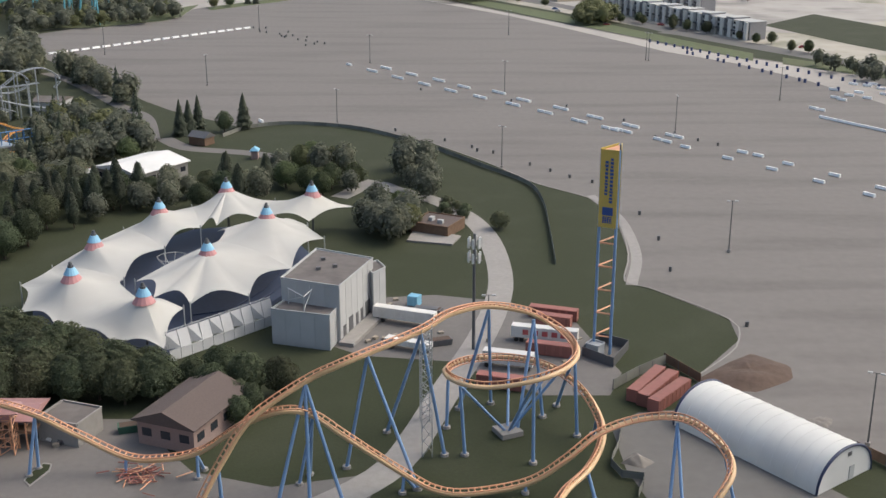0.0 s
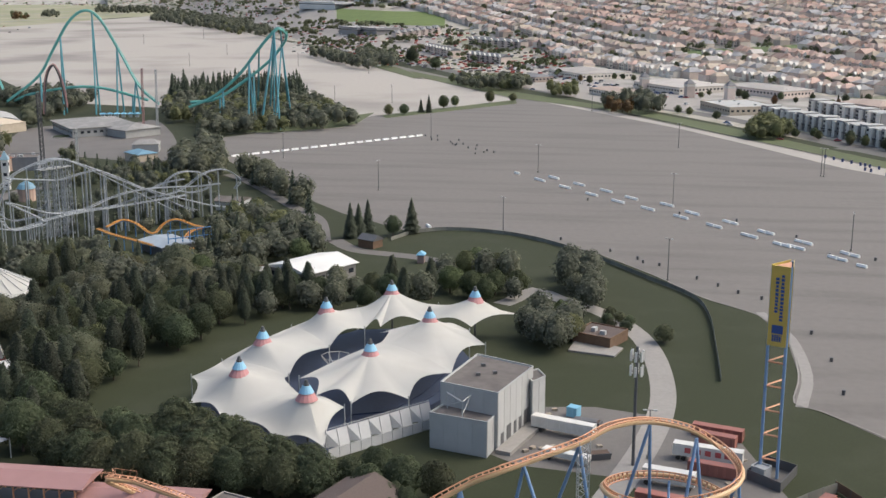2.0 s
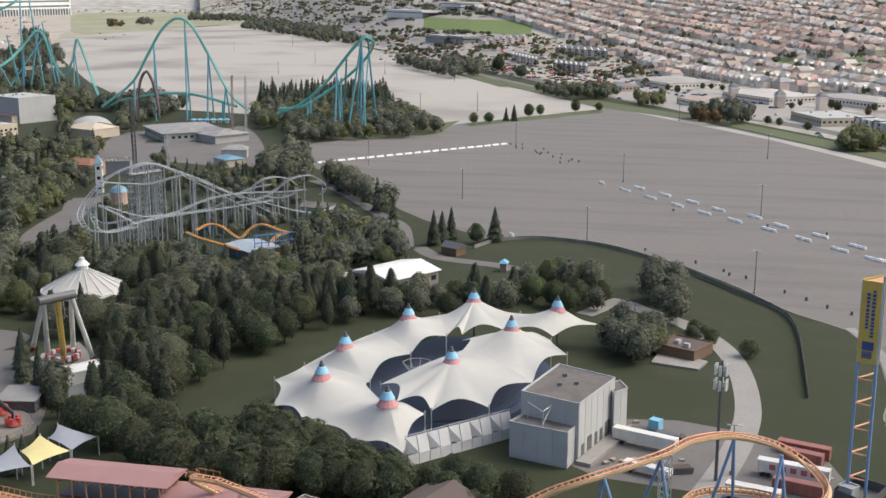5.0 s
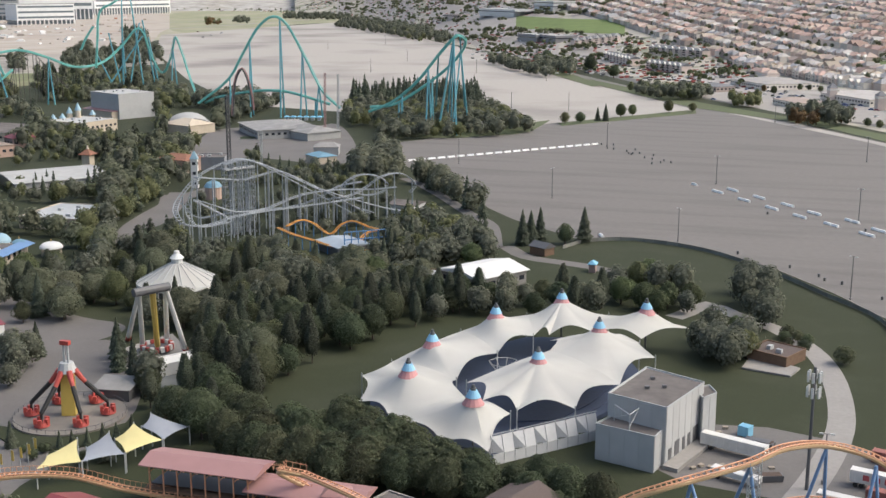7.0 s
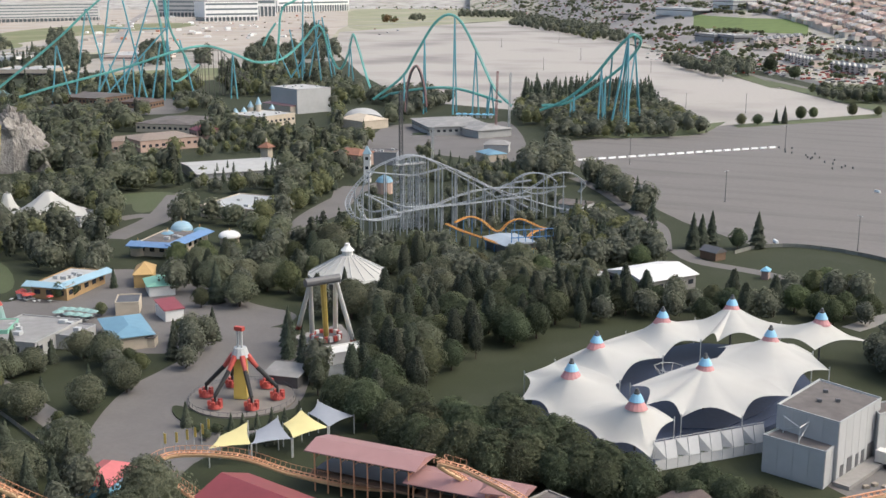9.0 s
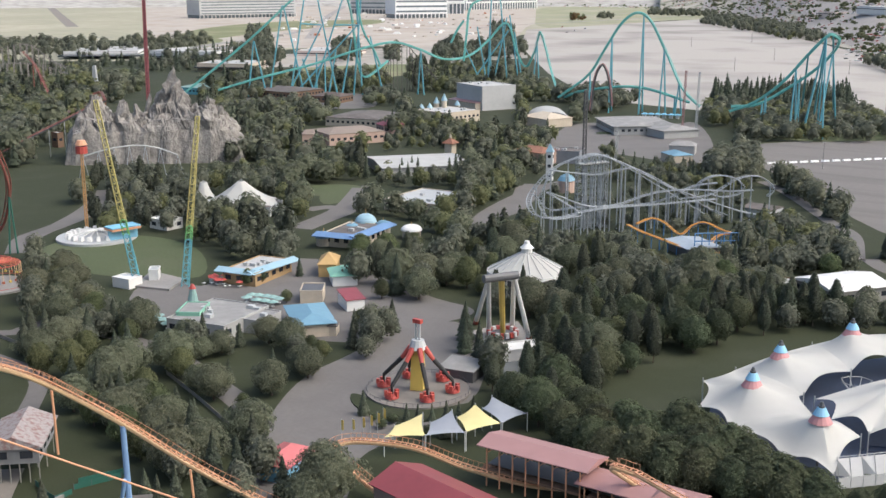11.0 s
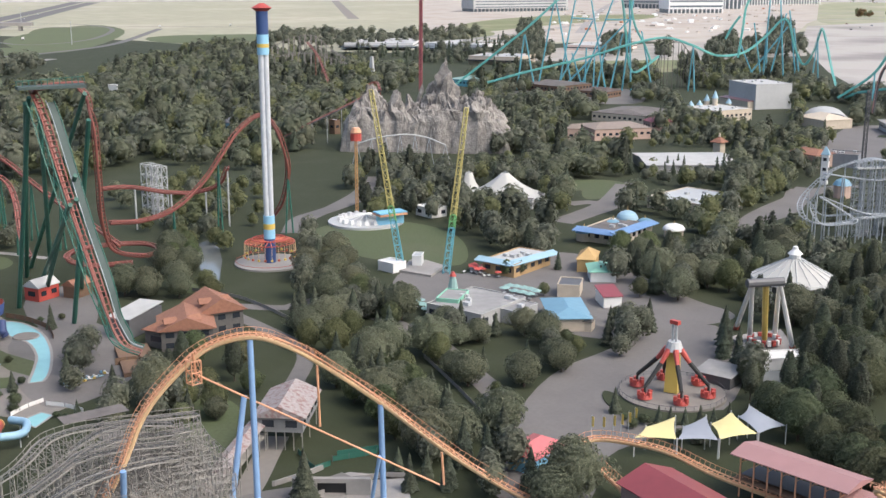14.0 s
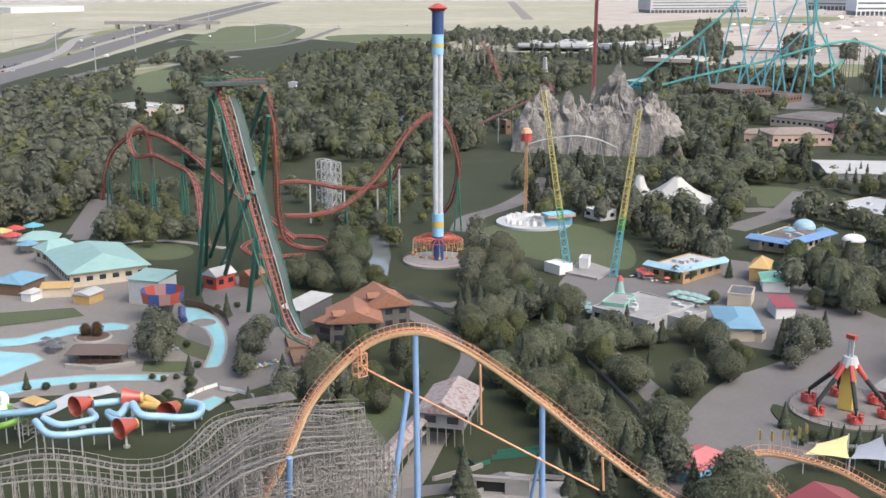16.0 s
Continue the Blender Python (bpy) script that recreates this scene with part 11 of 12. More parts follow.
whole("pond", Geo().sheet([(-391.7, 229.9), (-395.6, 236.9), (-381.0, 233.3), (-362.2, 222.8), (-336.9, 205.5), (-342.1, 203.3), (-363.2, 213.5)], 0.03), POND, "small still grey pond", "pond", "structure")
whole("pond", Geo().sheet([(-160.8, 266.0), (-152.0, 267.4), (-146.4, 259.8), (-147.0, 249.7), (-152.2, 250.8)], 0.03), POND, "small still grey pond", "pond", "structure")

# planting and fences of the water park
wp = whole("round_planter", Geo().cone((-326.6, 98.6), 5.5, 5.2, -0.02, 0.5, 20), CONCRETE, "round raised planter with russet trees", "planter", "structure")
part("soil", Geo().cone((-326.6, 98.6), 4.9, 4.6, 0.4, 0.6, 20), EARTH, wp)
tree_row([(-328.4, 97.0), (-326.0, 99.6)], ["rust"], 0.5)
random.seed(31)
for q in [(-286.3, 80.4), (-290.2, 74.7), (-293.0, 70.6), (-284.3, 84.9), (-282.3, 99.9), (-279.0, 101.7), (-278.8, 105.1), (-280.2, 109.3), (-284.1, 113.3), (-333.5, 140.5), (-324.9, 140.0), (-331.8, 146.5), (-313.1, 116.6), (-302.8, 117.7), (-255.8, 109.6), (-251.7, 110.1), (-251.9, 113.2)]:
    tree(random.choice(("shrub", "shrub", "conifer")), *q, random.uniform(0.4, 0.6))
fence([(-345.4, 134.6), (-337.9, 137.6), (-325.6, 139.0), (-314.7, 136.0)], 1.6, TIMBER, "brown timber fence beside the river pool")
fence([(-281.1, 138.0), (-278.9, 143.9), (-269.3, 144.9)], 2.0, TIMBER, "brown timber fence by the dive track pit")
fence([(-263.9, 101.8), (-266.9, 107.6), (-267.9, 111.9)], 1.1, WHITE, "white railing above the slides")
fence([(-265.4, 111.3), (-260.9, 114.2), (-254.7, 116.0)], 1.1, WHITE, "white railing above the slides")
whole("stone_wall", Geo().prism([*[(-304.2, 83.7), (-297.7, 90.0), (-295.3, 100.0)], *[(-296.7, 100.5), (-299.1, 90.4), (-305.6, 84.1)]], 0, 1.0), CONCRETE, "low pale stone wall round the pool bar", "wall", "structure")


# ---- town ----
WALLS = [mat("pink_brick_house", (0.64, 0.535, 0.475), 0.9, vary=0.12, scale=0.3, island=0.25, each=0.2), mat("cream_house", (0.72, 0.66, 0.585), 0.9, vary=0.1, scale=0.3, island=0.2, each=0.2), mat("brown_brick_house", (0.44, 0.36, 0.315), 0.9, vary=0.12, scale=0.3, island=0.25, each=0.2)]
ROOFS = [mat("brown_house_roof", (0.37, 0.295, 0.255), 0.9, vary=0.15, scale=0.6, island=0.25, each=0.25), mat("grey_house_roof", (0.37, 0.345, 0.325), 0.9, vary=0.15, scale=0.6, island=0.25, each=0.25), mat("red_brown_house_roof", (0.43, 0.305, 0.26), 0.9, vary=0.15, scale=0.6, island=0.25, each=0.25)]
TRIM = mat("white_trim", (0.68, 0.65, 0.60), 0.85, vary=0.1, scale=0.4)
TOWNSTREET = mat("pale_street", (0.30, 0.28, 0.26), 0.9, vary=0.1, scale=0.2)


TILES = [mat("orange_tile_roof", (0.36, 0.25, 0.205), 0.9, vary=0.15, scale=0.6, island=0.25, each=0.25), mat("sand_house_roof", (0.42, 0.355, 0.285), 0.9, vary=0.15, scale=0.6, island=0.2, each=0.2), mat("slate_blue_roof", (0.29, 0.285, 0.29), 0.9, vary=0.15, scale=0.6, island=0.25, each=0.25)]


def hill_start(az):
    """Where the land beyond the avenue begins to climb, by bearing."""
    return float(np.interp(az, (-26, -21, -17.6, -14.3, -11, -6, -2, 2, 6, 12, 20, 34), (4200, 3350, 2250, 1760, 1540, 1440, 1330, 1240, 1150, 1060, 960, 860)))


def hill(x, y):
    az, r = math.degrees(math.atan2(x, y)), math.hypot(x, y)
    d = max(0.0, r - hill_start(az))
    return min(0.095 * d * d / (d + 90), 74 + 0.01 * d)


def hill_land():
    g, cols, rows_ = Geo(), 72, 26
    for i in range(cols + 1):
        az = -24 + 62 * i / cols
        r0 = hill_start(az)
        for k in range(rows_ + 1):
            r = r0 - 20 + (1500 * (k / rows_) ** 1.5)
            r = min(r, 4700 + k)
            x, y = r * math.sin(radians(az)), r * math.cos(radians(az))
            g.v.append((x, y, hill(x, y) + 0.03))
    for i in range(cols):
        for k in range(rows_):
            a = i * (rows_ + 1) + k
            g.f.append((a, a + 1, a + rows_ + 2, a + rows_ + 1)[::-1])
    whole("hillside", g, YARDS, "gently rising suburban land of yards and lawns", "ground", "structure", smooth=True)


YARDS = mat("yards_and_lawns", (0.36, 0.335, 0.285), 0.95, vary=0.3, scale=0.05, dirt=(0.10, 0.12, 0.055), dirt_scale=0.03, dirt_amount=0.9)
hill_land()


def homes_from(az):
    """How far up the slope the first row of houses stands, by bearing."""
    return float(np.interp(az, (-12, -11.3, -7.4, -4.4, -2), (700, 655, 290, 225, 5)))


def hill_sheet(name, az0, az1, d0, d1, material, label, category, lift=0.5):
    """Paving or turf laid over a stretch of the slope."""
    g, n = Geo(), 14
    for i in range(n + 1):
        az = az0 + (az1 - az0) * i / n
        for k in range(n + 1):
            r = hill_start(az) + d0 + (d1 - d0) * k / n
            x, y = r * math.sin(radians(az)), r * math.cos(radians(az))
            g.v.append((x, y, hill(x, y) + lift))
    for i in range(n):
        for k in range(n):
            a = i * (n + 1) + k
            g.f.append((a, a + 1, a + n + 2, a + n + 1)[::-1])
    whole(name, g, material, label, category, "structure", smooth=True)


def far_houses():
    """Streets of two-storey houses over the rising land, each with its hipped roof, gabled front, garage and windows."""
    random.seed(41)
    a0, a1 = (12.2, 958.0), (145.8, 707.5)
    d = Vector((a1[0] - a0[0], a1[1] - a0[1], 0)).normalized()
    out = Vector((-d.y, d.x, 0))
    o = Vector((12.5, 1001.9, 0))
    tops = ROOFS + TILES
    walls, roofs, trims, glass, streets = [Geo() for _ in WALLS], [Geo() for _ in tops], Geo(), Geo(), Geo()
    made, rz = 0, heading((0, 0), d)
    for pair in range(0, 34):
        off = pair * 60
        bend, phase = random.uniform(4, 16), random.uniform(0, 6)
        tint = random.choice(((5, 3, 3, 2, 2, 2), (2, 5, 2, 1, 2, 4), (3, 1, 5, 4, 2, 1), (3, 3, 2, 2, 4, 2)))

        def at(u, w):
            q = o + d * u + out * (off + w + bend * math.sin(u / 190 + phase))
            return Vector((q.x, q.y, hill(q.x, q.y)))
        line = [q for q in (at(u, 0) for u in range(-1700, 900, 24)) if -12 < math.degrees(math.atan2(q.x, q.y)) < 27 and homes_from(math.degrees(math.atan2(q.x, q.y))) + 55 < q.length - hill_start(math.degrees(math.atan2(q.x, q.y))) < 1050]
        for p, q in zip(line, line[1:]):
            if (q - p).length < 40:
                n = out * 4.5
                streets.add([tuple(p - n + Vector((0, 0, 0.5))), tuple(q - n + Vector((0, 0, 0.5))), tuple(q + n + Vector((0, 0, 0.5))), tuple(p + n + Vector((0, 0, 0.5)))], [(0, 1, 2, 3)])
        for side in (-1, 1):
            u = -1700
            while u < 900:
                step = random.uniform(14.0, 17.5)
                u += step
                if random.random() < 0.05 or int(u / 200) % 5 == pair % 5 and abs(u) % 200 < 16:
                    continue
                c = at(u, side * 16.5 + random.uniform(-1.2, 1.2))
                az, r = math.degrees(math.atan2(c.x, c.y)), math.hypot(c.x, c.y)
                past = r - hill_start(az)
                if not (-12 < az < 26) or past < homes_from(az) or past > 1000 or inside(c.x, c.y, PARKLET):
                    continue
                w, l, hh = step * 0.93, random.uniform(13, 16), random.uniform(6.0, 7.4)
                kw, kr = random.choices((0, 1, 2), (4, 3, 2))[0], random.choices(range(6), tint)[0]
                rise, ridge = random.uniform(3.4, 5.0), random.choice((0.15, 0.35, 0.5, 1.0))
                front = -side * l / 2
                sx = random.choice((-1, 1))
                along = w < l
                span_ = (l, w) if along else (w, l)
                gw = w * random.uniform(0.3, 0.45)

                def gable(g, cx, cy, cz):
                    """A gabled front bay with its own little roof."""
                    e = Vector((math.cos(radians(rz)), math.sin(radians(rz)), 0))
                    f = Vector((-e.y, e.x, 0))
                    k = Vector((cx, cy, cz)) + e * (sx * w * 0.22) + f * front
                    z = Vector((0, 0, 1))
                    fo = f * (-side)
                    pts = [k - e * gw / 2 + fo * 0.8, k + e * gw / 2 + fo * 0.8, k + e * gw / 2 + fo * 0.8 + z * hh, k - e * gw / 2 + fo * 0.8 + z * hh, k + fo * 0.8 + z * (hh + gw * 0.55), k - fo * 3 + z * (hh + gw * 0.55), k + e * gw / 2 - fo * 3 + z * hh, k - e * gw / 2 - fo * 3 + z * hh]
                    g.add([tuple(q) for q in pts[:5]], [(0, 1, 2, 4, 3)])
                    roofs[kr].add([tuple(q) for q in pts[2:]], [(0, 4, 3, 2), (1, 2, 3, 5)])
                if past < 300 and made < 84 and az > 2:
                    made += 1
                    hs = thing("house", "two-storey brick house with hipped shingle roof", "house", (c.x, c.y, c.z), rz, "suburban houses")
                    part("wall", Geo().box((0, 0, hh / 2 - 1.5), (w, l, hh + 3)), WALLS[kw], hs)
                    part("roof", Geo().hip((0, 0), span_, 90 if along else 0, rise, ridge, hh), tops[kr], hs)
                    part("garage", Geo().box((-sx * w * 0.22, front - side * 1.0, 1.3), (w * 0.46, 3, 3)), WALLS[1], hs)
                    fg = Geo().box((sx * w * 0.22, front - side * 0.4, hh / 2), (gw, 1.4, hh)).hip((sx * w * 0.22, front), (4.4, gw), 90, gw * 0.5, 1.0, hh, 0.1)
                    part("front_gable", fg, TRIM, hs, "pale gabled bay")
                    continue
                walls[kw].box((c.x, c.y, c.z + hh / 2 - 1.5), (w, l, hh + 3), rz)
                roofs[kr].hip((c.x, c.y), span_, rz + 90 if along else rz, rise, ridge, c.z + hh)
                gable(trims if random.random() < 0.35 else walls[random.randrange(3)], c.x, c.y, c.z)
                co, si = math.cos(radians(rz)), math.sin(radians(rz))
                for wx, wz, ww, wh in ((sx * 0.22, 0.68, 1.8, 1.5), (-sx * 0.24, 0.7, 1.6, 1.4), (-sx * 0.24, 0.22, 4.0, 2.2), (sx * 0.22, 0.25, 2.0, 1.7)):
                    ly = front - side * (0.95 if wx * sx > 0 else 0.12)
                    glass.box((c.x + wx * w * co - ly * si, c.y + wx * w * si + ly * co, c.z + hh * wz), (ww, 0.16, wh), rz)
    for k in range(3):
        whole("suburb_houses", walls[k], WALLS[k], "many far brick and stucco houses", "houses", "stuff")
    for k in range(6):
        whole("suburb_roofs", roofs[k], tops[k], "many far brown, red and grey hipped roofs", "roofs", "stuff")
    whole("suburb_gables", trims, TRIM, "pale gabled fronts of far houses", "gables", "stuff")
    whole("suburb_windows", glass, mat("window_and_door", (0.11, 0.10, 0.10), 0.5), "dark windows and garage doors of far houses", "windows", "stuff")
    whole("suburb_streets", streets, TOWNSTREET, "pale residential streets between the houses", "road", "structure")
    crown = Geo()
    for _ in range(1050):
        az = random.uniform(-22, 26)
        past = random.uniform(0, 1) ** 0.8 * 950
        if -13.9 < az < -7.7 and 305 < past < 525:
            continue
        r = hill_start(az) + past
        x, y = r * math.sin(radians(az)), r * math.cos(radians(az))
        z = hill(x, y)
        for _ in range(random.choice((1, 1, 2, 4)) if az > -8 else random.choice((1, 3, 6, 9))):
            x, y, k = x + random.uniform(-9, 9), y + random.uniform(-5, 5), random.uniform(2.6, 5.2)
            for _ in range(22):
                a, b = random.uniform(0, 6.28), random.uniform(-0.3, 1.5)
                q = Vector((math.cos(a) * math.cos(b), math.sin(a) * math.cos(b), math.sin(b)))
                c2 = Vector((x, y, z + k * 1.0 + 0.6)) + q * k * random.uniform(0.55, 1)
                s = q.orthogonal().normalized() * k * 0.36
                t = q.cross(s).normalized() * k * 0.36
                crown.add([tuple(c2 - s), tuple(c2 + t - q * k * 0.2), tuple(c2 + s), tuple(c2 - t - q * k * 0.2)], [(0, 1, 2, 3)])
    whole("street_trees", crown, LEAF, "far street and garden trees of the suburb", "trees", "stuff")


# a green park among the houses
PARKLET = [(60.0, 1370.0), (85.0, 1425.0), (235.0, 1410.0), (190.0, 1350.0)]
pk = Geo()
pk.add([(x, y, hill(x, y) + 0.7) for x, y in PARKLET], [(0, 1, 2, 3)[::-1]])
whole("town_park", pk, mat("mown_turf", (0.11, 0.15, 0.06), 0.95, vary=0.15, scale=0.05), "small green park between the houses", "lawn", "structure")
far_houses()


def far_shops():
    """Far shops, halls and lots beyond the car park, too many to count."""
    random.seed(63)
    kinds = [Geo() for _ in range(5)]
    lots = [Geo() for _ in range(3)]
    crowns = Geo()
    def clump(tx, ty, k, n, up=True):
        for _ in range(n):
            d = Vector((random.gauss(0, 1), random.gauss(0, 1), abs(random.gauss(0, 1)))).normalized()
            c2 = Vector((tx, ty, (hill(tx, ty) if up else 0) + k + 1)) + d * k * 0.8
            s = d.orthogonal().normalized() * k * 0.5
            t = d.cross(s).normalized() * k * 0.5
            crowns.add([tuple(c2 - s), tuple(c2 + t), tuple(c2 + s), tuple(c2 - t)], [(0, 1, 2, 3)])

    for _ in range(330):
        az = random.uniform(-40, -9)
        past = random.uniform(70, 900)
        if az > -12 and past < 640 or -16.5 < az < -8 and past < 520 or -40 < az < -24 and past > 300:
            continue
        r = hill_start(az) + past
        x, y = r * math.sin(radians(az)), r * math.cos(radians(az))
        base = hill(x, y) if az > -24 else 0
        w, l, hh = random.uniform(10, 24), random.uniform(16, 46), random.choice((4, 5, 5, 6, 8))
        turn_ = random.choice((-52, 38)) + random.uniform(-4, 4)
        random.choice(kinds).box((x, y, base + hh / 2 - 1), (l, w, hh + 2), turn_)
        kinds[3].box((x, y, base + hh * 0.36), (l * 0.8, w + 0.3, hh * 0.3), turn_)
        kinds[4].box((x, y, base + hh + 0.2), (l + 0.6, w + 0.6, 0.4), turn_)
        for _ in range(14):
            q = (x + random.uniform(-45, 45), y + random.uniform(-30, 30))
            lots[random.randrange(3)].box((*q, (hill(*q) if az > -24 else 0) + 1.1), (4.4, 1.8, 1.4), turn_ + 90)
        for _ in range(5):
            tx, ty, k = x + random.uniform(-70, 70), y + random.uniform(-70, 70), random.uniform(2.5, 5)
            clump(tx, ty, k, 9, az > -24)
    for _ in range(150):
        az = random.uniform(-15, -2.5)
        r = hill_start(az) + random.uniform(-150, 300)
        x, y = r * math.sin(radians(az)), r * math.cos(radians(az))
        for _ in range(random.choice((1, 2, 4))):
            x, y = x + random.uniform(-12, 12), y + random.uniform(-9, 9)
            clump(x, y, random.uniform(2.2, 4.2), 16)
        for _ in range(8):
            q = (x + random.uniform(-40, 40), y + random.uniform(-30, 30))
            lots[random.randrange(3)].box((*q, hill(*q) + 0.9), (4.4, 1.8, 1.4), 38)
    for g_, c_ in zip(lots, ((0.6, 0.6, 0.6), (0.08, 0.08, 0.09), (0.3, 0.05, 0.04))):
        whole("far_cars", g_, mat("far_car_paint", c_, 0.4), "many far parked cars between the shops", "cars", "stuff")
    whole("far_trees", crowns, LIGHTLEAF, "scattered far trees between the shops", "trees", "stuff")


far_shops()


def town_row(a, b, depth, hh, n, wall, roof, label, gables=True):
    """A terrace of town houses: each with its own bay, gable or flat roof, balconies and windows."""
    rz = heading(a, b)
    l = span(a, b) / n
    for i in range(n):
        q = mid(a, b, (i + 0.5) / n)
        hs = thing("town_house", label, "house", (q[0], q[1], hill(*q)), rz, "town houses")
        dy, dh = (0.9 if i % 2 else 0), (0.9 if i % 3 == 0 else 0) if not gables else 0
        part("wall", Geo().box((0, depth / 2 + dy, (hh + dh) / 2 - 1), (l * 0.97, depth, hh + dh + 2)), (wall, TRIM)[i % 3 == 1] if not gables else wall, hs)
        if gables:
            part("roof", Geo().hip((0, depth / 2), (l, depth), 0, 3.4, 1.0, hh, 0.3), roof, hs)
            part("gable", Geo().add([(-l * 0.3, -0.3, hh - 0.5), (l * 0.3, -0.3, hh - 0.5), (0, -0.3, hh + 3.2), (-l * 0.3, 2.2, hh - 0.5), (l * 0.3, 2.2, hh - 0.5), (0, 2.2, hh + 3.2)], [(0, 1, 2), (1, 4, 5, 2), (3, 0, 2, 5), (4, 3, 5)]), TRIM, hs, "white gable")
        else:
            part("roof", Geo().box((0, depth / 2 + dy, hh + dh + 0.15), (l, depth + 0.6, 0.4)), roof, hs)
            part("bay", Geo().box((l * 0.22, -0.5, hh * 0.5), (l * 0.4, 1.2, hh)), TRIM, hs, "white bay")
            part("balcony", Geo().box((-l * 0.2, -0.7, hh * 0.42), (l * 0.5, 1.5, 0.9)), DGREY, hs)
        for z in (0.25, 0.58, 0.86)[:3 if hh > 8 else 2]:
            part("window", Geo().box((-l * 0.2, dy - 0.04, hh * z), (l * 0.42, 0.14, 1.5)), GLASS, hs)


GREYBRICK = mat("grey_brick", (0.30, 0.29, 0.29), 0.8, vary=0.12)
SLATE = mat("grey_slate", (0.19, 0.19, 0.20), 0.8, vary=0.15)
town_row((105.8, 868.5), (182.2, 700.5), 12, 10.5, 24, GREYBRICK, WHITEROOF, "three-storey grey and white modern town house", False)
town_row((147.1, 921.1), (182.7, 836.7), 12, 10, 9, GREYBRICK, WHITEROOF, "three-storey grey and white modern town house", False)
for a, b, n in (((-178.7, 1426.8), (-130.5, 1365.8), 7), ((-249.3, 1544.0), (-205.0, 1475.0), 8), ((-313.6, 1681.0), (-254.7, 1725.0), 7), ((-198.0, 1600.0), (-122.0, 1535.0), 8)):
    town_row(a, b, 14, 9, n, WALLS[0], SLATE, "brick town house with white gable", True)
# shops along the avenue
mall1 = block("shopping_plaza", "long low shopping plaza with grey hipped roof", "shops", (-62.0, 1246.5), (2.8, 1140.0), (11.2, 1207.5), 6, WALLS[1], ROOFS[1], "hip", 3, 1)
block("shopping_plaza", "long low shopping plaza with grey hipped roof", "shops", (25.9, 1095.8), (82.6, 1010.4), (96.6, 1096.0), 6, WALLS[1], ROOFS[1], "hip", 3, 1)
for x in ((64.4, 1029.0), (97.2, 1015.8), (27.6, 1094.0)):
    tq = thing("plaza_tower", "square brick tower with pyramid roof", "tower", (*x, 0), 20, "plaza towers")
    part("wall", Geo().box((0, 0, 6), (7, 7, 12)), WALLS[0], tq)
    part("band", Geo().box((0, 0, 10.4), (7.6, 7.6, 1.6)), TRIM, tq)
    part("roof", Geo().hip((0, 0), (7, 7), 0, 4, 0.05, 12), SLATE, tq)
block("corner_store", "white and glass corner store with an orange band", "shop", (69.0, 910.9), (88.9, 861.6), (122.6, 944.2), 6, STUCCO, WHITEROOF, "flat", rows=1)
block("brick_cafe", "small brick cafe with grey roof", "shop", (-89.9, 1149.2), (-66.2, 1121.7), (-64.5, 1186.6), 5, WALLS[2], SLATE, "hip", 2.5, 1)
for k, (a, b, c_, hh, w_, r_, lab) in enumerate((
        ((-436.2, 1828.7), (-385.0, 1765.0), (-360.0, 1785.0), 9, GREYBRICK, WHITEROOF, "grey flat-roofed block of flats"),
        ((-385.0, 1775.0), (-350.0, 1730.0), (-325.0, 1755.0), 8, GREYBRICK, WHITEROOF, "grey flat-roofed block of flats"),
        ((-610.0, 2225.0), (-500.0, 2120.0), (-465.0, 2160.0), 9, WHITE, WHITEROOF, "long white flat-roofed store"),
        ((-490.0, 2200.0), (-440.0, 2140.0), (-405.0, 2170.0), 13, WHITE, WHITEROOF, "white flat-roofed shop building"),
        ((-715.0, 2350.0), (-660.0, 2300.0), (-640.0, 2322.0), 7, WALLS[0], GREYROOF, "brick shop with grey roof"),
        ((-441.5, 2225.0), (-320.0, 2200.0), (-312.0, 2235.0), 9, STUCCO, GREYROOF, "low beige store with a flat grey roof"),
        ((-1131.1, 1096.8), (-1086.4, 1118.0), (-1169.5, 1209.4), 10, STUCCO, WHITEROOF, "beige flat-roofed industrial hall"),
        ((-1271.2, 969.0), (-1198.9, 1031.9), (-1311.5, 1184.0), 8, WHITE, WHITEROOF, "long white flat-roofed warehouse"),
        ((-1158.5, 1045.4), (-1064.3, 1066.0), (-1171.3, 1205.2), 9, WHITE, WHITEROOF, "long pale blue-white warehouse"),
        ((-970.0, 935.0), (-914.1, 960.1), (-953.9, 1023.4), 9, STUCCO, WHITEROOF, "beige brick flat-roofed warehouse"),
        ((-1068.1, 1200.0), (-1000.3, 1226.2), (-1018.8, 1311.5), 7, WALLS[0], WHITEROOF, "low rust-brown building on a construction site"))):
    ob = block("far_building", lab, "building", a, b, c_, hh + 5, w_, r_, "flat", base=max(0, hill(*mid(a, c_)) - 5) if b[1] > 1500 else -5)
    l, w = span(a, b), span(b, c_)
    for f in range(max(1, int(hh / 5.5))):
        part("window_band", Geo().box((0, 0, 5 + (f + 0.55) * hh / max(1, int(hh / 5.5))), (l + 0.3, w + 0.3, 1.3)), GLASS, ob)


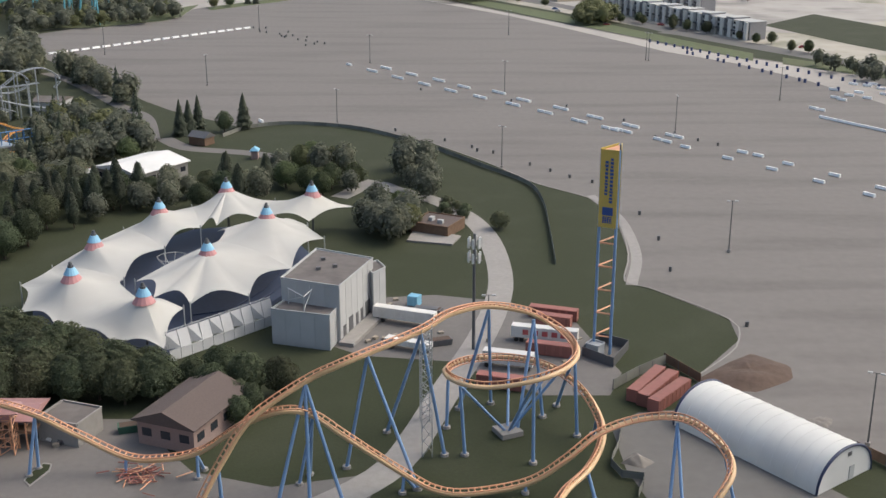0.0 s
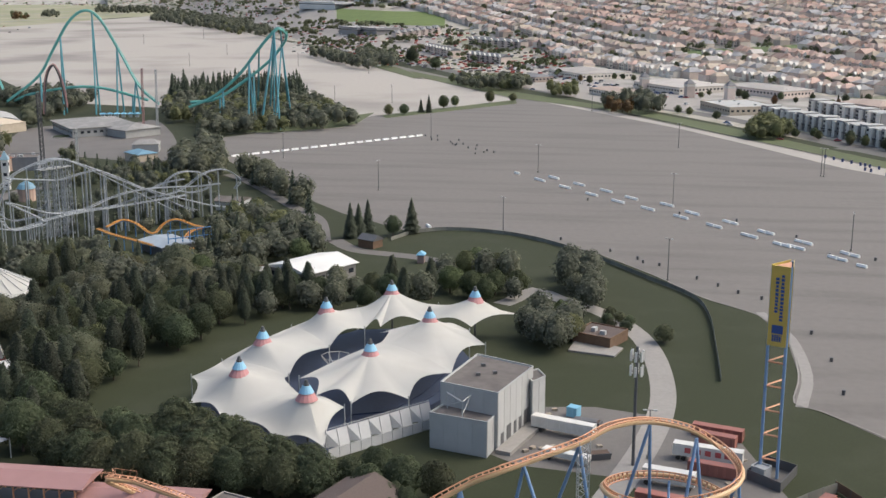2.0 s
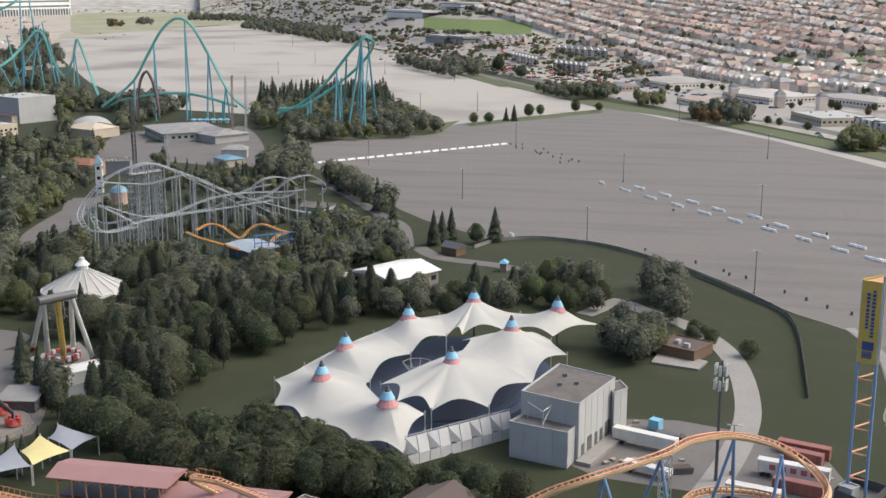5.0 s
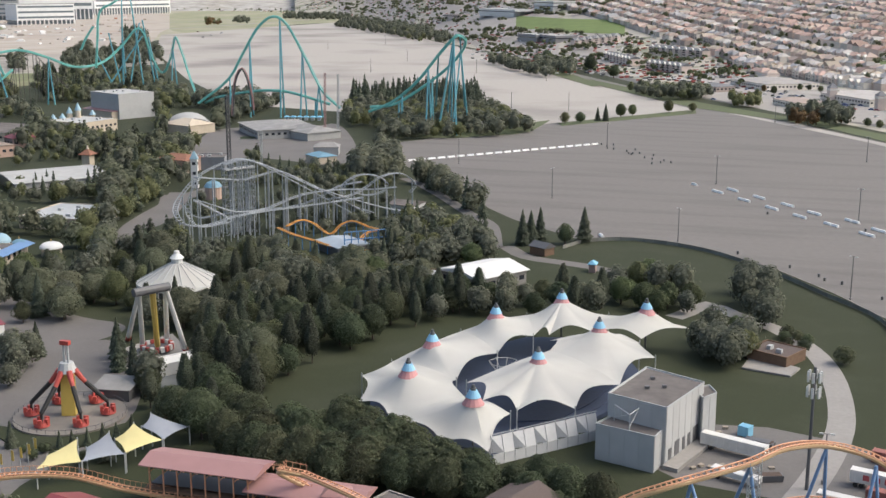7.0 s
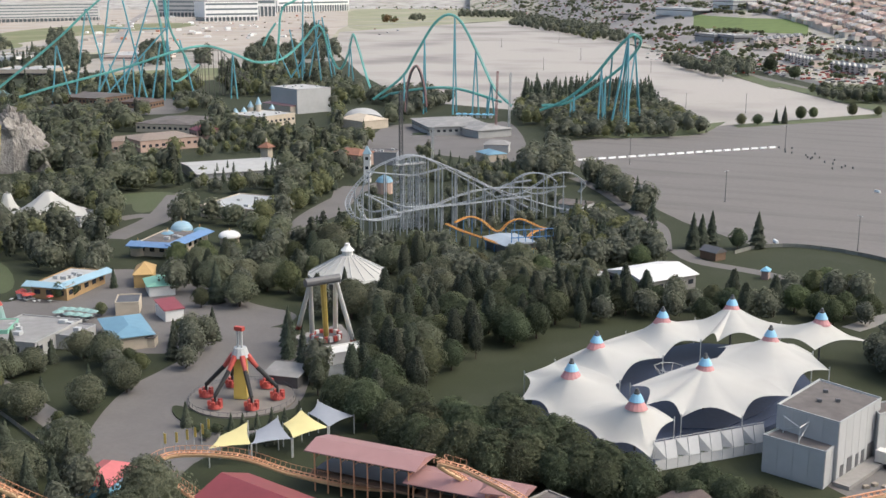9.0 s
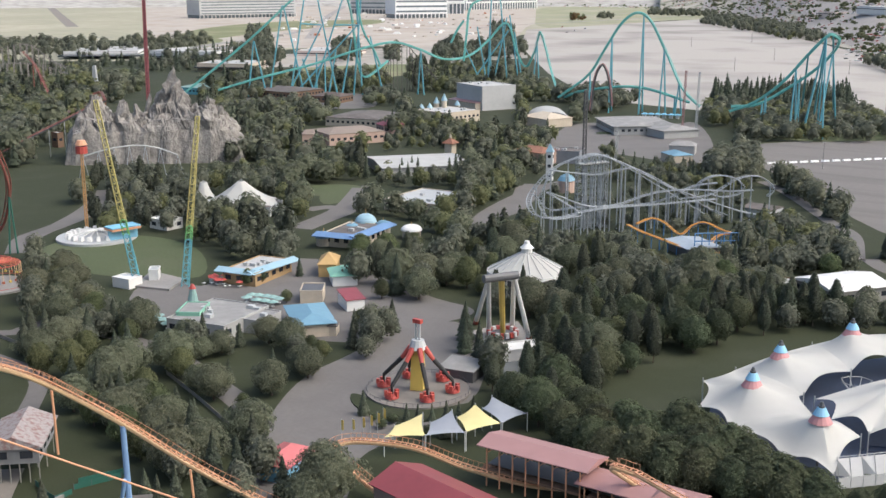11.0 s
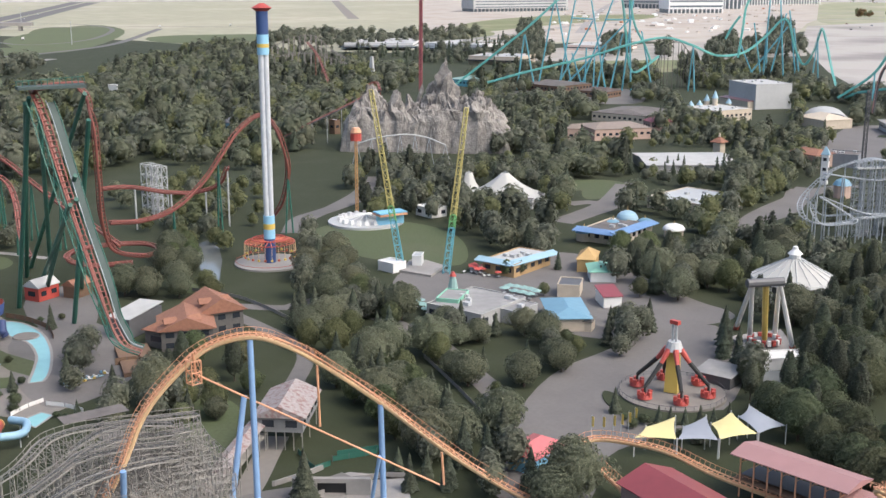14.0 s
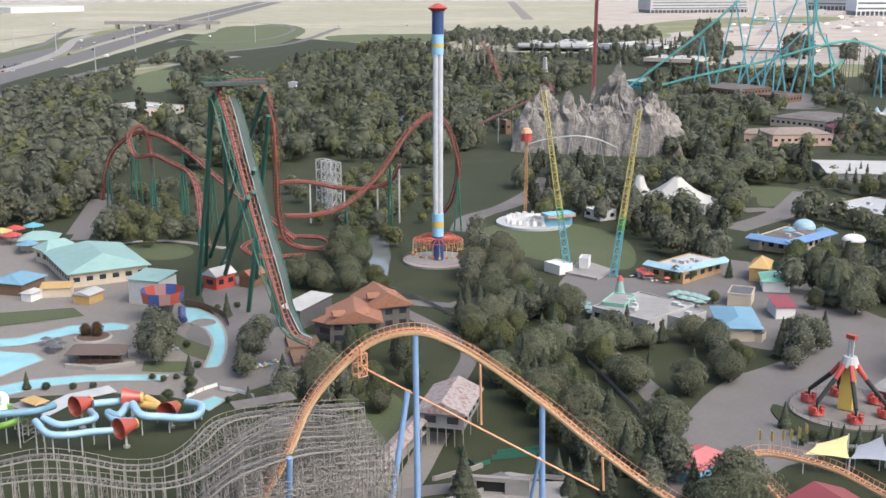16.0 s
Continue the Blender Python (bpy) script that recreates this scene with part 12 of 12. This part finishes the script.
def office(label, a, b, depth, top, arcade, wall, bands):
    """A large office block: a set-back glazed ground storey behind columns, and banded storeys above."""
    l = span(a, b)
    ob = thing("office_building", label, "building", (*mid(a, b), 0), heading(a, b))
    part("wall", Geo().box((0, depth / 2, (top + arcade) / 2), (l, depth, top - arcade)), wall, ob)
    part("glazing", Geo().box((0, depth / 2 + 3, arcade / 2), (l - 5, depth - 6, arcade)), BLUEGLASS, ob, "blue-grey glass front")
    part("parapet", Geo().box((0, depth / 2, top + 0.8), (l + 1.5, depth + 1.5, 1.6)), WHITEROOF, ob)
    n = int(l / 11)
    for i in range(n + 1):
        part("column", Geo().box((-l / 2 + 1 + (l - 2) * i / n, 0.9, arcade / 2), (2.6, 1.8, arcade)), wall, ob)
    for k in range(bands):
        z = arcade + (k + 0.55) * (top - arcade) / bands
        part("window_band", Geo().box((0, depth / 2, z), (l * 0.96, depth + 0.5, (top - arcade) / bands * 0.36)), BLUEGLASS, ob)


block("far_depot", "long white flat-roofed depot", "building", (-3100.0, 720.2), (-3160.8, 927.2), (-3432.6, 1039.9), 14, WHITE, WHITEROOF, "flat")
BLUEGLASS = mat("blue_grey_glass", (0.16, 0.19, 0.21), 0.25, vary=0.2, scale=0.1)
OFFICEWHITE = mat("white_panel_wall", (0.74, 0.75, 0.75), 0.6, vary=0.06, scale=0.05)
office("large white office building with a tall colonnade", (-2037.2, 2753.7), (-1901.3, 2895.7), 90, 74, 28, OFFICEWHITE, 2)
office("white office building with dark banded arcade", (-2118.5, 3234.1), (-2026.9, 3538.1), 90, 66, 20, OFFICEWHITE, 3)
office("grey glass office wing beside the white building", (-2178.1, 2710.9), (-2040.2, 2752.8), 80, 70, 12, PANEL, 5)
office("grey office building with bands of glass", (-2226.8, 2158.0), (-2131.5, 2418.2), 80, 44, 8, PANEL, 5)
office("white office building beyond the building land", (-1826.5, 2456.8), (-1745.4, 2576.1), 80, 48, 10, OFFICEWHITE, 3)
hill_sheet("sports_field", -13.4, -8.2, 330, 500, mat("bright_turf", (0.12, 0.165, 0.05), 0.95, vary=0.15, scale=0.05), "bright green playing field", "field", 0.9)
hill_sheet("town_lot", -22, -8.6, 20, 900, TOWNSTREET, "pale commercial parking lots", "parking lot", 0.3)
surface("sports_field", [(208.4, 767.2), (258.9, 825.0), (300.1, 728.8), (262.4, 632.8), (237.4, 687.3)], 0.04, GRASS, "rough green lawn inside the fence", "lawn")
surface("plaza_lot", [(-92.3, 1113.5), (-79.4, 1453.0), (13.6, 1130.9), (78.4, 1012.7), (55.0, 924.8), (-10.7, 975.7)], 0.04, TOWNSTREET, "pale plaza parking lot with cars", "parking lot")


surface("plaza_lot", [(-88.0, 1120.0), (-150.0, 1560.0), (30.0, 1250.0), (110.0, 1175.0), (330.0, 1010.0), (380.0, 860.0), (225.0, 730.0), (165.0, 745.0), (60.0, 935.0)], 0.02, mat("grey_lot", (0.34, 0.32, 0.295), 0.9, vary=0.2, scale=0.05, dirt=(0.16, 0.15, 0.14), dirt_scale=0.02, dirt_amount=0.9), "grey parking lots behind the avenue", "parking lot")
block("shopping_plaza", "low brick shops with a grey hipped roof", "shops", (100.0, 1085.0), (150.0, 1020.0), (170.0, 1050.0), 6, WALLS[0], ROOFS[1], "hip", 3, 1)
block("shopping_plaza", "low shops with a pale parapet", "shops", (-20.0, 1050.0), (5.0, 1008.0), (22.0, 1030.0), 5, WALLS[1], ROOFS[0], "hip", 2, 1)
block("corner_bank", "small brick bank with a dark hipped roof", "shop", (180.0, 960.0), (202.0, 925.0), (222.0, 945.0), 5, WALLS[2], ROOFS[0], "hip", 3, 1)
random.seed(91)
for k in range(40):
    u = random.random()
    q = mid((-60.0, 1190.0), (250.0, 905.0), u)
    tree(random.choice(("light", "dark", "conifer", "rust")), q[0] + random.uniform(-20, 45), q[1] + random.uniform(-40, 60), random.uniform(0.45, 0.8))
# ---- parked and passing vehicles ----
PAINTS = [mat("car_paint_" + n, c_, 0.35, vary=0.03) for n, c_ in (("white", (0.7, 0.7, 0.7)), ("black", (0.03, 0.03, 0.035)), ("silver", (0.42, 0.43, 0.44)), ("red", (0.4, 0.05, 0.05)), ("blue", (0.08, 0.14, 0.32)))]


def car(paint, label):
    ob = thing("car", label, "car", group="parked cars")
    body = Geo().box((0, 0, 0.62), (4.5, 1.8, 0.65), 0, 0.97)
    part("body", body, paint, ob)
    part("cabin", Geo().box((-0.2, 0, 1.2), (2.6, 1.65, 0.6), 0, 0.78), GLASS, ob, "dark glass cabin")
    part("roof", Geo().box((-0.2, 0, 1.52), (1.9, 1.3, 0.07)), paint, ob)
    for x in (-1.4, 1.4):
        part("axle", Geo().bar((x, -0.92, 0.34), (x, 0.92, 0.34), 0.34, n=10), BLACK, ob)
    return ob


random.seed(77)
cars = [car(m, lab) for m, lab in zip(PAINTS, ("white parked family car", "black parked family car", "silver parked family car", "red parked family car", "blue parked family car"))]
home = [(-35.0, 1152.6), (-23.5, 1124.8), (-13.3, 1156.2), (-54.4, 1213.8), (-2.1, 1089.1)]
for ob, q in zip(cars, home):
    ob.matrix_basis = pose(*q, 0.04, 0, 0, 60)
pa, pb = (-81.2, 1145.1), (61.7, 966.2)
for i in range(55):
    q = mid(pa, pb, random.random())
    copy_thing(random.choice(cars), pose(q[0] + random.uniform(-6, 30), q[1] + random.uniform(0, 90), 0.04, 0, 0, random.choice((-25, 65)) + random.uniform(-4, 4)))
for q in [(80.5, 851.2), (81.3, 838.6), (-73.7, 1077.3), (50.3, 916.4), (-147.7, 1212.2), (106.6, 768.0), (-312.3, 1518.5), (-1083.7, 2006.4), (-1111.5, 2090.4), (-1136.1, 2182.3), (-1210.9, 2221.1)] + [(184.5, 759.2), (142.1, 767.2), (206.5, 672.3)]:
    copy_thing(random.choice(cars), pose(*q, 0.02, 0, 0, -12))
hw = [Vector((*q, 0)) for q in [(-1215.9, 261.0), (-1314.9, 317.7), (-1568.8, 474.8), (-1921.0, 677.0), (-2262.6, 885.5), (-2951.6, 1315.2)]]
for i in range(34):
    k = random.uniform(0, len(hw) - 1.01)
    a, b = hw[int(k)], hw[int(k) + 1]
    q = a + (b - a) * (k - int(k))
    s = Vector((-(b - a).y, (b - a).x, 0)).normalized() * random.choice((-16, -12, -8, 8, 12, 16))
    copy_thing(random.choice(cars), pose(q.x + s.x, q.y + s.y, 0.02, 0, 0, heading(a, b)) @ Matrix.Diagonal((1.3, 1.3, 1.4, 1)))
for q in [(-1450.8, 480.8), (-2047.6, 795.4), (-1798.1, 766.8), (-2395.7, 689.6), (-2223.3, 812.7), (-1790.8, 555.9), (-1978.3, 1259.0), (-2032.2, 1136.3)]:
    tk = thing("lorry", "white box lorry on the motorway", "lorry", (*q, 0.02), heading(hw[1], hw[3]), "lorries")
    part("box", Geo().box((-1.5, 0, 2.4), (11, 2.6, 3.0)), TRAILERW, tk)
    part("cab", Geo().box((5.6, 0, 1.8), (2.6, 2.5, 2.8), 0, 0.9), random.choice(PAINTS), tk)
    for x in (-5.5, -4.2, 5.2):
        part("axle", Geo().bar((x, -1.3, 0.5), (x, 1.3, 0.5), 0.5, n=10), BLACK, tk)
